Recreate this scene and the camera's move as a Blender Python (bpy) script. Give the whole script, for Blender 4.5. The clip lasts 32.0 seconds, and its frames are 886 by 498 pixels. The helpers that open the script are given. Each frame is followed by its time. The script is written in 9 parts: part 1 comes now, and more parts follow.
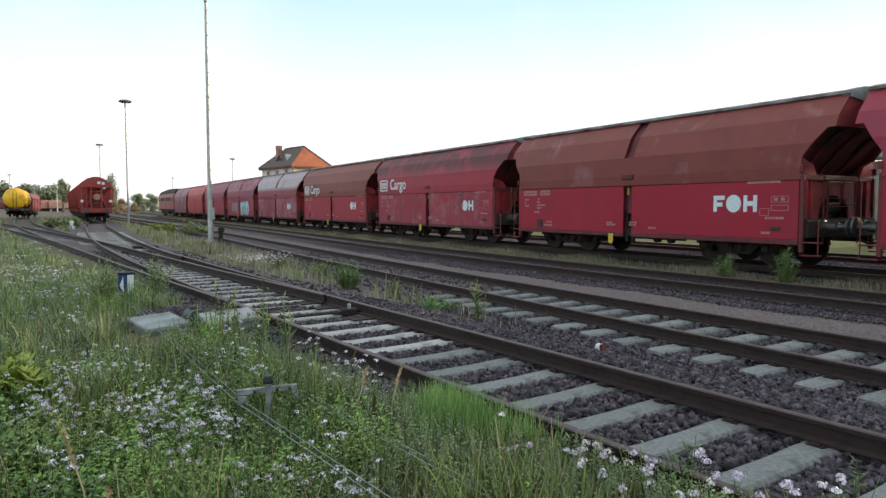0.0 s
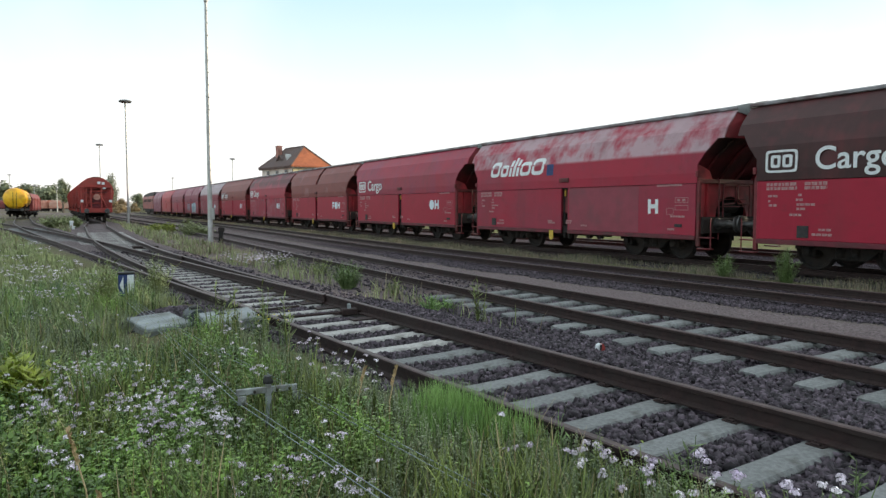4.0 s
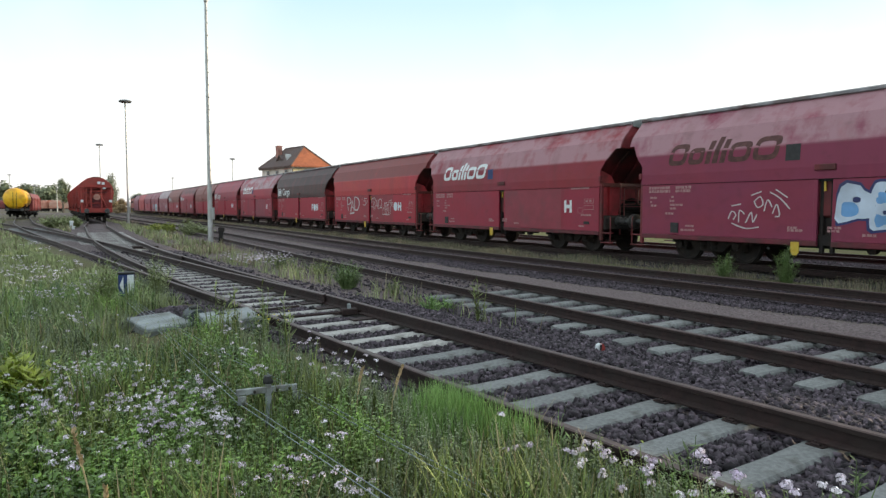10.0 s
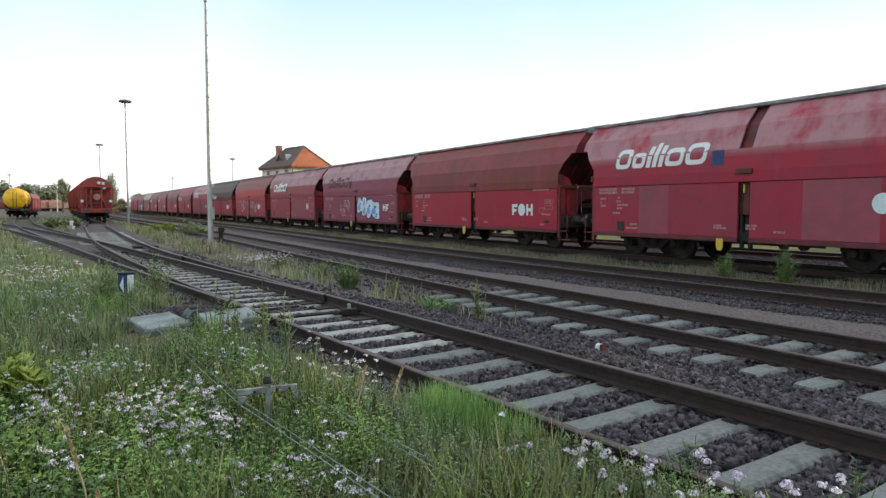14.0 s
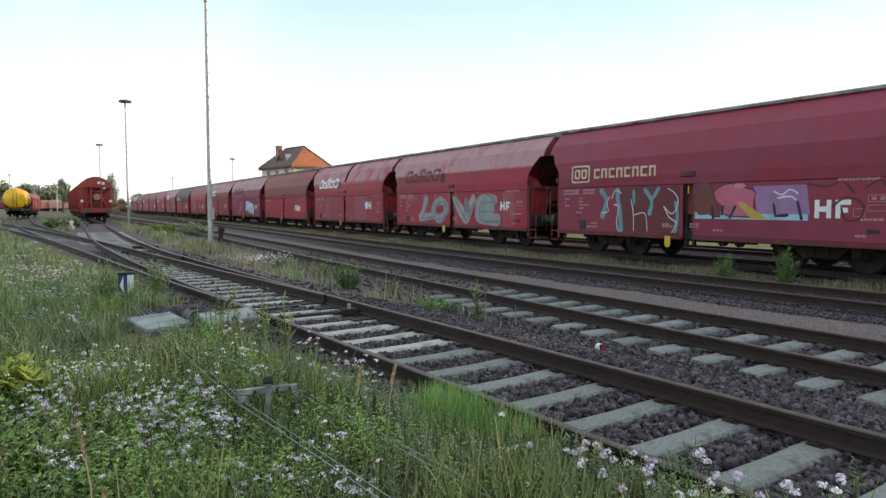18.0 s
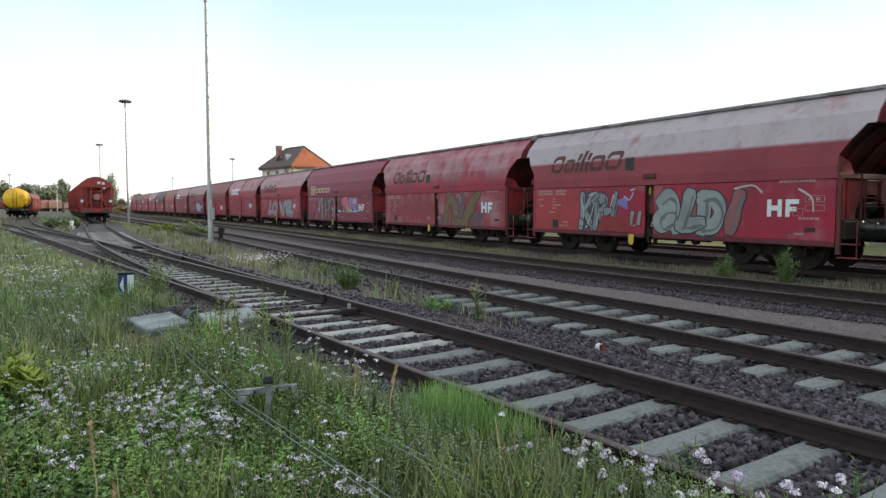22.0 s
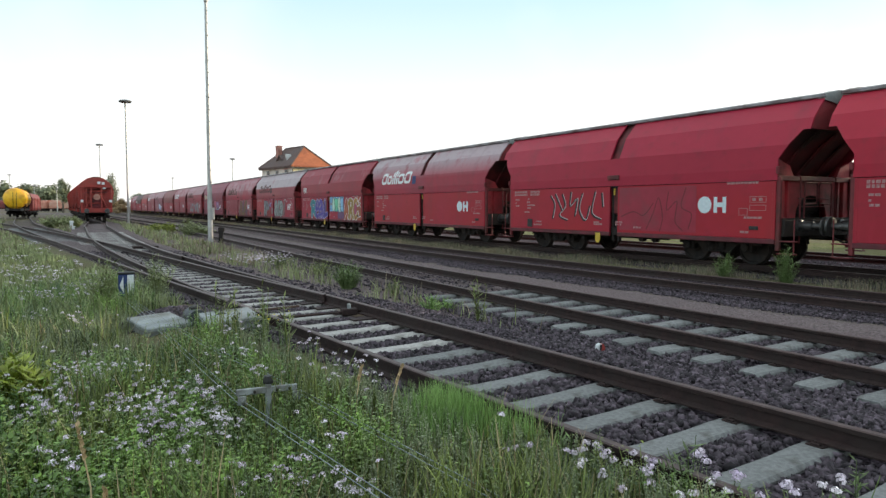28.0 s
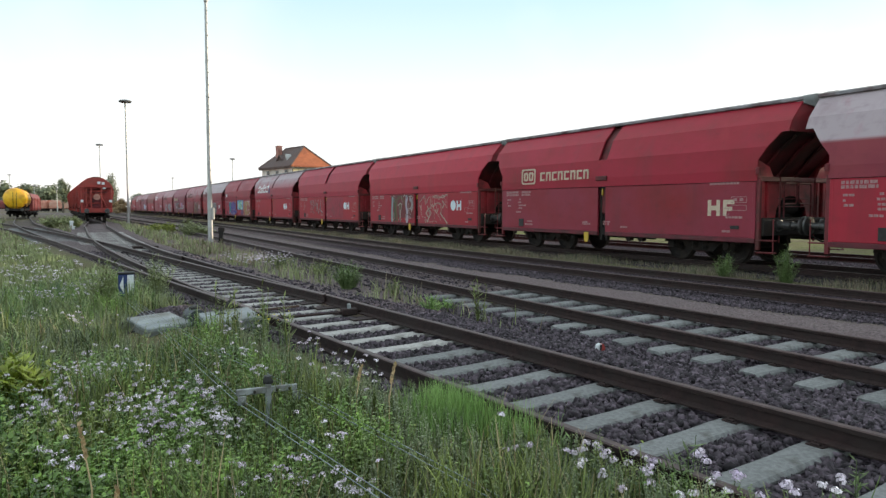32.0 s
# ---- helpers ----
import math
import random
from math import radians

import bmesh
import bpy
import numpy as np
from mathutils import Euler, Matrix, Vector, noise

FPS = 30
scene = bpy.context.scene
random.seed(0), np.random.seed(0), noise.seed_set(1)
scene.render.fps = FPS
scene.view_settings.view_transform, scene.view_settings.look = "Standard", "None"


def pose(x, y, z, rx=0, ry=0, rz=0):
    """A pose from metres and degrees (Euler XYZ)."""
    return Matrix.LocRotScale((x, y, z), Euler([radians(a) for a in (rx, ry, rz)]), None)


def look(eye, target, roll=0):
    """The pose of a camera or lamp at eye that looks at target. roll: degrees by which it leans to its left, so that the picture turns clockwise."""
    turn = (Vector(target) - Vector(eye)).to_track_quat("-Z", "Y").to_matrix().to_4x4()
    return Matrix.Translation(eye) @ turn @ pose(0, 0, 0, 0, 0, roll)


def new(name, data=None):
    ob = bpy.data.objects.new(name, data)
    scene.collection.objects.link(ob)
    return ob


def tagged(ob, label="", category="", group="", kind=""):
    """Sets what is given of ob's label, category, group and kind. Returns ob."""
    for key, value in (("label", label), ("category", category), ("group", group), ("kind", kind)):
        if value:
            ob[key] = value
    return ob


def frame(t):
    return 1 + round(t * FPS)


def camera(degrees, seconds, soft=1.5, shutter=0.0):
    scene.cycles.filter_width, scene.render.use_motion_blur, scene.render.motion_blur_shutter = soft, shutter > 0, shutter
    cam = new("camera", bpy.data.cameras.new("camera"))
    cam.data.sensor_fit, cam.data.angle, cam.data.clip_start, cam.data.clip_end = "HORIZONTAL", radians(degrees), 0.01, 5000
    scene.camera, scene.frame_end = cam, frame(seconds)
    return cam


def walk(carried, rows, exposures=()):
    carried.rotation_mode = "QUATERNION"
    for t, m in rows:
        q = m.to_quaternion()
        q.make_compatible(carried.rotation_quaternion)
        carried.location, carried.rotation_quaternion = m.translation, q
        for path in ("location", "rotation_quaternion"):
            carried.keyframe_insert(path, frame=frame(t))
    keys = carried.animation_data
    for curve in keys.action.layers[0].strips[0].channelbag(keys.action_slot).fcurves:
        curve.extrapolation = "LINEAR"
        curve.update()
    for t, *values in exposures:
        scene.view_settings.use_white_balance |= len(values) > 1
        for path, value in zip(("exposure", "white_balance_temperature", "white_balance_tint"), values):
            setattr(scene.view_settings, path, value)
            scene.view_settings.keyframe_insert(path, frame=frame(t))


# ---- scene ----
cam = camera(66.3, 32.0, soft=1.4)
EYE = (0.0, 0.0, 1.55)
_view = pose(*EYE, 86.42, 0, 0)
walk(cam, [(0.0, _view), (32.0, _view)], exposures=[(0.0, 0.2), (32.0, 0.2)])

# ---- sky and sun: low evening sun from beyond the train ----
SUN_AZ, SUN_EL = 61.0, 9.0      # degrees clockwise from the view direction, and above the horizon
world = bpy.data.worlds.new("world")
scene.world = world
world.use_nodes = True
_wn, _wl = world.node_tree.nodes, world.node_tree.links
_bg = _wn["Background"]
_sky = _wn.new("ShaderNodeTexSky")
_sky.sky_type = 'NISHITA'
_sky.sun_disc = False
_sky.sun_elevation = radians(SUN_EL)
_sky.sun_rotation = radians(SUN_AZ)
_sky.air_density, _sky.dust_density, _sky.ozone_density = 1.0, 2.0, 1.0
# thin bright cloud veil: white towards the horizon, pale blue overhead
_geo = _wn.new("ShaderNodeTexCoord")
_xyz = _wn.new("ShaderNodeSeparateXYZ")
_wl.new(_geo.outputs["Generated"], _xyz.inputs[0])
_ramp = _wn.new("ShaderNodeValToRGB")
_ramp.color_ramp.elements[0].position, _ramp.color_ramp.elements[0].color = 0.02, (1.0, 0.99, 0.97, 1)
_ramp.color_ramp.elements[1].position, _ramp.color_ramp.elements[1].color = 0.75, (0.8, 0.89, 0.93, 1)
_e = _ramp.color_ramp.elements.new(0.15)
_e.color = (0.88, 0.94, 0.96, 1)
_e = _ramp.color_ramp.elements.new(0.28)
_e.color = (0.57, 0.78, 0.84, 1)
_e = _ramp.color_ramp.elements.new(0.42)
_e.color = (0.68, 0.82, 0.88, 1)
_wl.new(_xyz.outputs[2], _ramp.inputs[0])
_cloud = _wn.new("ShaderNodeTexNoise")
_cloud.inputs["Scale"].default_value, _cloud.inputs["Detail"].default_value = 3.0, 5
_wl.new(_geo.outputs["Generated"], _cloud.inputs["Vector"])
_cr = _wn.new("ShaderNodeMapRange")
_cr.inputs["From Min"].default_value, _cr.inputs["From Max"].default_value = 0.5, 0.75
_cr.inputs["To Max"].default_value = 0.35
_wl.new(_cloud.outputs[0], _cr.inputs["Value"])
_veil = _wn.new("ShaderNodeMix")
_veil.data_type = 'RGBA'
_wl.new(_cr.outputs[0], _veil.inputs["Factor"])
_wl.new(_ramp.outputs[0], _veil.inputs["A"])
_veil.inputs["B"].default_value = (1.0, 1.0, 1.0, 1)
_bg.inputs[1].default_value = 0.02
_wl.new(_sky.outputs[0], _bg.inputs[0])
_bg2 = _wn.new("ShaderNodeBackground")
_bg2.inputs[1].default_value = 1.0
_wl.new(_veil.outputs["Result"], _bg2.inputs[0])
_sum = _wn.new("ShaderNodeAddShader")
_wl.new(_bg.outputs[0], _sum.inputs[0])
_wl.new(_bg2.outputs[0], _sum.inputs[1])
_wl.new(_sum.outputs[0], _wn["World Output"].inputs[0])
sun = new("sun", bpy.data.lights.new("sun", 'SUN'))
sun.data.energy, sun.data.angle, sun.data.color = 3.6, radians(3), (1.0, 0.82, 0.58)
_az, _el = radians(SUN_AZ), radians(SUN_EL)
sun.matrix_world = look((0, 0, 60), (0 - math.sin(_az) * math.cos(_el), -math.cos(_az) * math.cos(_el), 60 - math.sin(_el)))


# ---- mesh helpers ----
class Mesh:
    """Collects vertices and faces of one mesh."""

    def __init__(self):
        self.v, self.f = [], []

    def add(self, verts, faces):
        n = len(self.v)
        self.v.extend(verts)
        self.f.extend([tuple(i + n for i in fa) for fa in faces])

    def box(self, x0, x1, y0, y1, z0, z1, c=0.0):
        if c <= 0:
            self.add([(x, y, z) for z in (z0, z1) for y in (y0, y1) for x in (x0, x1)],
                     [(0, 2, 3, 1), (4, 5, 7, 6), (0, 1, 5, 4), (2, 6, 7, 3), (0, 4, 6, 2), (1, 3, 7, 5)])
            return self
        vs, key = [], {}
        lo, hi = (x0, y0, z0), (x1, y1, z1)
        for sx in (0, 1):
            for sy in (0, 1):
                for sz in (0, 1):
                    s = (sx, sy, sz)
                    for ax in range(3):
                        p = []
                        for k in range(3):
                            e = (lo, hi)[s[k]][k]
                            if k != ax:
                                e += c if s[k] == 0 else -c
                            p.append(e)
                        key[(s, ax)] = len(vs)
                        vs.append(tuple(p))
        fs = []
        for ax in range(3):
            a, b = [k for k in range(3) if k != ax]
            for side in (0, 1):
                q = []
                for (i, j) in ((0, 0), (1, 0), (1, 1), (0, 1)):
                    s = [0, 0, 0]
                    s[ax], s[a], s[b] = side, i, j
                    q.append(key[(tuple(s), ax)])
                if (side == 1) == (ax == 1):
                    q.reverse()
                fs.append(tuple(q))
        for ax in range(3):
            a, b = [k for k in range(3) if k != ax]
            for i in (0, 1):
                for j in (0, 1):
                    s0, s1 = [0, 0, 0], [0, 0, 0]
                    s0[a], s0[b], s1[a], s1[b], s1[ax] = i, j, i, j, 1
                    s0, s1 = tuple(s0), tuple(s1)
                    fs.append((key[(s0, a)], key[(s1, a)], key[(s1, b)], key[(s0, b)]))
        for s in [(i, j, k) for i in (0, 1) for j in (0, 1) for k in (0, 1)]:
            fs.append((key[(s, 0)], key[(s, 1)], key[(s, 2)]))
        self.add(vs, fs)
        return self

    def prism(self, prof, y0, y1, axis="y"):
        """Extrudes a closed outline (x, z) from y0 to y1."""
        n = len(prof)

        def put(a, b, t):
            return {"y": (a, t, b), "x": (t, a, b), "z": (a, b, t)}[axis]
        self.add([put(a, b, y0) for a, b in prof] + [put(a, b, y1) for a, b in prof],
                 [tuple(range(n)), tuple(range(2 * n - 1, n - 1, -1))] +
                 [(i, (i + 1) % n, n + (i + 1) % n, n + i) for i in range(n)])
        return self

    def tube(self, pts, r, n=8, caps=True):
        """A round bar along points; r is one radius or one for each point."""
        pts = [Vector(p) for p in pts]
        rr = [r] * len(pts) if isinstance(r, (int, float)) else list(r)
        ring, up = [], None
        for i, p in enumerate(pts):
            d = (pts[min(i + 1, len(pts) - 1)] - pts[max(i - 1, 0)]).normalized()
            if up is None:
                up = Vector((0, 0, 1)) if abs(d.z) < 0.9 else Vector((1, 0, 0))
            a = d.cross(up).normalized()
            b = a.cross(d).normalized()
            up = b
            ring.append([tuple(p + rr[i] * (math.cos(2 * math.pi * k / n) * a + math.sin(2 * math.pi * k / n) * b)) for k in range(n)])
        m = len(pts)
        fs = [(i * n + k, i * n + (k + 1) % n, (i + 1) * n + (k + 1) % n, (i + 1) * n + k) for i in range(m - 1) for k in range(n)]
        if caps:
            fs += [tuple(range(n - 1, -1, -1)), tuple((m - 1) * n + k for k in range(n))]
        self.add([p for q in ring for p in q], fs)
        return self

    def lathe(self, prof, n=24, axis="z", at=(0, 0, 0)):
        """Turns an outline (radius, height) round an axis."""
        vs = []
        for r, h in prof:
            for k in range(n):
                a = 2 * math.pi * k / n
                p = {"z": (r * math.cos(a), r * math.sin(a), h), "x": (h, r * math.cos(a), r * math.sin(a)),
                     "y": (r * math.sin(a), h, r * math.cos(a))}[axis]
                vs.append((p[0] + at[0], p[1] + at[1], p[2] + at[2]))
        m = len(prof)
        self.add(vs, [(i * n + k, i * n + (k + 1) % n, (i + 1) * n + (k + 1) % n, (i + 1) * n + k) for i in range(m - 1) for k in range(n)] +
                 [tuple(range(n - 1, -1, -1)), tuple((m - 1) * n + k for k in range(n))])
        return self

    def data(self, name, material=None, smooth=False):
        me = bpy.data.meshes.new(name)
        me.from_pydata(self.v, [], self.f)
        bm = bmesh.new()
        bm.from_mesh(me)
        bmesh.ops.recalc_face_normals(bm, faces=bm.faces)
        bm.to_mesh(me)
        bm.free()
        if material:
            me.materials.append(material)
        if smooth:
            me.polygons.foreach_set("use_smooth", [True] * len(me.polygons))
            me.set_sharp_from_angle(angle=radians(35))
        return me


def part(name, m, material, parent=None, label="", smooth=False):
    """Links a Mesh (or mesh data) as one mesh object under a thing or a part."""
    if isinstance(m, list):
        return [part(name, k, material, parent, label, smooth) for k in m]
    me = m.data(name, material, smooth) if isinstance(m, Mesh) else m
    ob = new(name, me)
    if parent is not None:
        ob.parent = parent
    if label:
        ob["label"] = label
    return ob


def raw_mesh(name, verts, faces, material, attr=None):
    """A big mesh straight from arrays of vertices and equal-sized faces."""
    me = bpy.data.meshes.new(name)
    verts, faces = np.asarray(verts, np.float32), np.asarray(faces, np.int32)
    k = faces.shape[1]
    me.vertices.add(len(verts))
    me.vertices.foreach_set("co", verts.ravel())
    me.loops.add(faces.size)
    me.loops.foreach_set("vertex_index", faces.ravel())
    me.polygons.add(len(faces))
    me.polygons.foreach_set("loop_start", np.arange(len(faces), dtype=np.int32) * k)
    if attr is not None:
        layer = me.color_attributes.new("zone", 'FLOAT_COLOR', 'POINT')
        layer.data.foreach_set("color", np.asarray(attr, np.float32).ravel())
    me.materials.append(material)
    me.update(calc_edges=True)
    return me


# ---- materials ----
def surface(name, c1, c2, scale=8.0, rough=0.7, metal=0.0, bump=0.2, bump_scale=None, stain=None, stain_scale=1.2, stain_at=0.55,
            stretch=(1, 1, 1), per_object=0.0, per_island=0.0, soft=0.12):
    """Two-tone grain, larger stains, fine relief."""
    m = bpy.data.materials.new(name)
    m.use_nodes = True
    nd, ln = m.node_tree.nodes, m.node_tree.links
    bs = nd["Principled BSDF"]
    tc = nd.new("ShaderNodeTexCoord")
    mp = nd.new("ShaderNodeMapping")
    mp.inputs["Scale"].default_value = stretch
    ln.new(tc.outputs["Object"], mp.inputs[0])
    n1 = nd.new("ShaderNodeTexNoise")
    n1.inputs["Scale"].default_value, n1.inputs["Detail"].default_value = scale, 5
    ln.new(mp.outputs[0], n1.inputs["Vector"])
    r1 = nd.new("ShaderNodeValToRGB")
    r1.color_ramp.elements[0].position, r1.color_ramp.elements[1].position = 0.35, 0.65
    r1.color_ramp.elements[0].color, r1.color_ramp.elements[1].color = (*c1, 1), (*c2, 1)
    ln.new(n1.outputs[0], r1.inputs[0])
    col = r1.outputs[0]
    if stain:
        n2 = nd.new("ShaderNodeTexNoise")
        n2.inputs["Scale"].default_value, n2.inputs["Detail"].default_value = stain_scale, 6
        ln.new(mp.outputs[0], n2.inputs["Vector"])
        r2 = nd.new("ShaderNodeValToRGB")
        r2.color_ramp.elements[0].position, r2.color_ramp.elements[1].position = stain_at - soft, stain_at + soft
        ln.new(n2.outputs[0], r2.inputs[0])
        mx = nd.new("ShaderNodeMix")
        mx.data_type = 'RGBA'
        ln.new(r2.outputs[0], mx.inputs["Factor"])
        ln.new(col, mx.inputs["A"])
        mx.inputs["B"].default_value = (*stain, 1)
        col = mx.outputs["Result"]
    if per_object or per_island:
        hs = nd.new("ShaderNodeHueSaturation")
        mr = nd.new("ShaderNodeMapRange")
        amount = per_object or per_island
        mr.inputs["To Min"].default_value, mr.inputs["To Max"].default_value = 1 - amount, 1 + amount
        src = nd.new("ShaderNodeObjectInfo").outputs["Random"] if per_object else nd.new("ShaderNodeNewGeometry").outputs["Random Per Island"]
        ln.new(src, mr.inputs["Value"])
        ln.new(mr.outputs[0], hs.inputs["Value"])
        ln.new(col, hs.inputs["Color"])
        col = hs.outputs[0]
    ln.new(col, bs.inputs["Base Color"])
    bs.inputs["Roughness"].default_value, bs.inputs["Metallic"].default_value = rough, metal
    if bump:
        bp = nd.new("ShaderNodeBump")
        bp.inputs["Strength"].default_value, bp.inputs["Distance"].default_value = bump, 0.02
        n3 = nd.new("ShaderNodeTexNoise")
        n3.inputs["Scale"].default_value, n3.inputs["Detail"].default_value = bump_scale or scale * 3, 4
        ln.new(mp.outputs[0], n3.inputs["Vector"])
        ln.new(n3.outputs[0], bp.inputs["Height"])
        ln.new(bp.outputs[0], bs.inputs["Normal"])
    return m


def ground_material():
    """Soil and turf, dark ballast and pale gravel, blended by where each lies."""
    m = bpy.data.materials.new("ground_earth")
    m.use_nodes = True
    nd, ln = m.node_tree.nodes, m.node_tree.links
    bs = nd["Principled BSDF"]
    bs.inputs["Roughness"].default_value, bs.inputs["Specular IOR Level"].default_value = 0.95, 0.05
    tc = nd.new("ShaderNodeTexCoord")
    at = nd.new("ShaderNodeAttribute")
    at.attribute_name = "zone"
    sp = nd.new("ShaderNodeSeparateColor")
    ln.new(at.outputs["Color"], sp.inputs[0])

    def two(a, b, scale, detail=6):
        n = nd.new("ShaderNodeTexNoise")
        n.inputs["Scale"].default_value, n.inputs["Detail"].default_value = scale, detail
        ln.new(tc.outputs["Object"], n.inputs["Vector"])
        r = nd.new("ShaderNodeValToRGB")
        r.color_ramp.elements[0].position, r.color_ramp.elements[1].position = 0.36, 0.64
        r.color_ramp.elements[0].color, r.color_ramp.elements[1].color = (*a, 1), (*b, 1)
        ln.new(n.outputs[0], r.inputs[0])
        return r.outputs[0]

    def mix(f, a, b):
        x = nd.new("ShaderNodeMix")
        x.data_type = 'RGBA'
        ln.new(f, x.inputs["Factor"])
        ln.new(a, x.inputs["A"])
        ln.new(b, x.inputs["B"])
        return x.outputs["Result"]
    turf = mix(two((0, 0, 0), (1, 1, 1), 0.35), two((0.115, 0.135, 0.05), (0.2, 0.215, 0.09), 6), two((0.19, 0.16, 0.11), (0.13, 0.125, 0.065), 9))
    stone = two((0.0195, 0.0155, 0.0195), (0.083, 0.066, 0.081), 22)
    gravel = two((0.1, 0.083, 0.086), (0.26, 0.215, 0.216), 30)
    col = mix(sp.outputs[0], turf, stone)
    col = mix(sp.outputs[1], col, gravel)
    # path beyond the train: a darkened tone carries the shade it lies in
    col = mix(sp.outputs[2], col, two((0.1, 0.1, 0.082), (0.17, 0.165, 0.135), 14))
    ln.new(col, bs.inputs["Base Color"])
    bp = nd.new("ShaderNodeBump")
    bp.inputs["Strength"].default_value, bp.inputs["Distance"].default_value = 0.8, 0.05
    n = nd.new("ShaderNodeTexVoronoi")
    n.inputs["Scale"].default_value = 20
    ln.new(tc.outputs["Object"], n.inputs["Vector"])
    ln.new(n.outputs["Distance"], bp.inputs["Height"])
    ln.new(bp.outputs[0], bs.inputs["Normal"])
    return m


def paint(name, low, high=None, bleach=(0.5, 0.36, 0.34), bleach_amt=0.0, grime=0.35, rough=0.5, above=None):
    """Weathered wagon paint: sun-bleached streaks that run down the flank, rust-brown grime, chips."""
    m = bpy.data.materials.new(name)
    m.use_nodes = True
    nd, ln = m.node_tree.nodes, m.node_tree.links
    bs = nd["Principled BSDF"]
    bs.inputs["Roughness"].default_value = rough
    bs.inputs["Specular IOR Level"].default_value = 0.28
    tc = nd.new("ShaderNodeTexCoord")
    oi = nd.new("ShaderNodeObjectInfo")
    mp = nd.new("ShaderNodeMapping")
    mp.inputs["Scale"].default_value = (1, 0.55, 0.8)
    ln.new(tc.outputs["Object"], mp.inputs[0])
    sh = nd.new("ShaderNodeVectorMath")
    sc = nd.new("ShaderNodeVectorMath")
    sc.operation = 'SCALE'
    sc.inputs[0].default_value = (37, 19, 53)
    ln.new(oi.outputs["Random"], sc.inputs["Scale"])
    ln.new(mp.outputs[0], sh.inputs[0])
    ln.new(sc.outputs[0], sh.inputs[1])

    down = nd.new("ShaderNodeMapping")                 # runs of dirt, drawn out downwards
    down.inputs["Scale"].default_value = (1, 1.6, 0.16)
    ln.new(sh.outputs[0], down.inputs[0])

    def mask(scale, lo, hi, detail=6, src=None):
        n = nd.new("ShaderNodeTexNoise")
        n.inputs["Scale"].default_value, n.inputs["Detail"].default_value = scale, detail
        n.inputs["Roughness"].default_value = 0.6
        ln.new((src or sh).outputs[0], n.inputs["Vector"])
        r = nd.new("ShaderNodeMapRange")
        r.inputs["From Min"].default_value, r.inputs["From Max"].default_value = lo, hi
        ln.new(n.outputs[0], r.inputs["Value"])
        return r.outputs[0], n.outputs[0]

    def mix(f, a, b, amount=1.0):
        mm = nd.new("ShaderNodeMath")
        mm.operation = 'MULTIPLY'
        ln.new(f, mm.inputs[0])
        mm.inputs[1].default_value = amount
        x = nd.new("ShaderNodeMix")
        x.data_type = 'RGBA'
        ln.new(mm.outputs[0], x.inputs["Factor"])
        for k, c in (("A", a), ("B", b)):
            if isinstance(c, tuple):
                x.inputs[k].default_value = (*c, 1)
            else:
                ln.new(c, x.inputs[k])
        return x.outputs["Result"]
    f0, _ = mask(2.2, 0.35, 0.65)
    col = mix(f0, low, tuple(c * 0.82 for c in low), 0.8)
    if high:
        f1, _ = mask(0.7, 0.3, 0.6)
        col = mix(f1, col, high, 0.85)
    if bleach_amt:
        _, na = mask(1.2, 0, 1, 7)
        _, nb = mask(2.4, 0, 1, 7, down)
        blend = nd.new("ShaderNodeMix")
        blend.inputs["Factor"].default_value = 0.42
        ln.new(na, blend.inputs["A"])
        ln.new(nb, blend.inputs["B"])
        soft = nd.new("ShaderNodeMapRange")
        soft.inputs["From Min"].default_value, soft.inputs["From Max"].default_value = 0.57 - 0.26 * bleach_amt, 0.71 - 0.26 * bleach_amt
        ln.new(blend.outputs["Result"], soft.inputs["Value"])
        f2 = soft.outputs[0]
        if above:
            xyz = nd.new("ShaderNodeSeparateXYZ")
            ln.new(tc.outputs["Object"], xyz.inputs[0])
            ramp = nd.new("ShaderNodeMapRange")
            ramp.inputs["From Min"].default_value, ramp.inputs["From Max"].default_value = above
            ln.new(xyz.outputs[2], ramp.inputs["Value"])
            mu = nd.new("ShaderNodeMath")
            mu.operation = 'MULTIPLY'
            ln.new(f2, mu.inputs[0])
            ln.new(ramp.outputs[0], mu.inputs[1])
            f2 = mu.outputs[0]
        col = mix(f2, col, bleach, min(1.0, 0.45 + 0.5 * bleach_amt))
    f3, n3 = mask(5.0, 0.55, 0.75, 9)
    col = mix(f3, col, (0.07, 0.03, 0.032), grime)
    f4, _ = mask(1.5, 0.52, 0.72, 7, down)
    col = mix(f4, col, (0.11, 0.04, 0.045), grime * 1.2)
    f5, _ = mask(2.6, 0.6, 0.74, 8, down)
    col = mix(f5, col, tuple(min(1.0, c * 1.3 + 0.008) for c in low), 0.3)
    ln.new(col, bs.inputs["Base Color"])
    bp = nd.new("ShaderNodeBump")
    bp.inputs["Strength"].default_value, bp.inputs["Distance"].default_value = 0.12, 0.01
    ln.new(n3, bp.inputs["Height"])
    ln.new(bp.outputs[0], bs.inputs["Normal"])
    return m


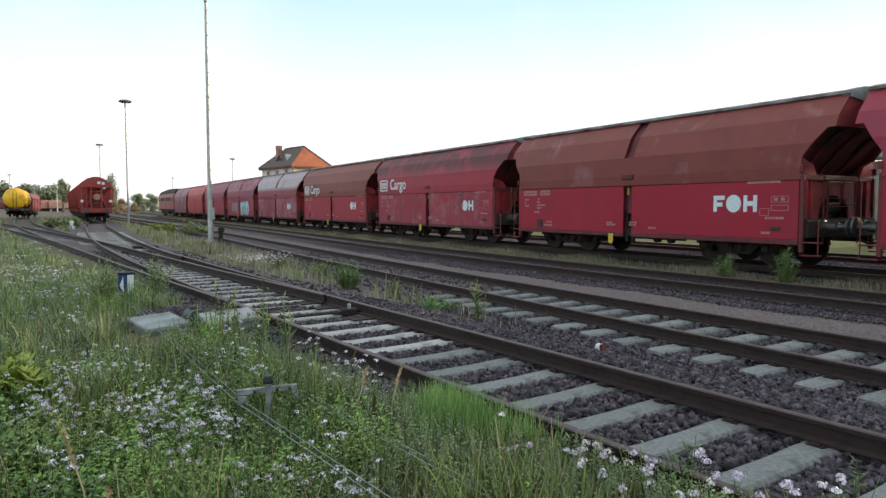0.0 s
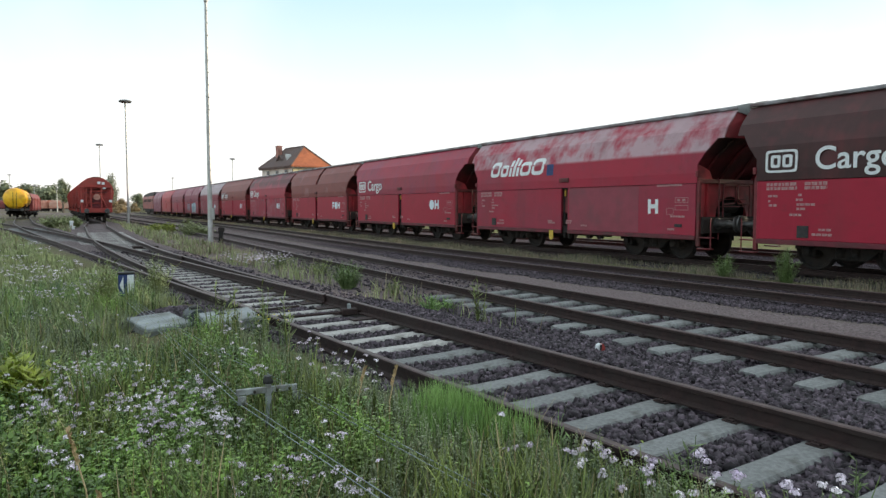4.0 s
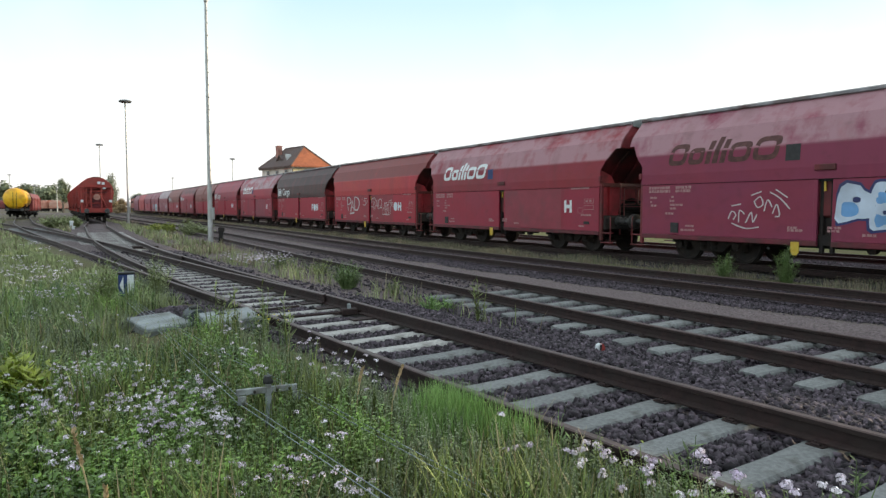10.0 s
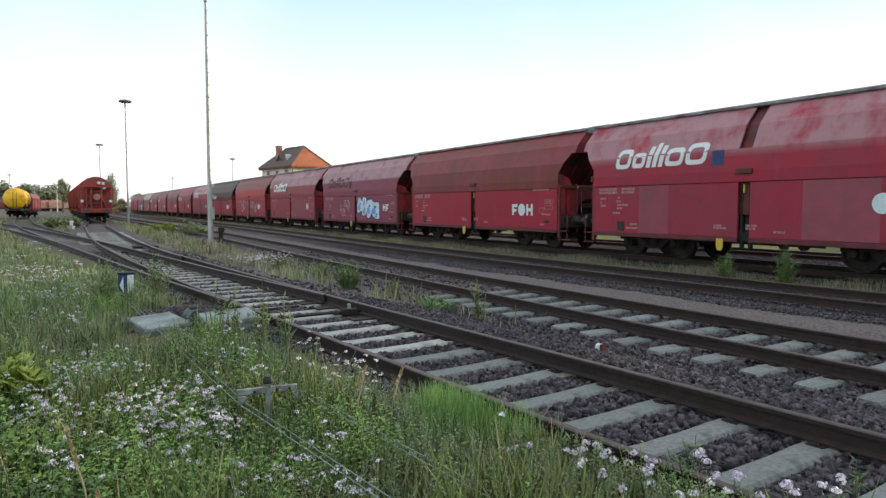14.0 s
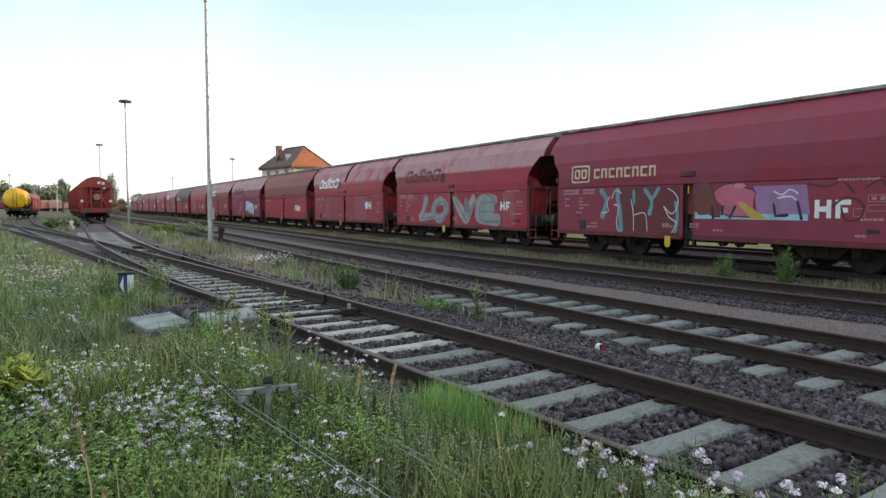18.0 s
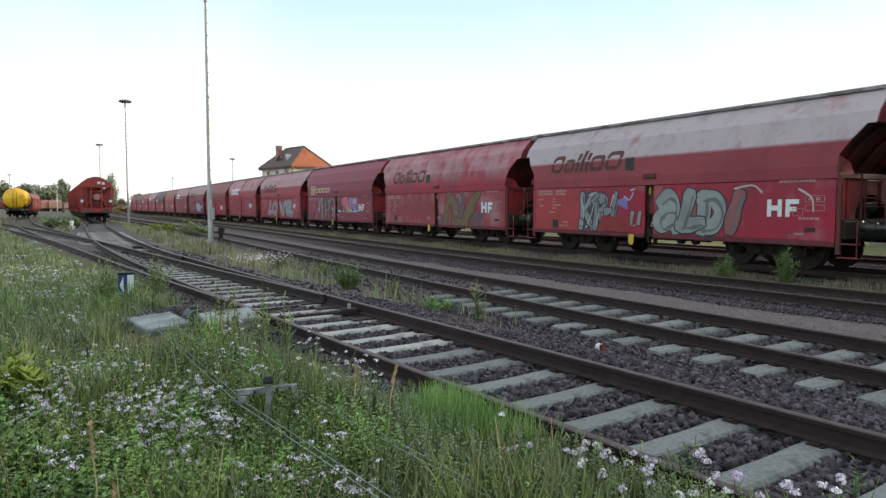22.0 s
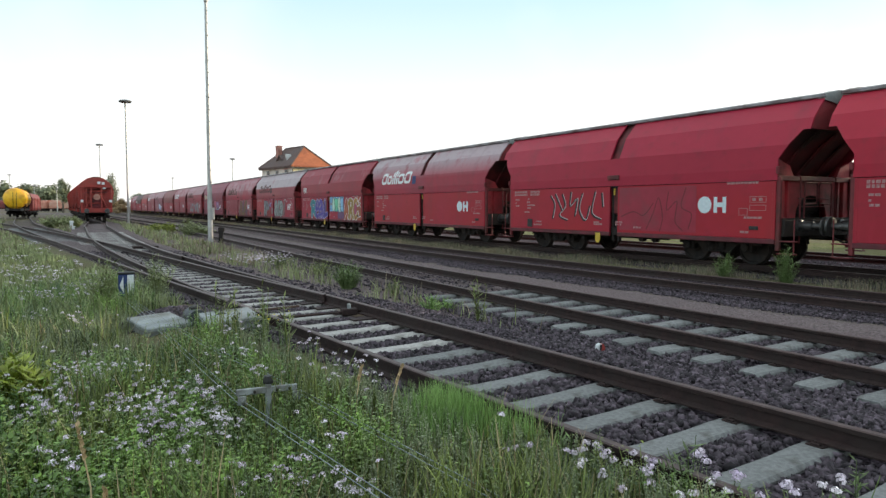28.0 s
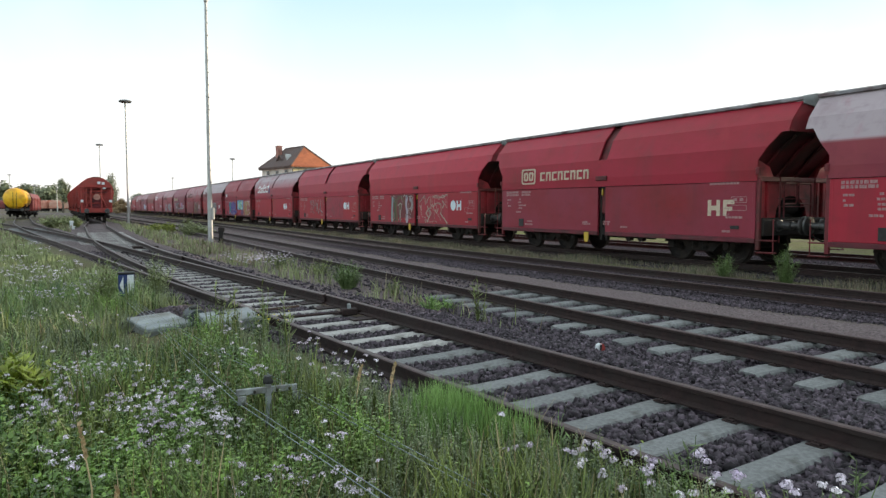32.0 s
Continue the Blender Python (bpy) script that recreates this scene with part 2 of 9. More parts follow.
EARTH = ground_material()
RUST = surface("rusty_rail_steel", (0.02, 0.0098, 0.0094), (0.04, 0.0205, 0.019), 14, 0.75, 0.2, 0.3, stain=(0.03, 0.02, 0.018), stain_scale=3)
RAILTOP = surface("worn_rail_head", (0.05, 0.031, 0.029), (0.088, 0.056, 0.053), 9, 0.55, 0.2, 0.1)
CONCRETE = surface("weathered_concrete", (0.15, 0.157, 0.158), (0.225, 0.234, 0.232), 26, 0.85, 0, 0.4, stain=(0.09, 0.085, 0.08), stain_scale=5, stain_at=0.66, per_object=0.2, soft=0.09)
CONCRETE_PALE = surface("pale_turnout_concrete", (0.29, 0.283, 0.272), (0.42, 0.412, 0.398), 22, 0.85, 0, 0.4, stain=(0.17, 0.16, 0.145), stain_scale=4, stain_at=0.62, per_object=0.18)
CONCRETE_GREY = surface("grey_concrete", (0.24, 0.27, 0.28), (0.33, 0.36, 0.37), 11, 0.8, 0, 0.2, stain=(0.15, 0.16, 0.15), stain_scale=3)
STONE = surface("basalt_ballast", (0.023, 0.018, 0.023), (0.106, 0.084, 0.104), 14, 0.85, 0, 0.2, per_island=0.75)
GALV = surface("galvanised_steel", (0.42, 0.43, 0.43), (0.55, 0.56, 0.56), 6, 0.5, 0.5, 0.05, stain=(0.36, 0.36, 0.35), stain_scale=1.5)
DARK = surface("sooty_running_gear", (0.010, 0.009, 0.009), (0.022, 0.018, 0.017), 9, 0.85, 0.0, 0.25, stain=(0.032, 0.022, 0.018), stain_scale=3)
ROOFGREY = surface("grey_roof_sheet", (0.25, 0.27, 0.27), (0.36, 0.38, 0.38), 5, 0.5, 0.2, 0.08, stain=(0.2, 0.17, 0.15), stain_scale=1.3)
ROOFDARK = surface("dark_roof_edge", (0.19, 0.19, 0.205), (0.29, 0.285, 0.3), 5, 0.5, 0.2, 0.08, stain=(0.08, 0.04, 0.04), stain_scale=1.3)
YELLOW = surface("yellow_enamel", (0.5, 0.33, 0.03), (0.6, 0.42, 0.05), 12, 0.5, 0, 0.05)
WHITE = surface("white_lettering", (0.62, 0.66, 0.68), (0.74, 0.78, 0.8), 14, 0.6, 0, 0.03)
PALE = surface("pale_blue_lettering", (0.55, 0.66, 0.72), (0.66, 0.77, 0.82), 14, 0.6, 0, 0.03)

# ---- the plan: track centre lines ----
HALF = 0.7525          # half the distance between rail centres
Z_A, Z_B, Z_C, Z_D = 0.125, 0.0, 0.0, 0.05   # rail tops


def poly(co, y):
    r = 0.0
    for k in co:
        r = r * y + k
    return r


MAIN = (-1.33975e-06, 0.000118799, -0.000998994, -0.685557, 4.70435)   # near track and its right branch
LEFT = (1.56108e-05, -0.00103293, -0.690298, 4.70432)                  # left branch of the turnout
TRACK_B = (-2.99544e-05, 0.00277136, -0.62607, 8.92895)
TRACK_C = (-4.41496e-05, 0.00558319, -0.764436, 15.5702)


def x_main(y):
    if y > 65:
        return poly(MAIN, 50) - 7.5 - 0.577 * (y - 65)
    if y > 50:
        return poly(MAIN, 50) - 0.50 * (y - 50)
    if y < 3:
        return poly(MAIN, 3) - 0.69 * (y - 3)
    return poly(MAIN, y)


def x_left(y):
    k = min(max((y - 8) / 7, 0), 1)
    k = k * k * (3 - 2 * k)
    v = poly(LEFT, min(y, 62)) - (0.62 * (y - 62) if y > 62 else 0)
    return (1 - k) * x_main(y) + k * v


def x_b(y):
    if y > 60:
        return poly(TRACK_B, 60) - 0.59 * (y - 60)
    if y < 5:
        return poly(TRACK_B, 5) - 0.6 * (y - 5)
    return poly(TRACK_B, y)


def x_c(y):
    if y > 75:
        return poly(TRACK_C, 75) - 0.575 * (y - 75)
    if y < 8:
        return poly(TRACK_C, 8) - 0.68 * (y - 8)
    return poly(TRACK_C, y)


# the train's track: heading along its length, integrated from where the path starts
_S = np.arange(-260.0, 420.0, 0.5)
_HEAD = np.interp(_S, [-260, -45, 0, 40, 80, 150, 185, 420], [-0.57, -0.553, -0.519, -0.509, -0.507, -0.507, -0.425, -0.425])
_X = np.concatenate([[0.0], np.cumsum(np.sin((_HEAD[1:] + _HEAD[:-1]) / 2) * 0.5)])
_Y = np.concatenate([[0.0], np.cumsum(np.cos((_HEAD[1:] + _HEAD[:-1]) / 2) * 0.5)])
_X += 2.856 + 1.5 * math.cos(0.519) - np.interp(0, _S, _X)
_Y += 24.994 + 1.5 * math.sin(0.519) - np.interp(0, _S, _Y)


def on_d(s):
    """Place and heading on the train's track, s metres along it."""
    return float(np.interp(s, _S, _X)), float(np.interp(s, _S, _Y)), float(np.interp(s, _S, _HEAD))


def line_of(fn, y0, y1, step):
    return [(fn(y), y) for y in np.arange(y0, y1, step)]


def resample(pts, step):
    """Points at equal steps along a line, with the tangent."""
    p = np.array(pts)
    d = np.concatenate([[0], np.cumsum(np.hypot(*np.diff(p, axis=0).T))])
    u = np.arange(0, d[-1], step)
    q = np.stack([np.interp(u, d, p[:, 0]), np.interp(u, d, p[:, 1])], -1)
    t = np.gradient(q, axis=0)
    t /= np.hypot(t[:, 0], t[:, 1])[:, None]
    return q, t


L_MAIN = line_of(x_main, -16, 120, 0.5)
L_LEFT = line_of(x_left, 9.0, 96, 0.5)
L_B = line_of(x_b, -22, 240, 0.5)
L_C = line_of(x_c, -32, 250, 0.5)
L_D = [on_d(s)[:2] for s in np.arange(-90, 330, 1.0)]
L_E = [(x + 4.7 * math.cos(0.51), y + 4.7 * math.sin(0.51)) for x, y in L_D]      # the next track beyond the train


def dist_to(px, py, line):
    """Signed distance (right positive) of grid points from a line."""
    p = np.array(line)[::2]
    best, sign = np.full(px.shape, 1e9), np.zeros(px.shape)
    for (ax, ay), (bx, by) in zip(p[:-1], p[1:]):
        dx, dy = bx - ax, by - ay
        n2 = dx * dx + dy * dy
        t = np.clip(((px - ax) * dx + (py - ay) * dy) / n2, 0, 1)
        ex, ey = px - ax - t * dx, py - ay - t * dy
        d = np.hypot(ex, ey)
        near = d < best
        best = np.where(near, d, best)
        sign = np.where(near, np.sign(ex * dy - ey * dx), sign)
    return best * sign


def wob(x, y):
    return (0.5 * np.sin(1.7 * x + 0.6 * y) + 0.5 * np.sin(0.9 * y - 1.3 * x + 1) + 0.35 * np.sin(3.1 * x + 2.3 * y + 2) + 0.25 * np.sin(5.3 * y - 4.1 * x))


def smooth(a, b, x):
    k = np.clip((x - a) / (b - a), 0, 1)
    return k * k * (3 - 2 * k)


def ground_at(x, y):
    """Height of the ground and how far it is ballast or gravel there."""
    x, y = np.asarray(x, float), np.asarray(y, float)
    w = wob(x, y)
    da, dl, db, dc, dd, de = (dist_to(x, y, l) for l in (L_MAIN, L_LEFT, L_B, L_C, L_D, L_E))
    z = np.full(x.shape, -0.25) + 0.025 * w
    bed = np.zeros(x.shape)
    for d, top, wide in ((da, Z_A, 2.0), (dl, Z_A, 1.9), (db, Z_B, 1.9), (dc, Z_C, 1.6), (dd, Z_D, 1.5), (de, Z_D, 1.6)):
        k = 1 - smooth(wide - 0.5, wide + 0.6, np.abs(d) + 0.12 * w)
        z = np.maximum(z, (top - (0.21 if top == Z_A else 0.245)) * k + z * (1 - k))
        bed = np.maximum(bed, k)
    # between the near track and the second one the bed is filled up
    fill = smooth(0.2, 0.9, da) * smooth(0.2, 0.9, -db) * (1 - smooth(20, 30, y + 0 * x))
    z = np.maximum(z, -0.225 * fill + z * (1 - fill))
    bed = np.maximum(bed, fill * (1 - smooth(9.5, 17, y + 1.5 * w)))
    left = smooth(0.3, 1.4, -da)                       # the meadow beside the near track
    z = z + left * 0.10 * (1 - smooth(14, 40, np.hypot(x, y)))
    bed = bed * (1 - 0.85 * smooth(0.95, 1.35, -da + 0.1 * w) * (dl < -0.9))
    grav = smooth(1.55, 1.9, db) * smooth(1.2, 1.7, -dc + 0.1 * w)
    grav = np.maximum(grav, 0.75 * bed * smooth(15, 24, y + 2 * w) * smooth(0.6, 2.0, -da + 1.6) * (da < 2.0))
    grav = np.maximum(grav, 0.9 * smooth(1.3, 1.6, dd + 0.1 * w) * (1 - smooth(2.7, 3.4, dd)))
    grav = np.maximum(grav, 0.85 * smooth(1.0, 1.6, da) * smooth(1.2, 1.6, -db) * smooth(9.0, 13.0, y + 1.2 * w))
    grav = np.maximum(grav, 0.8 * smooth(11.5, 14.5, y + w) * (1 - smooth(1.5, 2.0, np.abs(db))))
    grav = np.maximum(grav, 0.75 * bed * smooth(24, 42, y))
    dry = smooth(1.2, 1.7, dc) * smooth(1.3, 1.7, -dd)
    bed = bed * (1 - dry)
    return z, bed, grav, left, dry


def axis(fine0, fine1, step, far):
    a = list(np.arange(fine0, fine1, step))
    up, d = [fine1], step
    while up[-1] < far:
        d *= 1.22
        up.append(up[-1] + d)
    dn, d = [fine0], step
    while dn[-1] > -far:
        d *= 1.22
        dn.append(dn[-1] - d)
    return np.array(dn[:0:-1] + a + up)


_gx, _gy = axis(-24, 16, 0.16, 3500), axis(1.0, 36, 0.16, 3500)
_mx, _my = np.meshgrid(_gx, _gy)
_z, _bed, _grav, _left, _dry = ground_at(_mx, _my)
_n0, _n1 = _mx.shape
_i = np.arange(_n0 * _n1).reshape(_n0, _n1)
_quads = np.stack([_i[:-1, :-1], _i[:-1, 1:], _i[1:, 1:], _i[1:, :-1]], -1).reshape(-1, 4)
_dd = dist_to(_mx, _my, L_D)
_shaded_path = smooth(1.25, 1.5, _dd + 0.1 * wob(_mx, _my)) * (1 - smooth(2.9, 3.3, _dd))      # sandy path beyond the train, shade put into its colour
_far = smooth(85, 110, _my) * (_mx < -8 - 0.55 * (_my - 40)) * (0.55 + 0.45 * np.sin(0.06 * _mx + 1.3) * np.sin(0.045 * _my))
_grav = np.maximum(_grav, _far)
_col = np.stack([_bed, _grav, _shaded_path, np.ones_like(_bed)], -1).reshape(-1, 4)
ground = new("ground", raw_mesh("ground", np.stack([_mx, _my, _z], -1).reshape(-1, 3), _quads, EARTH, _col))
ground.data.polygons.foreach_set("use_smooth", [True] * len(ground.data.polygons))
tagged(ground, "flat railway yard ground of turf, dark ballast and gravel", "ground", kind="structure")


# ---- tracks: rails and sleepers ----
RAIL = [(-0.062, -0.150), (0.062, -0.150), (0.062, -0.138), (0.012, -0.118), (0.009, -0.045), (0.035, -0.036), (0.036, -0.008), (0.026, 0.0),
        (-0.026, 0.0), (-0.036, -0.008), (-0.035, -0.036), (-0.009, -0.045), (-0.012, -0.118), (-0.062, -0.138)]


def rail_mesh(line, side, top, step=0.8, off=None):
    q, t = resample(line, step)
    vs, fs, n = [], [], len(RAIL)
    for i in range(len(q)):
        nx, ny = t[i][1], -t[i][0]
        o = side if off is None else off(i * step)
        for a, b in RAIL:
            vs.append((q[i][0] + nx * (o + a), q[i][1] + ny * (o + a), top + b))
    for i in range(len(q) - 1):
        for k in range(n):
            fs.append((i * n + k, (i + 1) * n + k, (i + 1) * n + (k + 1) % n, i * n + (k + 1) % n))
    m = Mesh()
    m.add(vs, fs)
    m.add([vs[k] for k in range(n)], [tuple(range(n))])
    m.add(vs[-n:], [tuple(range(n - 1, -1, -1))])
    me = m.data("rail", RUST)
    me.materials.append(RAILTOP)
    for p in me.polygons:
        if p.normal.z > 0.6 and all(me.vertices[i].co.z > top - 0.012 for i in p.vertices):
            p.material_index = 1
    return me


def sleeper_mesh(length=2.6):
    """Concrete sleeper, thinner and lower in its middle."""
    m = Mesh()
    h = length / 2
    st = [(-h, 0.11, 0.0), (-h + 0.04, 0.125, 0.012), (-0.95, 0.13, 0.012), (-0.5, 0.128, 0.01), (-0.25, 0.12, 0.003), (0.25, 0.12, 0.003),
          (0.5, 0.128, 0.01), (0.95, 0.13, 0.012), (h - 0.04, 0.125, 0.012), (h, 0.11, 0.0)]
    vs = []
    for x, w, z in st:
        vs += [(x, -w - 0.02, -0.2), (x, -w, z - 0.025), (x, -w + 0.022, z), (x, w - 0.022, z), (x, w, z - 0.025), (x, w + 0.02, -0.2)]
    fs = [(i * 6 + k, i * 6 + (k + 1) % 6, (i + 1) * 6 + (k + 1) % 6, (i + 1) * 6 + k) for i in range(len(st) - 1) for k in range(6)]
    fs += [tuple(range(5, -1, -1)), tuple((len(st) - 1) * 6 + k for k in range(6))]
    m.add(vs, fs)
    return m.data("sleeper", CONCRETE)


def clip_mesh():
    """Rail fastening: base plate, two spring clips and bolts."""
    m = Mesh()
    m.box(-0.115, 0.115, -0.06, 0.06, 0.0, 0.012, 0.003)
    for s in (-1, 1):
        m.box(s * 0.088 - 0.022, s * 0.088 + 0.022, -0.035, 0.035, 0.012, 0.026, 0.006)
        m.lathe([(0.013, 0.02), (0.013, 0.036), (0.009, 0.04)], 6, at=(s * 0.088, 0, 0))
    return m.data("fastening", RUST)


SLEEPER, CLIP = sleeper_mesh(), clip_mesh()
SLEEPER_PALE = SLEEPER.copy()          # newer bearers of the turnout
SLEEPER_PALE.materials.clear()
SLEEPER_PALE.materials.append(CONCRETE_PALE)
SLEEPER_AT = {}


def track(name, line, top, label, step, reach, length=2.6, clips=0.0, start=0.0):
    """A track: two rails, and sleepers within reach of the camera's place."""
    root = tagged(new(name), label, "railway track", kind="structure")
    for side in (-HALF, HALF):
        part("rail", rail_mesh(line, side, top), None, root)
    q, t = resample(line, 0.02)
    rnd = random.Random(len(line))
    for i in range(2000):
        k = round((start + i * step) / 0.02)
        if k >= len(q):
            break
        (x, y), (tx, ty) = q[k], t[k]
        r = math.hypot(x, y)
        long = 1.0
        if name == "track_1" and 11 < y < 25:
            gap = x - x_left(y)                       # long turnout sleepers carry both branches
            x, y = x - gap / 2 * ty, y + gap / 2 * tx
            long = 1 + gap * ty / length
        if y < -14 or r > reach:
            continue
        a = math.degrees(math.atan2(ty, tx)) - 90 + rnd.uniform(-1.2, 1.2)
        ob = part("sleeper", SLEEPER_PALE if name == "track_1" and y > 7.4 else SLEEPER, None, root)
        SLEEPER_AT.setdefault(name, []).append((x, y, tx, ty, length * long))
        sunk = 0.032 * min(max((y - 15) / 7, 0), 1) if name == "track_1" else 0.0      # ballast lies higher further off
        ob.matrix_basis = pose(x, y, top - 0.176 - sunk + rnd.uniform(-0.006, 0.004), rnd.uniform(-0.6, 0.6), 0, a) @ Matrix.Diagonal((long, 1, 1, 1))
        if r < clips:
            for side in (-HALF, HALF):
                c = part("fastening", CLIP, None, root)
                c.matrix_basis = pose(x + ty * side, y - tx * side, top - 0.164, 0, 0, a)
    return root


T_MAIN = track("track_1", L_MAIN, Z_A, "near track with rusty rails on pale concrete sleepers", 0.62, 48, clips=9, start=0.157)
T_LEFT = tagged(new("track_2"), "turnout branch with rusty rails on concrete sleepers", "railway track", kind="structure")
for _s in (-HALF, HALF):
    part("rail", rail_mesh([p for p in L_LEFT if p[1] > (10.4 if _s > 0 else 9.4)], _s, Z_A + 0.003), None, T_LEFT)
_q, _t = resample([p for p in L_LEFT if p[1] > 24], 0.61)
for (_x, _y), (_tx, _ty) in zip(_q, _t):
    if math.hypot(_x, _y) < 60:
        part("sleeper", SLEEPER, None, T_LEFT).matrix_basis = pose(_x, _y, Z_A - 0.208, 0, 0, math.degrees(math.atan2(_ty, _tx)) - 90)
T_B = track("track_3", L_B, Z_B, "second track with rusty rails on concrete sleepers", 0.617, 13.6, clips=10, start=0.018)
T_C = track("track_4", L_C, Z_C, "third track with dark rails sunk in ballast", 0.61, 0)
T_D = track("track_5", L_D, Z_D, "track that carries the moving freight train", 0.61, 0)
T_E = track("track_6", L_E, Z_D, "further track behind the train", 0.61, 0)

# ---- hopper wagons ----
FRONT = 5.37      # half length of the flank's lower flap
TIP = 6.07        # half length at the roof
PROF = [(1.535, 2.125), (1.54, 2.40), (1.50, 2.95), (1.24, 3.55), (0.80, 4.06)]     # upper flank, outwards and up


def flank_x(z):
    for (xa, za), (xb, zb) in zip(PROF[:-1], PROF[1:]):
        if za <= z <= zb:
            return xa + (xb - xa) * (z - za) / (zb - za)
    return PROF[0][0] if z < PROF[0][1] else PROF[-1][0]


def end_y(z):
    """How far the upper flank reaches at a height: upright, then slanting out, then under the overhang."""
    if z < 2.63:
        return FRONT + 0.03
    if z > 3.28:
        return TIP
    return FRONT + 0.03 + 0.49 * (z - 2.63) / 0.65


GAP = 0.19        # half the gap between the two halves of a split flank


def panel(m, side, rows, thick=0.05):
    """A folded side sheet from rows of (outwards, height, start, end)."""
    vs = []
    for x, z, a, b in rows:
        vs += [(side * x, a, z), (side * x, b, z), (side * (x - thick), a, z), (side * (x - thick), b, z)]
    n, fs = len(rows), []
    for i in range(n - 1):
        o, p = i * 4, i * 4 + 4
        fs += [(o, o + 1, p + 1, p), (o + 2, p + 2, p + 3, o + 3), (o, p, p + 2, o + 2), (o + 1, o + 3, p + 3, p + 1)]
    fs += [(0, 2, 3, 1), (4 * n - 4, 4 * n - 3, 4 * n - 1, 4 * n - 2)]
    m.add(vs, fs)


def upper_flank(side, split):
    """Upper side panel; split: a wide slot divides it above the lowest fold."""
    m = Mesh()
    low = [(flank_x(z), z, -end_y(z), end_y(z)) for z in (2.125, 2.4, 2.63, 2.95)]
    high = [(flank_x(z), z, end_y(z)) for z in (2.95, 3.279, 3.281, 3.55, 4.06)]
    if split:
        panel(m, side, low)
        panel(m, side, [(x, z, -e, -GAP) for x, z, e in high])
        panel(m, side, [(x, z, GAP, e) for x, z, e in high])
    else:
        panel(m, side, low + [(x, z, -e, e) for x, z, e in high[1:]])
    return m


def hopper_core():
    """Inner hopper: the box behind the flanks and the wedge below."""
    m = Mesh()
    pr = [(-x + 0.12, z) for x, z in PROF] + [(x - 0.12, z) for x, z in PROF[::-1]]
    m.prism(pr, -4.6, 4.6)
    m.prism([(-1.42, 2.12), (1.42, 2.12), (1.42, 1.3), (0.5, 0.75), (-0.5, 0.75), (-1.42, 1.3)], -4.3, 4.3)
    return m


def slope_mesh(s):
    """Folded hopper end that slopes in under the overhang, with two stiffeners."""
    m = Mesh()
    rows = [(1.3, 5.9, 3.29), (1.36, 5.45, 2.95), (1.4, 4.75, 2.14)]
    for (xa, ya, za), (xb, yb, zb) in zip(rows[:-1], rows[1:]):
        vs = [(-xa, s * ya, za), (xa, s * ya, za), (xb, s * yb, zb), (-xb, s * yb, zb)]
        m.add(vs + [(x, y - s * 0.25, z + 0.02) for x, y, z in vs], [(0, 1, 2, 3), (7, 6, 5, 4), (0, 3, 7, 4), (1, 5, 6, 2), (3, 2, 6, 7), (0, 4, 5, 1)])
    for x in (-0.75, 0.0, 0.75):
        m.tube([(x, s * 5.88, 3.24), (x, s * 5.46, 2.9), (x, s * 4.8, 2.16)], 0.045, 6)
    m.add([(-1.34, s * 5.86, 3.285), (1.34, s * 5.86, 3.285), (1.34, s * 6.06, 3.285), (-1.34, s * 6.06, 3.285),
           (-1.34, s * 5.86, 3.31), (1.34, s * 5.86, 3.31), (1.34, s * 6.06, 3.31), (-1.34, s * 6.06, 3.31)],
          [(0, 1, 2, 3), (4, 5, 6, 7), (0, 1, 5, 4), (1, 2, 6, 5), (2, 3, 7, 6), (3, 0, 4, 7)])
    return m


def end_plate_mesh(s):
    """Upper end sheet above the overhang, folded at its middle."""
    m = Mesh()
    rows = [(1.3, 3.29), (1.2, 3.55), (0.77, 4.05)]
    vs = []
    for x, z in rows:
        vs += [(-x, s * (TIP - 0.02), z), (0, s * (TIP + 0.1), z), (x, s * (TIP - 0.02), z), (-x, s * 4.6, z), (x, s * 4.6, z)]
    fs = []
    for i in (0, 5):
        fs += [(i, i + 1, i + 6, i + 5), (i + 1, i + 2, i + 7, i + 6), (i + 3, i, i + 5, i + 8), (i + 2, i + 4, i + 9, i + 7)]
    fs += [(0, 3, 4, 2, 1), (10, 11, 12, 14, 13)]
    m.add(vs, fs)
    return m


def end_wall_mesh(s):
    """Red wall behind the platform with a rounded opening."""
    m = Mesh()
    y0, y1 = min(s * 5.26, s * 5.31), max(s * 5.26, s * 5.31)
    arch = [(0.64 * math.cos(math.pi * k / 10), 1.28 + 0.5 * math.sin(math.pi * k / 10)) for k in range(11)]
    m.prism([(-1.44, 1.2)] + [(-0.64, 1.2)] + arch[::-1] + [(0.64, 1.2), (1.44, 1.2), (1.44, 2.2), (-1.44, 2.2)], y0, y1)
    return m


def end_column_mesh(s, x):
    """Box column at the platform's corner with the short cheek above the beam."""
    m = Mesh()
    a, b = s * 5.0, s * 5.4
    m.box(min(x * 1.22, x * 1.45), max(x * 1.22, x * 1.45), min(a, b), max(a, b), 0.78, 2.12, 0.015)
    m.prism([(x * 1.47, 2.24), (x * 0.9, 2.24), (x * 1.05, 2.48), (x * 1.47, 2.62)], min(s * 5.32, s * 5.4), max(s * 5.32, s * 5.4))
    m.prism([(x * 1.45, 0.8), (x * 0.9, 0.8), (x * 1.05, 0.95), (x * 1.22, 1.25), (x * 1.45, 1.4)], min(s * 5.38, s * 5.42), max(s * 5.38, s * 5.42))
    return m


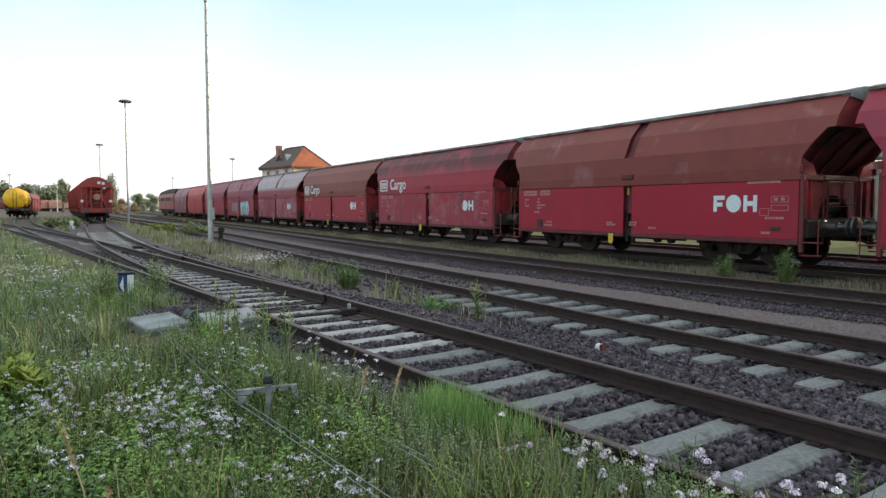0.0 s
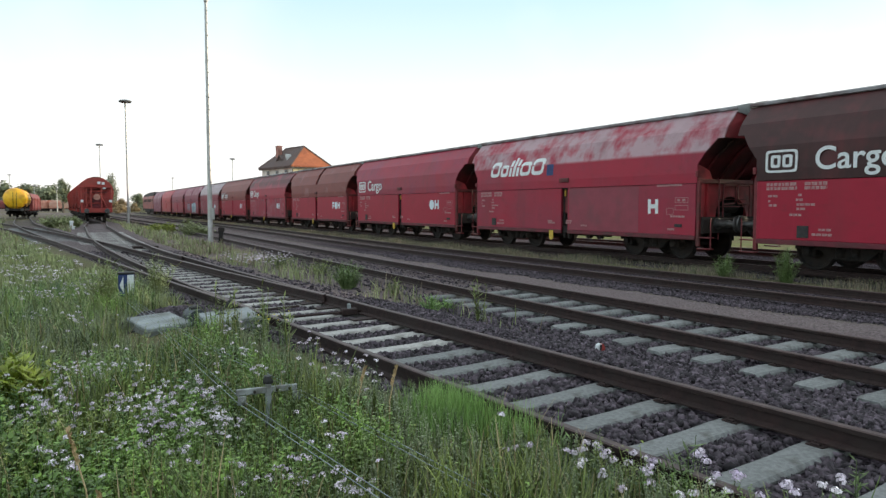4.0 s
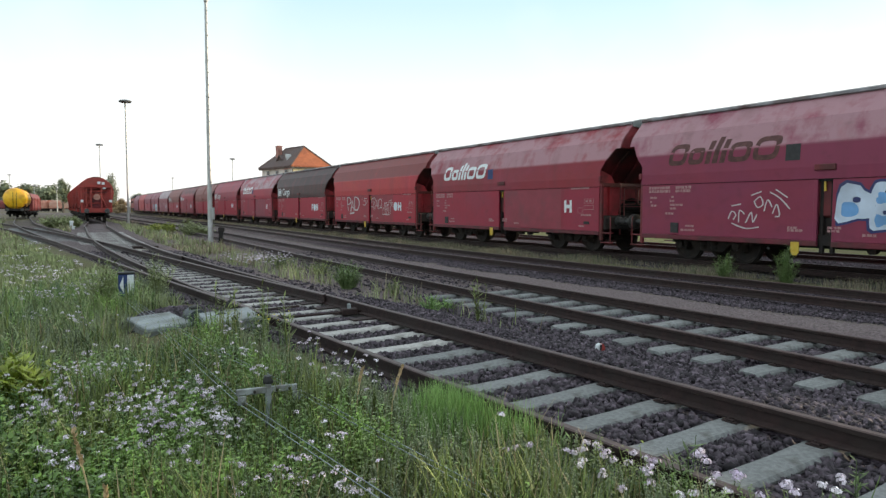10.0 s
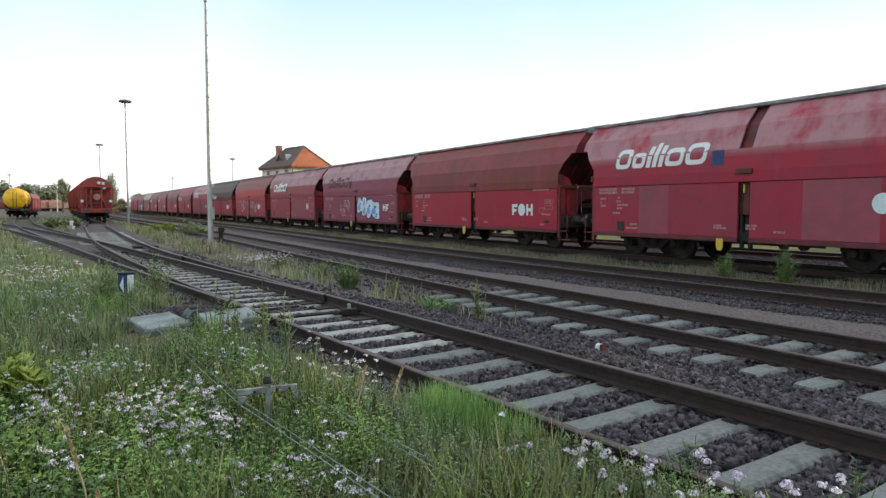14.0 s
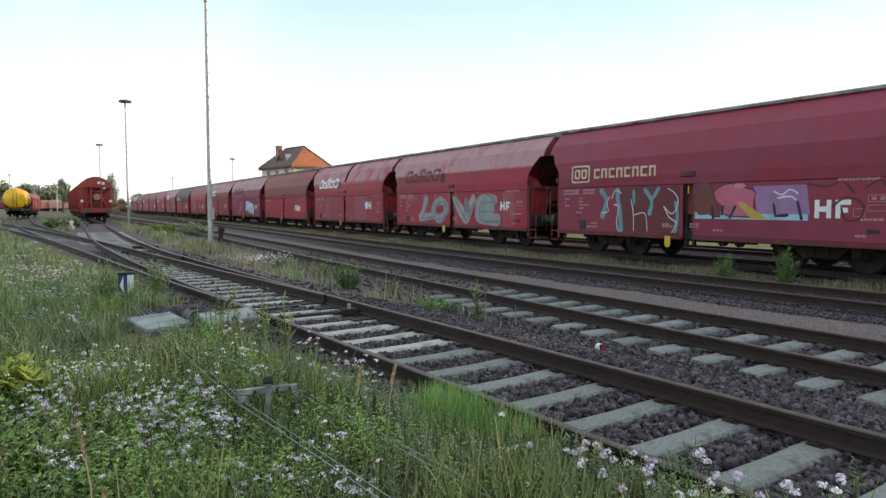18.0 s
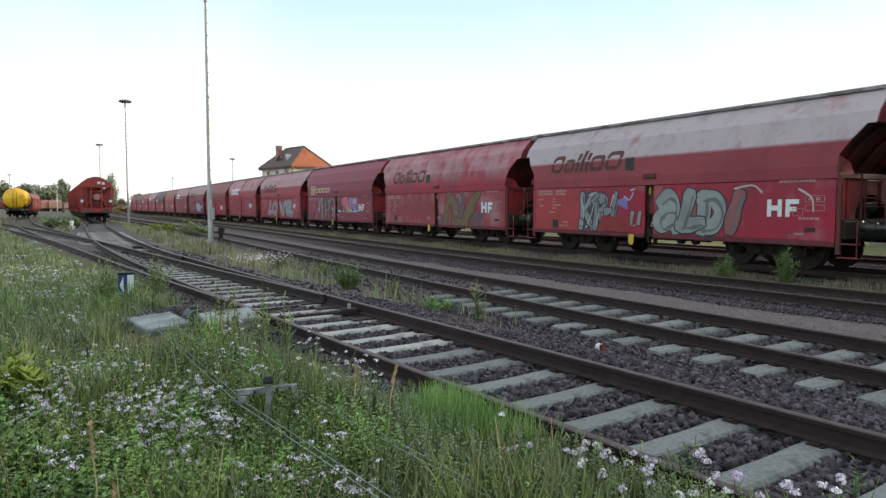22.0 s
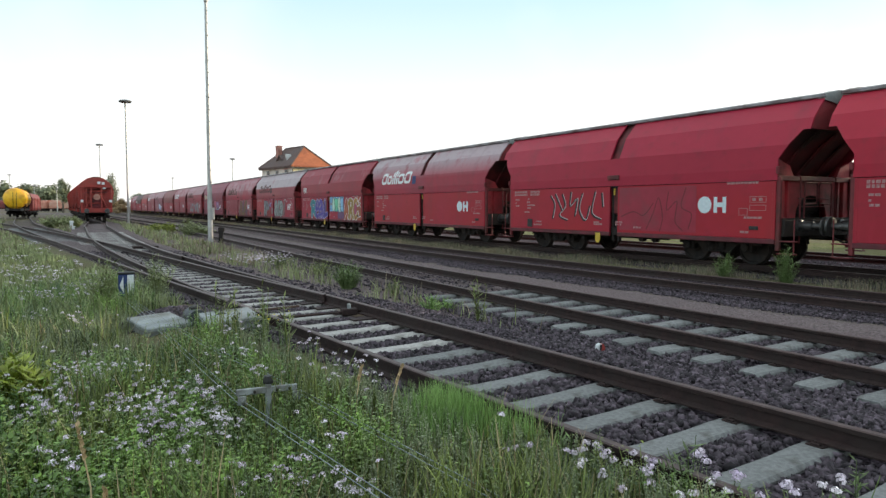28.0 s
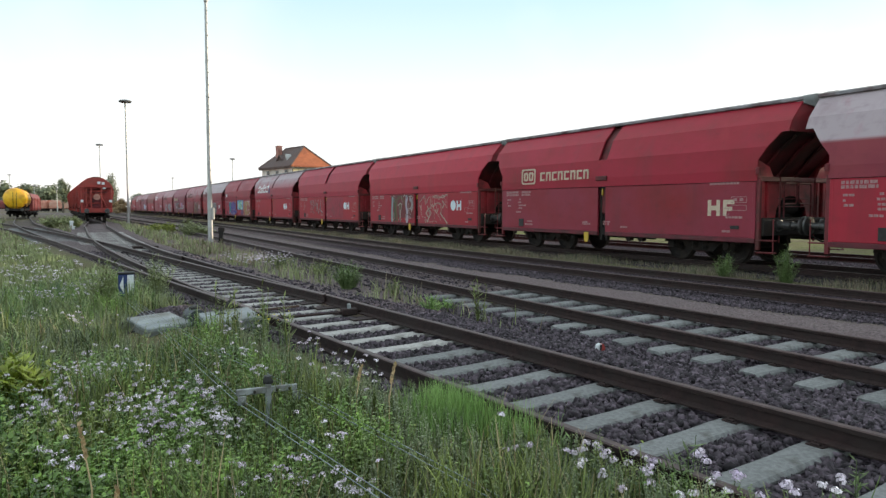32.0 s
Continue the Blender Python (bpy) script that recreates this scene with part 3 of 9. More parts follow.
def corner_mesh(s, x):
    """Corner post with footsteps."""
    m = Mesh()
    y = s * (FRONT + 0.05)
    m.box(x * 1.46 - 0.045, x * 1.46 + 0.045, y - 0.05, y + 0.05, 0.44, 2.2, 0.01)
    for z in (0.36, 0.66):
        m.box(x * 1.43 - 0.09, x * 1.43 + 0.09, min(y, y + s * 0.42), max(y, y + s * 0.42), z, z + 0.03, 0.006)
    m.tube([(x * 1.46, y + s * 0.4, 0.36), (x * 1.46, y + s * 0.4, 1.2)], 0.016, 6)
    return m


def data_marks():
    """Small stencilled data: lines too small to read, frames and a dark card holder."""
    m = Mesh()
    rnd = random.Random(4)
    X = -1.5285

    def bar(d0, d1, z0, z1):
        m.box(X - 0.0015, X + 0.0015, FRONT - d1, FRONT - d0, z0, z1)
    for row, z in enumerate((1.985, 1.89)):
        for d, e in ((0.25, 1.02), (1.2, 1.72)):
            t = d
            while t < e:
                w = rnd.uniform(0.05, 0.16)
                bar(t, min(t + w, e), z, z + 0.075)
                t += w + 0.025
    for d, z, n in ((0.3, 1.72, 2), (0.3, 1.6, 1), (0.32, 1.5, 2), (1.05, 1.74, 1), (1.0, 1.63, 2), (1.02, 1.52, 4), (1.02, 1.42, 2), (1.4, 0.84, 4), (0.85, 1.28, 3), (1.55, 0.95, 3), (4.5, 0.98, 3), (4.5, 0.92, 4),
                    (5.45, 1.0, 3), (5.45, 0.93, 3), (6.2, 0.86, 3), (9.4, 2.06, 9), (9.9, 1.2, 5), (9.8, 0.84, 2)):
        t = d
        for _ in range(n):
            w = rnd.uniform(0.05, 0.12)
            bar(t, t + w, z, z + 0.055)
            t += w + 0.02

    def rect(d0, d1, z0, z1, w=0.012):
        bar(d0, d1, z0, z0 + w)
        bar(d0, d1, z1 - w, z1)
        bar(d0, d0 + w, z0 + w, z1 - w)
        bar(d1 - w, d1, z0 + w, z1 - w)
    rect(10.05, 10.5, 1.6, 1.75)
    rect(10.05, 10.5, 1.4, 1.54)
    bar(10.12, 10.22, 1.64, 1.71)
    bar(10.3, 10.4, 1.64, 1.71)
    rect(9.75, 10.0, 1.28, 1.46)
    return m


def card_mesh(n):
    m = Mesh()
    if n == 0:
        return m.box(-1.545, -1.52, FRONT - 1.32, FRONT - 1.05, 0.78, 1.06, 0.004)
    return m.box(-1.545, -1.52, FRONT - 10.3, FRONT - 10.05, 0.93, 1.02, 0.004)


def wheel_mesh():
    m = Mesh()
    for s in (-1, 1):
        x = s * 0.68
        m.lathe([(0.06, x), (0.14, x), (0.2, x + s * 0.03), (0.38, x + s * 0.03), (0.40, x), (0.49, x), (0.485, x + s * 0.03), (0.46, x + s * 0.035),
                 (0.455, x + s * 0.135), (0.40, x + s * 0.135), (0.38, x + s * 0.1), (0.2, x + s * 0.09), (0.14, x + s * 0.14), (0.06, x + s * 0.14)], 28, axis="x")
    m.lathe([(0.075, -0.95), (0.085, -0.6), (0.085, 0.6), (0.075, 0.95)], 12, axis="x")
    return m


def bogie_mesh():
    """Side frames with axle boxes and springs, bolster."""
    m = Mesh()
    for s in (-1, 1):
        x = s * 1.0
        m.prism([(-1.25, 0.5), (-1.22, 0.66), (-0.55, 0.74), (-0.4, 0.86), (0.4, 0.86), (0.55, 0.74), (1.22, 0.66), (1.25, 0.5), (0.62, 0.5), (0.42, 0.3), (-0.42, 0.3), (-0.62, 0.5)], x - 0.06, x + 0.06, axis="x")
        for a in (-0.9, 0.9):
            m.box(x - 0.1, x + 0.14, a - 0.16, a + 0.16, 0.33, 0.6, 0.03)
            m.lathe([(0.1, x + s * 0.1), (0.1, x + s * 0.18), (0.06, x + s * 0.2)], 12, axis="x", at=(0, a, 0.46))
        for a in (-0.17, 0.17):
            m.lathe([(0.09, 0.34), (0.11, 0.4), (0.09, 0.46), (0.11, 0.52), (0.09, 0.58), (0.11, 0.64), (0.09, 0.7)], 10, at=(x + s * 0.05, a, 0))
    m.box(-1.05, 1.05, -0.2, 0.2, 0.55, 0.78, 0.03)
    for a in (-0.42, 0.42):
        m.tube([(-0.85, a, 0.42), (0.85, a, 0.42)], 0.045, 8)
        for s in (-1, 1):
            m.box(s * 0.74 - 0.07, s * 0.74 + 0.07, a - 0.06, a + 0.06, 0.34, 0.56, 0.01)
    return m


SHARED = {}


def shared(name, make, material, smooth=False):
    if name not in SHARED:
        SHARED[name] = make().data(name, material, smooth)
    return SHARED[name]


def frame_mesh():
    m = Mesh()
    for s in (-1, 1):
        m.box(s * 1.36 - 0.06, s * 1.36 + 0.06, -5.42, 5.42, 0.62, 0.86, 0.01)
        m.box(-1.42, 1.42, s * 5.42 - 0.12, s * 5.42 + 0.12, 0.78, 1.18, 0.015)       # headstock
        m.box(-0.4, 0.4, s * 4.6 - 0.9, s * 4.6 + 0.9, 0.72, 0.98)
    m.box(-0.22, 0.22, -5.3, 5.3, 0.72, 0.98)
    return m


def platform_mesh(s):
    m = Mesh()
    m.box(-1.42, 1.42, min(s * 4.4, s * 5.5), max(s * 4.4, s * 5.5), 1.18, 1.22)
    return m


def stand_mesh(s):
    """Crossbeam under the overhang and braces on the platform."""
    out = [("crossbeam", Mesh().box(-1.52, 1.52, s * 5.33 - 0.09, s * 5.33 + 0.09, 2.12, 2.24, 0.012))]
    for z in (1.5, 1.7):
        out.append(("platform_rail", Mesh().tube([(-0.62, s * 5.36, z), (0.62, s * 5.36, z)], 0.016, 6)))
    return out


def gear_mesh(s):
    m = Mesh()
    m.lathe([(0.02, -0.5), (0.17, -0.48), (0.19, -0.4), (0.19, 0.4), (0.17, 0.48), (0.02, 0.5)], 14, axis="x", at=(0, s * 5.05, 1.5))
    m.box(-0.25, 0.25, s * 5.0 - 0.15, s * 5.0 + 0.15, 1.22, 1.34, 0.02)
    m.tube([(-0.9, s * 5.1, 1.3), (-0.9, s * 5.1, 1.9), (-0.6, s * 5.1, 2.1)], 0.03, 8)
    return m


def rail_loop(s, x):
    m = Mesh()
    y = s * 5.48
    m.tube([(x * 0.52, y, 0.6), (x * 0.52, y, 2.22), (x * 0.5, y - s * 0.1, 2.26)], 0.022, 6)
    m.tube([(x * 0.4, y, 1.1), (x * 0.4, y, 2.02), (x * 0.37, y, 2.08), (x * 0.06, y, 2.08), (x * 0.03, y, 2.02), (x * 0.03, y, 1.65), (x * 0.06, y, 1.58), (x * 0.4, y, 1.56)], 0.022, 6)
    return m


def buffer_mesh(s, x):
    m = Mesh()
    m.lathe([(0.13, s * 5.5), (0.15, s * 5.56), (0.15, s * 5.6), (0.11, s * 5.62), (0.11, s * 5.92), (0.08, s * 5.94), (0.08, s * 6.18)], 16, axis="y", at=(x, 0, 1.04))
    m.lathe([(0.08, s * 6.17), (0.225, s * 6.19), (0.23, s * 6.235), (0.2, s * 6.26)], 20, axis="y", at=(x, 0, 1.04))
    return m


def coupling_mesh(s):
    m = Mesh()
    m.tube([(0, s * 5.5, 1.02), (0, s * 5.85, 1.02)], 0.05, 8)
    m.tube([(-0.04, s * 5.85, 1.0), (-0.04, s * 6.1, 0.96), (-0.04, s * 6.25, 0.98)], 0.03, 8)
    m.tube([(0.04, s * 5.85, 1.0), (0.04, s * 6.1, 0.96), (0.04, s * 6.25, 0.98)], 0.03, 8)
    m.tube([(0.3, s * 5.5, 0.9), (0.3, s * 5.75, 0.72), (0.25, s * 6.0, 0.62), (0.2, s * 6.25, 0.66)], 0.028, 8)     # brake hose
    return m


def roof_mesh():
    m = Mesh()
    pr = [(-0.84, 4.03), (-0.86, 4.10), (-0.8, 4.14), (-0.45, 4.2), (0, 4.22), (0.45, 4.2), (0.8, 4.14), (0.86, 4.10), (0.84, 4.03)]
    m.prism(pr, -TIP - 0.03, TIP + 0.03)
    return m


def roof_edge_mesh(s):
    return Mesh().box(s * 0.85 - 0.035, s * 0.85 + 0.035, -TIP - 0.02, TIP + 0.02, 4.035, 4.115, 0.012)


def roof_end_mesh(s):
    """Pointed grey flap that closes the roof's end, folded at its middle."""
    m = Mesh()
    half = [(-0.84, 4.12), (-0.45, 4.215), (0.0, 4.235), (0.0, 3.8), (-0.84, 3.97)]
    for k in (1, -1):
        f = [(k * x, s * (TIP + 0.03 + (0.12 if x == 0 else 0.12 * (1 + x / 0.84))), z) for x, z in half]
        b = [(x, s * 5.9, z) for x, _, z in f]
        m.add(f + b, [(0, 1, 2, 3, 4), (9, 8, 7, 6, 5)] + [(i, (i + 1) % 5, 5 + (i + 1) % 5, 5 + i) for i in range(5)])
    return m


def roof_rib_mesh(s):
    return Mesh().box(-0.03, 0.03, min(s * (TIP + 0.1), s * (TIP + 0.175)), max(s * (TIP + 0.1), s * (TIP + 0.175)), 3.5, 4.22, 0.008)


def letters(text, size, material, parent, x, y, z, name="lettering", shear=0.0, label="", lean=0.0, side=-1):
    """Flat letters on the flank that faces the yard, starting at y, with the foot at z; they read towards the tail."""
    cu = bpy.data.curves.new("text", 'FONT')
    cu.body, cu.size, cu.shear, cu.extrude = text, size, shear, 0.002
    cu.offset = 0.012 * size
    tmp = bpy.data.objects.new("text", cu)
    me = bpy.data.meshes.new_from_object(tmp)
    me.name = name
    bpy.data.objects.remove(tmp)
    bpy.data.curves.remove(cu)
    me.materials.clear()
    me.materials.append(material)
    ob = new(name, me)
    ob.parent = parent
    ob.matrix_basis = pose(x, y, z, 90 - lean, 0, -90)
    if label:
        ob["label"] = label
    return ob


WAGONS = []
RED_COLUMN = surface("red_end_column", (0.34, 0.03, 0.04), (0.44, 0.04, 0.052), 3, 0.6, 0, 0.15, stain=(0.09, 0.02, 0.022), stain_scale=1.4)
RED_PLATE = surface("red_end_sheet", (0.25, 0.024, 0.034), (0.33, 0.036, 0.046), 2.5, 0.6, 0, 0.12, stain=(0.15, 0.03, 0.034), stain_scale=1.1)
RED_FRAME = surface("dark_red_frame", (0.12, 0.015, 0.02), (0.18, 0.022, 0.029), 5, 0.6, 0, 0.15, stain=(0.06, 0.025, 0.02), stain_scale=1.6)
# dark red: soot plus the overhang's shade, put into the colour
RED_END = surface("sooty_shade_red", (0.12, 0.014, 0.019), (0.18, 0.022, 0.028), 3, 0.65, 0, 0.15, stain=(0.04, 0.018, 0.016), stain_scale=1.1)
GREYBAR = surface("worn_red_handrail", (0.11, 0.02, 0.024), (0.17, 0.035, 0.04), 9, 0.75, 0.0, 0.05)
SILL = surface("dark_maroon_sill", (0.095, 0.01, 0.02), (0.15, 0.016, 0.03), 4, 0.6, 0, 0.12, stain=(0.06, 0.02, 0.02), stain_scale=1.6)
BUFFER = surface("greasy_buffer_steel", (0.05, 0.05, 0.05), (0.12, 0.12, 0.12), 7, 0.45, 0.6, 0.1)
BLACK = surface("black_paint", (0.012, 0.012, 0.013), (0.025, 0.025, 0.027), 9, 0.6, 0, 0.05)
SMALLPRINT = surface("faded_white_stencil", (0.3, 0.14, 0.15), (0.43, 0.26, 0.26), 20, 0.7, 0, 0.0)
NAVY = surface("navy_square", (0.012, 0.03, 0.12), (0.02, 0.045, 0.16), 9, 0.6, 0, 0.03)
DARKTEXT = surface("dark_brown_lettering", (0.06, 0.02, 0.018), (0.11, 0.04, 0.035), 9, 0.7, 0, 0.03)
CREAM = surface("cream_lettering", (0.5, 0.4, 0.3), (0.62, 0.52, 0.4), 12, 0.6, 0, 0.03)
SPRAY = {}


def spray(c):
    if c not in SPRAY:
        SPRAY[c] = surface("sprayed_paint", tuple(v * 0.85 for v in c), c, 3, 0.55, 0, 0.0, stain=tuple(v * 0.6 + 0.02 for v in c), stain_scale=1.3, stain_at=0.62)
    return SPRAY[c]


FACE = -1.5255     # outer face of the yard-side lower flap


def plate(pts, x, thick=0.0015):
    """A thin flat shape on the flap: outline in (metres from the front edge, height)."""
    m = Mesh()
    return m.prism([(FRONT - d, z) for d, z in pts], x - thick, x, axis="x")


def blob(cx, cz, rx, rz, seed, n=18, rough=0.16):
    rnd = random.Random(seed)
    k = [rnd.uniform(-1, 1) for _ in range(6)]
    out = []
    for i in range(n):
        a = 2 * math.pi * i / n
        r = 1 + rough * (k[0] * math.sin(2 * a + 3 * k[1]) + k[2] * math.sin(3 * a + 3 * k[3]) + 0.6 * k[4] * math.sin(5 * a + 3 * k[5]))
        c, s = math.cos(a), math.sin(a)
        p = 0.72
        out.append((cx + rx * r * math.copysign(abs(c) ** p, c), cz + rz * r * math.copysign(abs(s) ** p, s)))
    return out


def wild_lines(d0, d1, z0, z1, n, seed, curl=5):
    rnd = random.Random(seed)
    out = []
    for i in range(n):
        a = d0 + (d1 - d0) * (i + 0.5) / n
        pts, b = [], rnd.uniform(z0, z1)
        ang = rnd.uniform(0, 6.28)
        for _ in range(curl + 3):
            pts.append((min(max(a, d0), d1), min(max(b, z0), z1)))
            ang += rnd.uniform(-1.3, 1.3)
            a += math.cos(ang) * (d1 - d0) / n * 0.5
            b += math.sin(ang) * (z1 - z0) * 0.33
        out.append(pts)
    return out


def bubbles(root, d0, d1, z0, z1, n, fills, edge, seed, holes=True, shine=None):
    """A sprayed piece: fat rounded shapes with a dark rim, overlapping."""
    rnd = random.Random(seed)
    w = (d1 - d0) / n
    for i in range(n):
        cx, cz = d0 + w * (i + 0.5), (z0 + z1) / 2 + rnd.uniform(-0.05, 0.05)
        rx, rz = w * 0.56, (z1 - z0) * 0.47
        lift = 0.0012 * (i % 2)
        tone = fills[i % len(fills)]
        rim = Mesh().prism([(FRONT - d, z) for d, z in blob(cx, cz, rx + 0.045, rz + 0.045, seed + i)], FACE - 0.004 - lift, FACE, axis="x")
        top = part("graffiti", rim, spray(edge), root, "sprayed graffiti shape on the lower flap")
        body = Mesh().prism([(FRONT - d, z) for d, z in blob(cx, cz, rx, rz, seed + i)], FACE - 0.0065 - lift, FACE - 0.001, axis="x")
        part("graffiti_fill", body, spray(tone), top)
        if holes:
            for bx, bz, br, bq, k in ((cx + 0.04 * w, cz + rnd.uniform(-0.06, 0.16), rx * 0.22, rz * 0.2, 7), (cx + rnd.uniform(-0.3, 0.3) * w, cz - rz * 0.75, rx * 0.12, rz * 0.26, 9)):
                part("graffiti_hole", Mesh().prism([(FRONT - d, z) for d, z in blob(bx, bz, br, bq, seed + k * i)], FACE - 0.009, FACE - 0.001, axis="x"), spray(edge), top)
            dark = tuple(c * 0.55 for c in tone)
            part("graffiti_shade", Mesh().prism([(FRONT - d, z) for d, z in blob(cx + rx * 0.35, cz - rz * 0.35, rx * 0.4, rz * 0.4, seed + 3 * i, rough=0.3)], FACE - 0.0078 - lift, FACE - 0.001, axis="x"), spray(dark), top)
        if shine:
            hi = Mesh()
            a = [(cx - rx * 0.6, cz - rz * 0.1), (cx - rx * 0.6, cz + rz * 0.4), (cx - rx * 0.3, cz + rz * 0.75), (cx + rx * 0.25, cz + rz * 0.8)]
            for (p, q), (r, s) in zip(a[:-1], a[1:]):
                hi.prism([(FRONT - p, q), (FRONT - r, s), (FRONT - r + 0.02, s - 0.03), (FRONT - p + 0.02, q - 0.03)], FACE - 0.0095, FACE - 0.001, axis="x")
            part("graffiti_shine", hi, spray(shine), top)


def smooth_line(pts, n=5):
    """A soft curve through the points."""
    p = [pts[0]] + list(pts) + [pts[-1]]
    out = []
    for i in range(1, len(p) - 2):
        for k in range(n):
            t = k / n
            out.append(tuple(0.5 * (2 * p[i][c] + (p[i + 1][c] - p[i - 1][c]) * t + (2 * p[i - 1][c] - 5 * p[i][c] + 4 * p[i + 1][c] - p[i + 2][c]) * t * t
                             + (3 * p[i][c] - p[i - 1][c] - 3 * p[i + 1][c] + p[i + 2][c]) * t ** 3) for c in (0, 1)))
    return out + [pts[-1]]


def ribbon(m, pts, w, lift, curve=True, wobble=0.12, seed=0, blunt=0.45):
    """One sprayed stroke of uneven width, laid on the flap."""
    rnd = random.Random(seed + len(pts))
    q = smooth_line(pts) if curve else [p for a, b in zip(pts[:-1], pts[1:]) for p in (a, ((a[0] + b[0]) / 2, (a[1] + b[1]) / 2))] + [pts[-1]]
    n = len(q)
    d0 = (q[0][0] - q[1][0], q[0][1] - q[1][1])
    d1 = (q[-1][0] - q[-2][0], q[-1][1] - q[-2][1])
    l0, l1 = math.hypot(*d0) or 1, math.hypot(*d1) or 1
    q = [(q[0][0] + d0[0] / l0 * w * blunt, q[0][1] + d0[1] / l0 * w * blunt)] + q + [(q[-1][0] + d1[0] / l1 * w * blunt, q[-1][1] + d1[1] / l1 * w * blunt)]
    k1, k2 = rnd.uniform(0, 6), rnd.uniform(0.35, 0.8)
    vs = []
    for i, (a, b) in enumerate(q):
        p, r = q[max(i - 1, 0)], q[min(i + 1, n + 1)]
        tx, tz = r[0] - p[0], r[1] - p[1]
        l = math.hypot(tx, tz) or 1
        h = w / 2 * (1 + wobble * math.sin(k1 + k2 * i)) * (0.62 if i in (0, n + 1) else 1.0)
        x = FACE - lift - 0.00003 * i
        for sg in (1, -1):
            vs.append((x, FRONT - (a - sg * tz / l * h), min(max(b + sg * tx / l * h, 0.64), 2.12)))
    back = [(x + 0.0012, y, z) for x, y, z in vs]
    c, fs = len(vs), []
    for i in range(n + 1):
        a = 2 * i
        fs += [(a, a + 1, a + 3, a + 2), (c + a + 2, c + a + 3, c + a + 1, c + a), (a, a + 2, c + a + 2, c + a), (a + 1, c + a + 1, c + a + 3, a + 3)]
    fs += [(0, c, c + 1, 1), (c - 2, c - 1, 2 * c - 1, 2 * c - 2)]
    m.add(vs + back, fs)
    return m


def strokes(root, lines, w, colour, lift=0.004, label="", curve=True, name="graffiti"):
    """Sprayed lines that belong to one tag."""
    made = [part(name, ribbon(Mesh(), l, w, lift + 0.0004 * i, curve, seed=i), spray(colour), root, label) for i, l in enumerate(lines)]
    return made[0]


GLYPH = {
    "R": ([(0.18, 0.0), (0.24, 0.5), (0.2, 0.95)], [(0.0, 0.8), (0.4, 0.98), (0.8, 0.86), (0.72, 0.56), (0.3, 0.48)], [(0.42, 0.48), (0.66, 0.25), (0.98, 0.02)]),
    "e": ([(0.12, 0.5), (0.6, 0.52), (0.85, 0.7), (0.6, 0.97), (0.25, 0.85), (0.1, 0.5), (0.22, 0.14), (0.55, 0.02), (0.95, 0.16)],),
    "a": ([(0.12, 0.82), (0.45, 0.98), (0.78, 0.82), (0.84, 0.4), (1.0, 0.02)], [(0.8, 0.55), (0.4, 0.54), (0.1, 0.3), (0.32, 0.04), (0.72, 0.2)]),
    "L": ([(0.5, 1.0), (0.42, 0.6), (0.28, 0.08)], [(0.2, 0.1), (0.6, 0.12), (1.1, 0.2)]),
    "I": ([(0.42, 0.06), (0.5, 0.5), (0.62, 0.95)],),
    "C": ([(0.92, 0.8), (0.6, 0.97), (0.22, 0.8), (0.12, 0.45), (0.3, 0.1), (0.65, 0.03), (0.98, 0.24)],),
    "A": ([(0.05, 0.0), (0.28, 0.5), (0.5, 0.98), (0.72, 0.5), (0.95, 0.0)], [(0.22, 0.34), (0.76, 0.36)]),
    "O": ([(0.5, 0.97), (0.14, 0.75), (0.12, 0.3), (0.5, 0.03), (0.86, 0.3), (0.86, 0.72), (0.5, 0.97)],),
    "V": ([(0.06, 0.95), (0.3, 0.45), (0.5, 0.04), (0.7, 0.5), (0.95, 0.97)],),
    "E": ([(0.9, 0.95), (0.3, 0.9), (0.16, 0.5), (0.22, 0.1), (0.95, 0.05)], [(0.2, 0.5), (0.75, 0.52)]),
    "D": ([(0.2, 0.02), (0.22, 0.5), (0.16, 0.96)], [(0.05, 0.9), (0.55, 0.92), (0.9, 0.55), (0.7, 0.12), (0.1, 0.05)]),
    "K": ([(0.16, 0.0), (0.22, 0.5), (0.16, 1.0)], [(0.9, 0.98), (0.55, 0.66), (0.24, 0.45)], [(0.4, 0.52), (0.66, 0.28), (0.98, 0.0)]),
}


def sprayed_letters(root, text, d0, d1, z0, z1, w, rim, fills, edge, lift=0.003, slant=0.0, shade=None, gaps=None):
    """Fat sprayed letters with a rim; each overlaps the one before."""
    step = (d1 - d0) / len(text)
    for i, ch in enumerate(text):
        a0 = d0 + step * i
        lines = [[(a0 + step * (u + slant * (v - 0.5)), z0 + w / 2 + (z1 - z0 - w) * v) for u, v in l] for l in GLYPH[ch]]
        up = lift + 0.0034 * (i % 2)
        top = None
        for j, l in enumerate(lines):
            ob = part("graffiti" if j == 0 else "graffiti_rim", ribbon(Mesh(), l, w + 2 * rim, up + 0.0003 * j, seed=i + j), spray(edge), top or root, "" if j else "sprayed graffiti letter on the lower flap")
            top = top or ob
        for j, l in enumerate(lines):
            part("graffiti_fill", ribbon(Mesh(), l, w, up + 0.0019 + 0.0003 * j, seed=i + j), spray(fills[i % len(fills)]), top)
            if shade:
                k = [(a + w * 0.24, b - w * 0.2) for a, b in l]
                part("graffiti_shade", ribbon(Mesh(), k, w * 0.2, up + 0.0036 + 0.0003 * j, seed=i + j + 7, wobble=0.5), spray(shade), top)


def rect(d0, d1, z0, z1, lift, colour, root, label="", lean=0.0):
    return part("graffiti", plate([(d0, z0), (d1, z0), (d1 + lean, z1), (d0 + lean, z1)], FACE - lift), spray(colour), root, label)


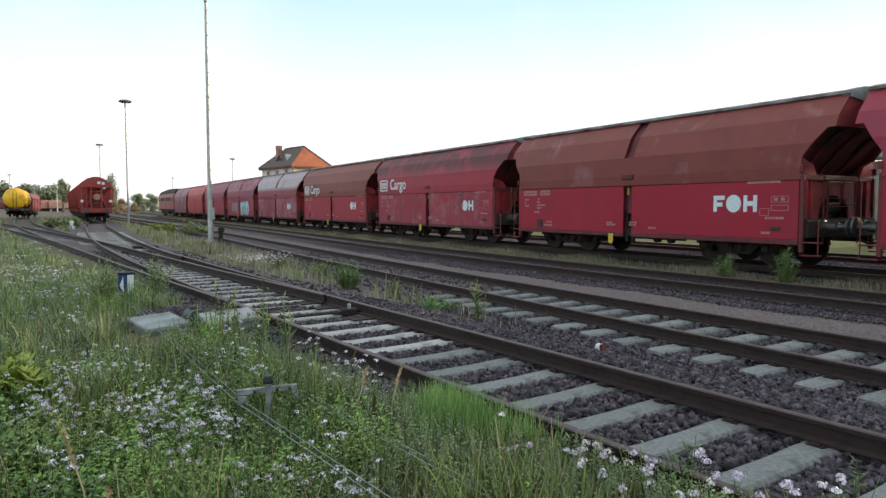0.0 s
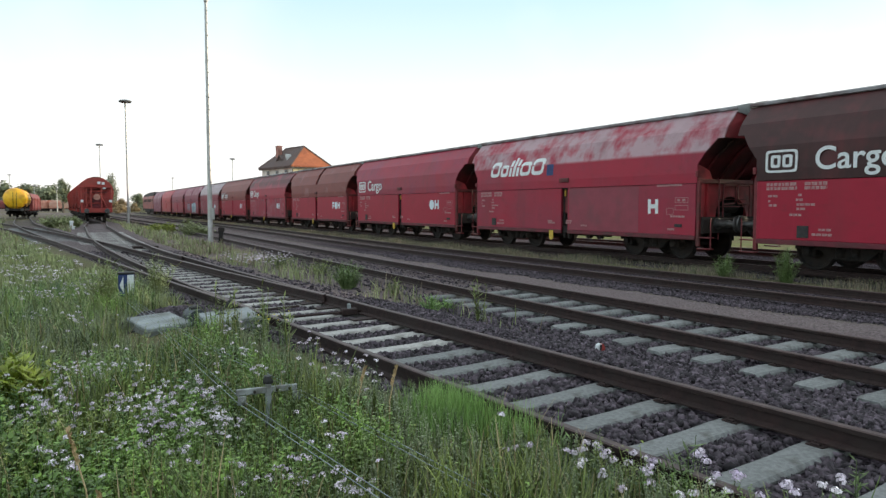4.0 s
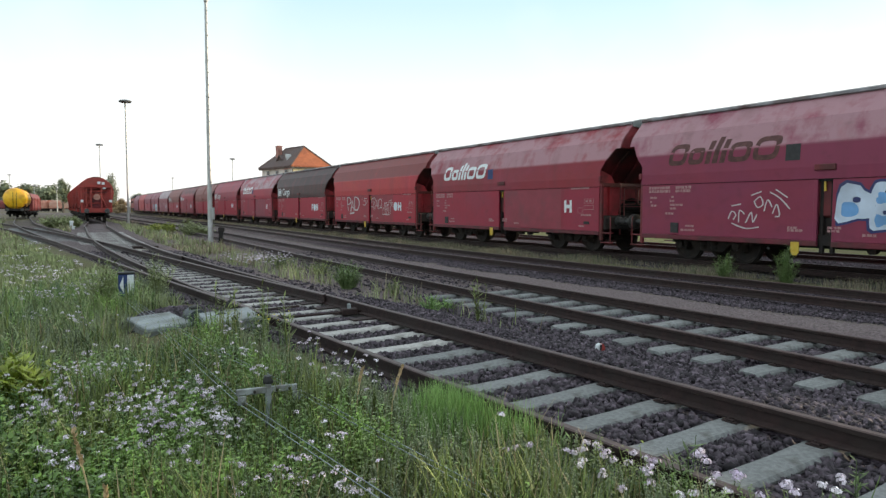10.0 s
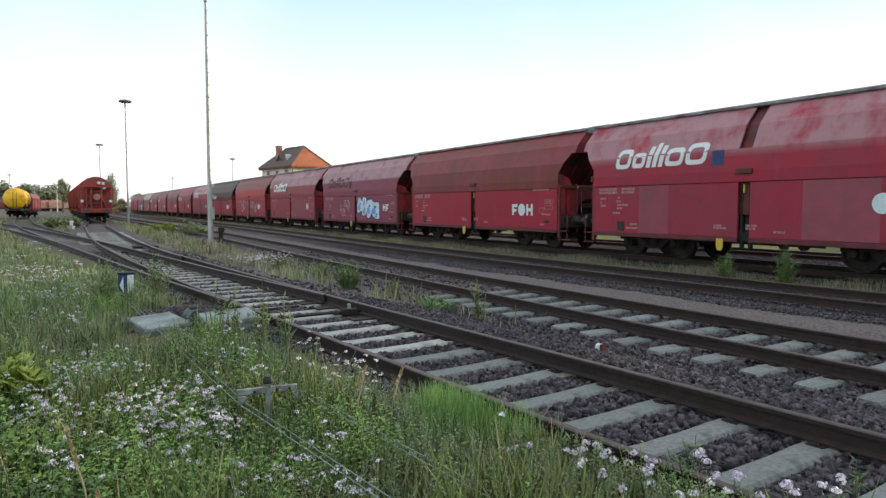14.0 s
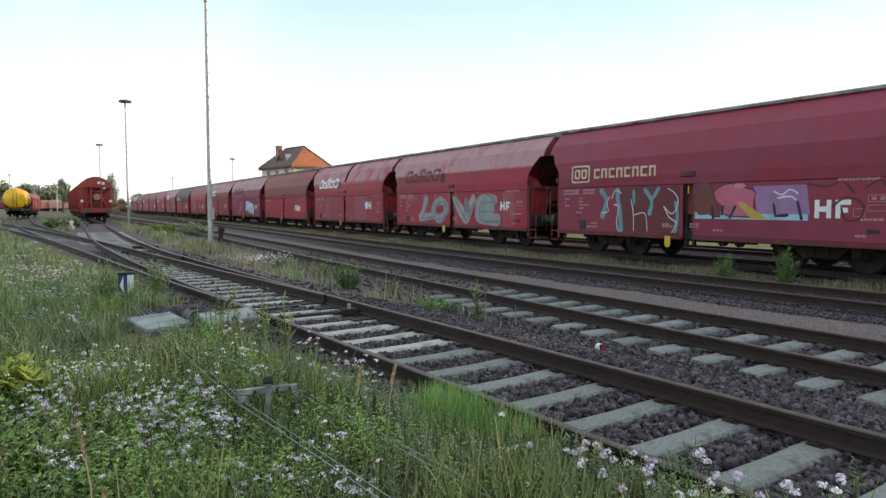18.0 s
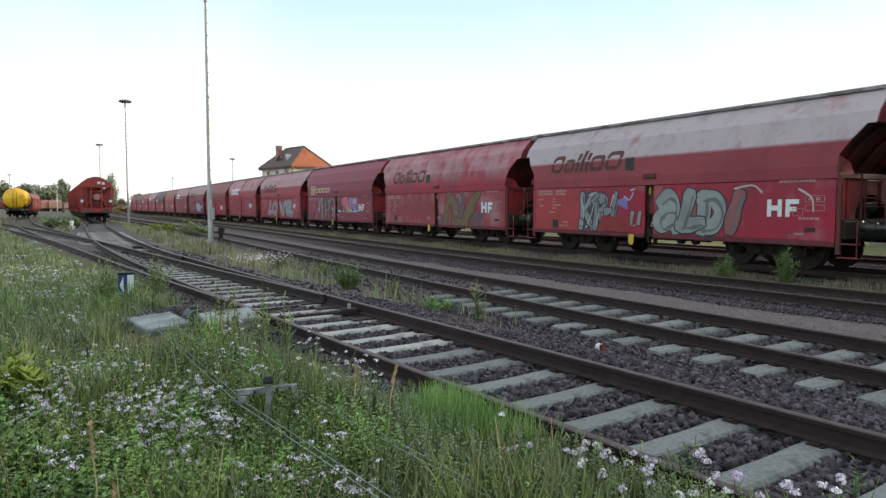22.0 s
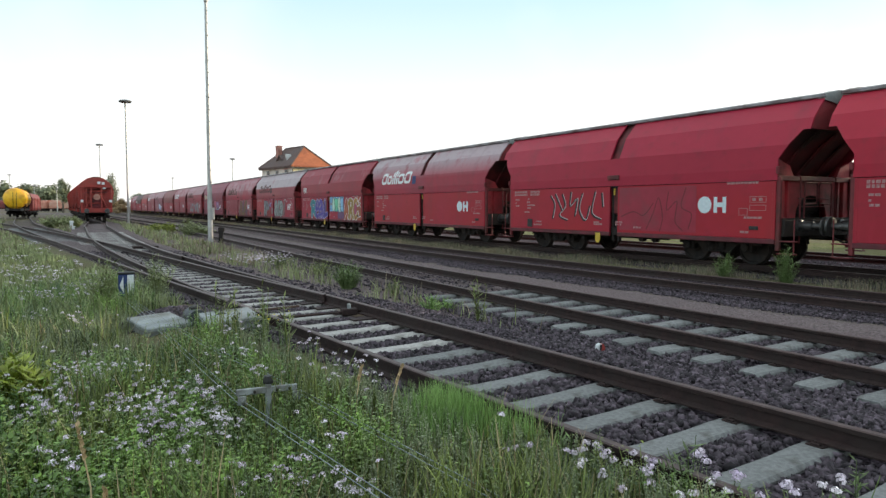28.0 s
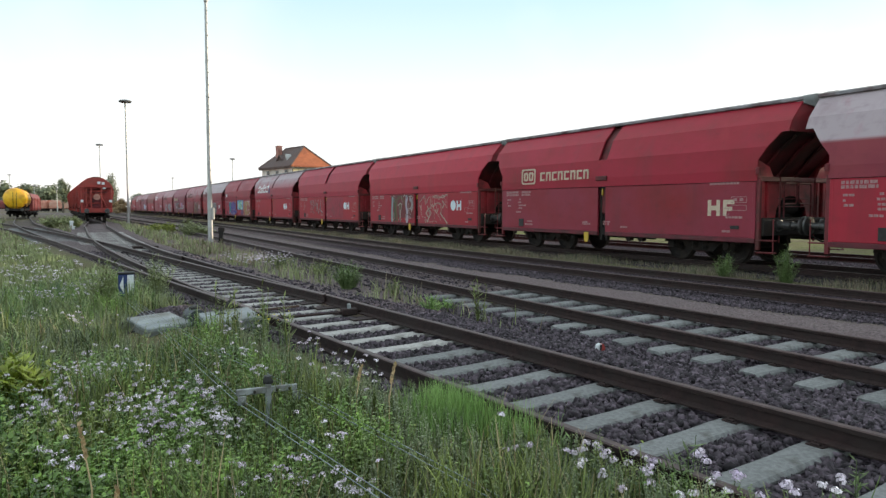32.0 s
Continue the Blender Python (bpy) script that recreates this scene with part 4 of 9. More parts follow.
def spot(cx, cz, rx, rz, seed, lift, colour, root, rim=0.0, edge=None, rough=0.16, name="graffiti", label=""):
    """A rounded sprayed shape, with a rim where one is given."""
    top = root
    if rim:
        top = part(name, plate(blob(cx, cz, rx + rim, rz + rim, seed, rough=rough), FACE - lift), spray(edge), root, label)
        part("graffiti_fill", plate(blob(cx, cz, rx, rz, seed, rough=rough), FACE - lift - 0.0018), spray(colour), top)
        return top
    return part(name, plate(blob(cx, cz, rx, rz, seed, rough=rough), FACE - lift), spray(colour), root, label)


def ring_plate(m, outer, inner, put, thick=0.003):
    """A closed band between two outlines of equal count, laid on a flank."""
    n = len(outer)
    vs = [put(*p) for p in outer] + [put(*p) for p in inner]
    vs += [(x + thick, y, z) for x, y, z in vs]
    fs = []
    for k in range(n):
        l = (k + 1) % n
        fs += [(k, l, n + l, n + k), (2 * n + k, 3 * n + k, 3 * n + l, 2 * n + l), (k, 2 * n + k, 2 * n + l, l), (n + k, n + l, 3 * n + l, 3 * n + k)]
    m.add(vs, fs)
    return m


def squircle(w, h, inset, n=28, power=0.5):
    out = []
    for k in range(n):
        c, q = math.cos(2 * math.pi * k / n), math.sin(2 * math.pi * k / n)
        out.append((w / 2 + (w / 2 - inset) * math.copysign(abs(c) ** power, c), h / 2 + (h / 2 - inset) * math.copysign(abs(q) ** power, q)))
    return out


def wordmark(root, material, square):
    """Slanted plain shapes of a worn company mark, with a small square behind."""
    z0, d = 2.62, 0.9
    for w, h in ((0.6, 0.58), (0.48, 0.44), (0.15, 0.6), (0.15, 0.68), (0.15, 0.6), (0.62, 0.5), (0.68, 0.58)):
        m = Mesh()

        def put(a, b):
            z = z0 + b
            return (-flank_x(z) - 0.006, FRONT - (d + a + b * 0.22), z)
        if w > 0.4:
            ring_plate(m, squircle(w, h, 0.0), squircle(w, h, 0.125), put)
        else:
            n = 5
            vs = [put(a, h * k / (n - 1)) for k in range(n) for a in (0, w)]
            vs += [(x + 0.003, y, z) for x, y, z in vs]
            c = 2 * n
            fs = [(0, 1, c + 1, c), (c - 2, 2 * c - 2, 2 * c - 1, c - 1)]
            for k in range(n - 1):
                q = 2 * k
                fs += [(q, q + 2, q + 3, q + 1), (c + q, c + q + 1, c + q + 3, c + q + 2), (q, c + q, c + q + 2, q + 2), (q + 1, q + 3, c + q + 3, c + q + 1)]
            m.add(vs, fs)
        part("company_mark", m, material, root, "slanted plain shape of a worn mark")
        d += w + 0.075
    q = Mesh()
    d0, d1 = 4.4, 4.76
    zs = (2.57, 2.7, 2.83, 2.95)
    vs = [(-flank_x(z) - 0.005, FRONT - e, z) for z in zs for e in (d0, d1)]
    vs += [(a + 0.004, b, c) for a, b, c in vs]
    q.add(vs, [(k, k + 2, k + 3, k + 1) for k in (0, 2, 4)] + [(k, k + 1, k + 3, k + 2) for k in (8, 10, 12)] + [(0, 1, 9, 8), (6, 14, 15, 7)] + [(k, k + 8, k + 10, k + 2) for k in (0, 2, 4)] + [(k, k + 2, k + 10, k + 8) for k in (1, 3, 5)])
    part("mark_square", q, square, root)


def framed_mark(root, d0, d1, z0, z1, material):
    """Rounded frame with two plain shapes inside."""
    x = -flank_x((z0 + z1) / 2) - 0.02

    def put(a, b):
        return (x - 0.003, FRONT - d0 - a, z0 + b)
    w, h = d1 - d0, z1 - z0
    f = part("company_mark", ring_plate(Mesh(), squircle(w, h, 0.0, 28, 0.25), squircle(w, h, h * 0.1, 28, 0.25), put, 0.03), material, root, "rounded frame of a worn mark")
    for a in (w * 0.17, w * 0.54):
        c, e = w * 0.3, h * 0.56

        def inner(p, q):
            return put(a + p, h * 0.22 + q)
        part("mark_shape", ring_plate(Mesh(), squircle(c, e, 0.0, 20, 0.4), squircle(c, e, e * 0.22, 20, 0.4), inner, 0.03), material, f)


def outline(root, pts, x, material, name, label, deep=0.02):
    m = Mesh().prism([(FRONT - d, z) for d, z in pts], x - 0.003, x + deep, axis="x")
    return part(name, m, material, root, label)


def block_word(root, d0, d1, z0, z1, n, material):
    x = -flank_x(z0) - 0.01
    w = (d1 - d0) / n
    for i in range(n):
        a, b = d0 + w * i + 0.04, d0 + w * (i + 1) - 0.04
        t = (b - a) * 0.27
        if i % 2 == 0:
            pts = [(a, z0), (b, z0), (b, z0 + t), (a + t, z0 + t), (a + t, z1 - t), (b, z1 - t), (b, z1), (a, z1)]
        else:
            pts = [(a, z0), (a + t, z0), (a + t, z1 - t), (b - t, z1 - t), (b - t, z0), (b, z0), (b, z1), (a, z1)]
        outline(root, pts, x, material, "company_mark", "plain letter-sized shape")


def stencil(root, text, d, z, material, size=0.56):
    """Large class letters on the lower flap; the round one is a full disc."""
    k = size / 0.56
    for ch in text:
        t, h = 0.105, 0.41
        if ch == "o":
            m = Mesh().prism([(FRONT - d + k * (-0.215 + 0.215 * math.cos(a * math.pi / 14)), z + k * (0.205 + 0.22 * math.sin(a * math.pi / 14))) for a in range(28)], FACE - 0.004, FACE, axis="x")
            part("class_disc", m, material, root, "pale round spot")
            d += 0.50 * k
            continue
        if ch == "H":
            w = 0.27 + t
            pts = [(0, 0), (t, 0), (t, 0.145), (0.27, 0.145), (0.27, 0), (w, 0), (w, h), (0.27, h), (0.27, 0.265), (t, 0.265), (t, h), (0, h)]
        else:
            pts = [(0, 0), (t, 0), (t, 0.13), (0.27, 0.13), (0.27, 0.235), (t, 0.235), (t, h - 0.11), (0.33, h - 0.11), (0.33, h), (0, h)]
        outline(root, [(d + k * a, z + k * b) for a, b in pts], FACE - 0.001, material, "class_letter", "large letter " + ch, 0.001)
        d += (0.47 if ch == "H" else 0.38) * k


STANDS = {s: stand_mesh(s) for s in (-1, 1)}


def hopper_wagon(k, low, high, split, label, patch=()):
    """k: place in the train, counted from the wagon beside the camera at the start."""
    root = tagged(new("hopper_wagon"), label, "freight wagon", group="hopper wagons of the moving train")
    lowm, upm = paint("flap_paint", **low), paint("flank_paint", **high)
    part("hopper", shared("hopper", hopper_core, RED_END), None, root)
    for side in (-1, 1):
        part("upper_flank", upper_flank(side, split), upm, root)
        for a in (-1, 1):
            m = Mesh()
            y0, y1 = (0.17, FRONT) if a > 0 else (-FRONT, -0.17)
            m.box(side * 1.5 - 0.025, side * 1.5 + 0.025, y0, y1, 0.72, 2.11, 0.012)
            part("flap_sill", shared("flap_sill%d%d" % (side, a), lambda: Mesh().box(side * 1.505 - 0.035, side * 1.505 + 0.035, y0, y1, 0.60, 0.718, 0.012), SILL), None, root, "dark maroon sill")
            m.box(side * 1.495 - 0.035, side * 1.495 + 0.035, y0, y0 + 0.09, 0.60, 2.10, 0.01)
            m.box(side * 1.495 - 0.035, side * 1.495 + 0.035, y1 - 0.09, y1, 0.60, 2.10, 0.01)
            part("lower_flap", m, lowm, root)
    m = Mesh()
    for side in (-1, 1):
        for y in (-0.12, 0.12):
            m.box(side * 1.38 - 0.05, side * 1.38 + 0.05, y - 0.035, y + 0.035, 0.45, 2.2)
        m.box(side * 1.3 - 0.03, side * 1.3 + 0.03, -0.17, 0.17, 0.62, 2.2)
        m.box(side * 1.45 - 0.03, side * 1.45 + 0.03, -FRONT, FRONT, 2.06, 2.14)
    part("centre_post", m, DARK, root, "dark posts between the flaps")
    m = Mesh().box(-1.47, -1.43, 0.02, 0.06, 1.85, 2.18)
    part("latch_lever", m, YELLOW, root, "thin yellow lever")
    for side in (-1, 1):
        m = Mesh().box(side * 1.545 - 0.04, side * 1.545 + 0.04, -0.24, 0.24, 2.31, 2.45, 0.015)
        part("latch_box", m, RED_END, root)
        for s in (-1, 1):
            part("flank_stop", Mesh().box(side * 1.53 - 0.05, side * 1.53 + 0.05, s * 5.43 - 0.045, s * 5.43 + 0.045, 2.28, 2.45, 0.012), RED_END, root)
    part("underframe", shared("underframe", frame_mesh, DARK), None, root, "black underframe")
    part("roof", shared("roof", roof_mesh, ROOFGREY), None, root, "grey sheet roof")
    for s in (-1, 1):
        part("roof_edge", shared("roof_edge%d" % s, lambda: roof_edge_mesh(s), ROOFDARK), None, root, "dark grey roof edge")
    for s in (-1, 1):
        part("end_plate", shared("end_plate%d" % s, lambda: end_plate_mesh(s), RED_PLATE), None, root)
        part("end_slope", shared("end_slope%d" % s, lambda: slope_mesh(s), RED_END), None, root, "sloping hopper end, soot and overhang shade in its red")
        part("end_wall", shared("end_wall%d" % s, lambda: end_wall_mesh(s), RED_COLUMN), None, root)
        # added black panel that stands in for deep shade behind the end wall
        part("end_backing", shared("end_backing%d" % s, lambda: Mesh().box(-1.42, 1.42, min(s * 4.6, s * 4.66), max(s * 4.6, s * 4.66), 0.7, 2.14), DARK), None, root)
        for x in (-1, 1):
            part("wall_rib", shared("wall_rib%d%d" % (s, x), lambda: Mesh().box(x * 1.04 - 0.035, x * 1.04 + 0.035, min(s * 5.31, s * 5.38), max(s * 5.31, s * 5.38), 1.2, 2.12), RED_COLUMN), None, root)
        part("end_rib", shared("end_rib%d" % s, lambda: roof_rib_mesh(s), RED_FRAME), None, root)
        for x in (-1, 1):
            part("end_column", shared("end_column%d%d" % (s, x), lambda: end_column_mesh(s, x), RED_COLUMN), None, root)
        part("roof_end", shared("roof_end%d" % s, lambda: roof_end_mesh(s), ROOFGREY), None, root, "pale grey roof end cap")
        part("platform", shared("platform%d" % s, lambda: platform_mesh(s), DARK), None, root)
        for i, (name, m) in enumerate(STANDS[s]):
            part(name, shared("%s%d%d" % (name, s, i), lambda: m, RED_FRAME), None, root)
        part("brake_gear", shared("gear%d" % s, lambda: gear_mesh(s), DARK), None, root)
        part("coupling", shared("coupling%d" % s, lambda: coupling_mesh(s), DARK), None, root)
        for x in (-1, 1):
            part("buffer", shared("buffer%d%d" % (s, x), lambda: buffer_mesh(s, x * 0.875), BUFFER, True), None, root, "greasy round buffer")
            part("handrail", shared("loop%d%d" % (s, x), lambda: rail_loop(s, x * 1.4), GREYBAR), None, root)
            part("corner_post", shared("corner%d%d" % (s, x), lambda: corner_mesh(s, x), RED_FRAME), None, root)
        bg = part("bogie", shared("bogie", bogie_mesh, DARK, True), None, root, "black two-axle bogie")
        bg.matrix_basis = pose(0, s * 3.4, 0)
        for a in (-0.9, 0.9):
            w = part("wheelset", shared("wheelset", wheel_mesh, DARK, True), None, root, "steel wheels on an axle")
            w.matrix_parent_inverse = Matrix.Translation((0, s * 3.4 + a, 0.46))
            WHEELS.append(w)
    m = Mesh()
    m.prism([(-0.1, 0.6), (0.1, 0.6), (0.1, 0.37), (0.05, 0.29), (-0.05, 0.29), (-0.1, 0.37)], -1.555, -1.535, axis="x")
    pl = part("yellow_plate", m, YELLOW, root, "small yellow indicator plate")
    pl.matrix_basis = pose(0, 0.66, 0.08)
    part("plate_spot", Mesh().lathe([(0.035, -1.558), (0.035, -1.552)], 10, axis="x", at=(0, 0.66, 0.42)), BLACK, pl)
    part("outlet", shared("outlet", outlet_mesh, DARK), None, root)
    part("small_print", shared("small_print", data_marks, SMALLPRINT), None, root, "faded white stencilled lines")["kind"] = "stuff"
    for n in (0, 1):
        part("card_holder", shared("card_holder%d" % n, lambda: card_mesh(n), BLACK), None, root)
    for d0, d1, z0, z1, c in patch:
        part("paint_patch", plate([(d0, z0), (d1, z0), (d1, z1), (d0, z1)], FACE, 0.0025), spray(c), root, "rectangle of newer paint")
    WAGONS.append((root, k))
    return root


def outlet_mesh():
    m = Mesh()
    for y in (-1.2, 0.0, 1.2):
        m.prism([(-0.45, 0.95), (0.45, 0.95), (0.3, 0.55), (-0.3, 0.55)], y - 0.35, y + 0.35)
    m.tube([(-1.2, -1.9, 0.58), (-1.2, 1.9, 0.58)], 0.04, 8)
    for y in (-1.4, -0.9, 0.9):
        m.lathe([(0.1, -1.28), (0.1, -1.12)], 12, axis="x", at=(0, y, 0.56))
    return m


WHEELS = []
RED, DULL, BROWN, DARKBROWN = (0.37, 0.02, 0.047), (0.265, 0.038, 0.066), (0.185, 0.044, 0.041), (0.058, 0.021, 0.02)
BRIGHT, ORANGE, PURPLE = (0.41, 0.028, 0.048), (0.45, 0.045, 0.045), (0.22, 0.04, 0.084)
PINK, GREY = (0.38, 0.22, 0.25), (0.41, 0.345, 0.375)


def fin(base, second=None, bleach=PINK, amt=0.0, grime=0.25, above=None):
    return {"low": base, "high": second, "bleach": bleach, "bleach_amt": amt, "grime": grime, "above": above}


UP = (2.9, 3.0)
F_RED, F_DULL = fin(RED, (0.31, 0.013, 0.036)), fin(DULL, RED, PINK, 0.12)

# the train, from the engine backwards
hopper_wagon(-7, fin(PURPLE, None, PINK, 0.3), fin(PURPLE, None, PINK, 0.5), True, "faded purple-red covered hopper wagon rolling behind the engine")
hopper_wagon(-6, fin(BRIGHT, ORANGE), fin(ORANGE, BRIGHT, PINK, 0.3, above=UP), False, "bright orange-red covered hopper wagon in the moving train")
hopper_wagon(-5, F_DULL, fin(PURPLE, DULL), False, "dull dark red covered hopper wagon in the moving train")
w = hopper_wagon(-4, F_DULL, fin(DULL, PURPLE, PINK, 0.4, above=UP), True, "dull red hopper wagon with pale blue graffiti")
bubbles(w, 5.9, 9.0, 0.75, 2.0, 3, [(0.45, 0.62, 0.68), (0.3, 0.5, 0.6)], (0.1, 0.2, 0.26), 11)
bubbles(w, 2.2, 4.6, 1.0, 1.9, 3, [(0.3, 0.25, 0.3)], (0.1, 0.05, 0.06), 12)
w = hopper_wagon(-3, fin(DULL, None, PINK, 0.35), fin(DULL, None, GREY, 1.0, above=(2.7, 2.9)), True, "red hopper wagon with a bleached whitish upper flank")
stencil(w, "oH", 8.45, 1.3, PALE)
w = hopper_wagon(-2, F_RED, fin(BROWN, (0.22, 0.05, 0.04)), False, "red hopper wagon with a brown upper flank and white lettering")
framed_mark(w, 0.22, 1.1, 2.28, 2.85, WHITE)
letters("Cargo", 0.72, WHITE, w, -1.552, FRONT - 1.42, 2.36)
stencil(w, "oH", 8.45, 1.34, PALE)
w = hopper_wagon(-1, fin(RED, DULL, PINK, 0.25), fin(DULL, RED, DARKBROWN, 0.75, above=(2.8, 3.3)), False, "red hopper wagon with sooty upper flank and white lettering")
framed_mark(w, 0.22, 1.1, 2.28, 2.85, WHITE)
letters("Cargo", 0.72, WHITE, w, -1.552, FRONT - 1.42, 2.36)
strokes(w, wild_lines(2.6, 4.6, 0.85, 2.0, 4, 3), 0.045, (0.09, 0.05, 0.06))
strokes(w, wild_lines(7.3, 8.5, 1.2, 2.0, 2, 5), 0.035, (0.12, 0.03, 0.03))
stencil(w, "oH", 8.45, 1.34, PALE)
w = hopper_wagon(0, F_RED, fin(BROWN, (0.21, 0.05, 0.04), PINK, 0.1), True, "red hopper wagon with rust-brown upper flank and pale letters")
stencil(w, "FoH", 8.42, 1.37, PALE)
w = hopper_wagon(1, F_RED, fin(RED, DULL, PURPLE, 0.3), False, "red hopper wagon with white lettering on its flank")
framed_mark(w, 0.22, 1.1, 2.28, 2.85, WHITE)
letters("Cargo", 0.74, WHITE, w, -1.552, FRONT - 1.42, 2.36)
stencil(w, "oH", 8.45, 1.38, PALE)
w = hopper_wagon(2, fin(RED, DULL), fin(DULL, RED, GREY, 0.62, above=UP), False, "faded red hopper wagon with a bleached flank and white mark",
                 patch=[(5.6, 8.7, 0.74, 2.1, (0.262, 0.042, 0.068))])
wordmark(w, WHITE, NAVY)
stencil(w, "H", 9.07, 1.3, WHITE)
w = hopper_wagon(3, F_RED, fin((0.06, 0.024, 0.024), (0.04, 0.02, 0.021), (0.12, 0.026, 0.03), 0.3), False, "red hopper wagon with a soot-brown upper flank and white lettering")
framed_mark(w, 0.22, 1.02, 2.3, 2.83, WHITE)
letters("Cargo", 0.72, WHITE, w, -1.552, FRONT - 1.42, 2.34)
stencil(w, "FoH", 8.13, 1.25, PALE)
w = hopper_wagon(4, fin(BRIGHT, RED), fin(ORANGE, BRIGHT, (0.2, 0.04, 0.04), 1.2, above=(2.95, 3.02)), False, "bright red hopper wagon with white sprayed tags",
                 patch=[(1.9, 5.1, 0.74, 2.12, (0.308, 0.019, 0.039)), (5.6, 8.3, 0.74, 2.12, (0.285, 0.022, 0.039))])
for n, line in enumerate(([(2.2, 1.25), (2.05, 1.95), (2.45, 2.0), (2.6, 1.75), (2.2, 1.6)], [(2.6, 1.2), (2.85, 1.85), (3.05, 1.25)], [(2.68, 1.45), (3.0, 1.47)],
                          [(3.2, 1.3), (3.2, 2.0), (3.7, 1.95), (3.9, 1.65), (3.65, 1.35), (3.2, 1.3)], [(2.5, 1.12), (3.1, 1.15)])):
    _rnd = random.Random(n)
    for q in range(3):
        strokes(w, [[(a + _rnd.uniform(-0.05, 0.05), b + _rnd.uniform(-0.04, 0.04)) for a, b in line]], (0.06, 0.035, 0.025)[q], ((0.5, 0.46, 0.47), (0.62, 0.58, 0.59), (0.5, 0.45, 0.46))[q], 0.005 + 0.0012 * n + 0.0004 * q, "white sprayed tag", n != 1)
TAG_WHITE = (0.55, 0.5, 0.51)
strokes(w, [[(4.95, 1.93), (4.6, 1.95), (4.55, 1.8)], [(4.5, 1.8), (4.8, 1.82), (4.88, 1.68), (4.7, 1.58), (4.45, 1.6)], [(4.33, 1.98), (4.3, 1.88)], [(4.42, 1.99), (4.4, 1.9)], [(4.98, 1.84), (5.02, 1.78)]],
        0.032, TAG_WHITE, 0.006, "small white sprayed figure", False)
# second tag: doubled outlines of three leaning letters with dots beside them
for q, (du, dz) in enumerate(((0.0, 0.0), (0.05, -0.045))):
    strokes(w, [[(5.95, 1.32), (5.85, 1.62), (5.78, 1.9)], [(5.6, 1.72), (5.66, 1.92), (5.98, 1.97), (6.12, 1.8), (5.9, 1.62)], [(6.02, 1.36), (6.2, 1.62), (6.3, 1.86), (6.4, 1.4)], [(6.1, 1.56), (6.42, 1.58)],
                [(6.5, 1.38), (6.55, 1.86), (6.85, 1.88), (6.95, 1.7), (6.8, 1.48), (6.48, 1.38)]], (0.03, 0.022)[q], TAG_WHITE, 0.006 + 0.003 * q, "thin white sprayed tag", q == 1)
strokes(w, [[(a, b), (a + 0.045, b)] for a, b in ((5.58, 1.5), (5.68, 1.49), (5.78, 1.48), (6.74, 1.44), (6.83, 1.44), (6.92, 1.44))], 0.04, TAG_WHITE, 0.0095, "white sprayed dots", False)
# third tag: a boxy outlined piece with upright bars
strokes(w, [[(7.02, 1.08), (7.08, 1.4), (7.2, 1.42), (7.26, 1.68), (7.58, 1.7), (7.6, 1.6), (7.78, 1.6), (7.8, 1.78), (8.1, 1.84), (8.12, 1.56), (7.98, 1.5), (7.94, 1.14), (7.7, 1.06), (7.3, 1.1), (7.02, 1.08)],
            [(7.36, 1.64), (7.32, 1.12)], [(7.48, 1.66), (7.44, 1.1)], [(7.62, 1.58), (7.58, 1.1)], [(7.72, 1.58), (7.76, 1.12)], [(7.3, 1.36), (7.62, 1.38)], [(7.84, 1.72), (8.02, 1.7), (8.0, 1.6)]],
        0.03, TAG_WHITE, 0.006, "boxy white outlined graffiti", False)
strokes(w, [[(a, b), (a + 0.05, b)] for a, b in ((8.2, 1.72), (8.21, 1.62), (8.2, 1.52))], 0.035, TAG_WHITE, 0.006, "white sprayed dots", False)
stencil(w, "oH", 8.35, 1.3, PALE)
w = hopper_wagon(5, fin(RED, DULL), fin(DULL, (0.27, 0.03, 0.04), PINK, 0.8, above=UP), False, "faded red hopper wagon with a bleached pink flank and white mark",
                 patch=[(5.6, 8.9, 0.74, 2.1, (0.274, 0.036, 0.06))])
wordmark(w, WHITE, NAVY)
stencil(w, "H", 9.07, 1.3, WHITE)
w = hopper_wagon(6, fin(DULL, PURPLE), fin(DULL, PURPLE, PINK, 0.85, above=UP), False, "dull red hopper wagon with pale blue graffiti and dark mark")
wordmark(w, DARKTEXT, BLACK)
for n, (cx, cz, rx, rz) in enumerate(((6.0, 1.55, 0.42, 0.38), (6.65, 1.75, 0.3, 0.26), (6.62, 1.3, 0.28, 0.3), (7.3, 1.42, 0.42, 0.46), (8.05, 1.38, 0.6, 0.42), (8.3, 1.05, 0.36, 0.2))):
    rim = part("graffiti", plate(blob(cx, cz, rx + 0.06, rz + 0.06, 300 + n), FACE - 0.002 - 0.0012 * n), spray((0.02, 0.03, 0.14)), w, "pale blue bubble graffiti")
    part("graffiti_fill", plate(blob(cx, cz, rx, rz, 300 + n), FACE - 0.0045 - 0.0012 * n), spray((0.6, 0.7, 0.84)), rim)
    part("graffiti_shade", plate(blob(cx - rx * 0.2, cz - rz * 0.3, rx * 0.45, rz * 0.42, 310 + n), FACE - 0.0068 - 0.0012 * n), spray((0.16, 0.38, 0.72)), rim)
    part("graffiti_hole", plate(blob(cx + rx * 0.15, cz + rz * 0.25, rx * 0.2, rz * 0.16, 320 + n), FACE - 0.0092 - 0.0012 * n), spray((0.02, 0.03, 0.14)), rim)
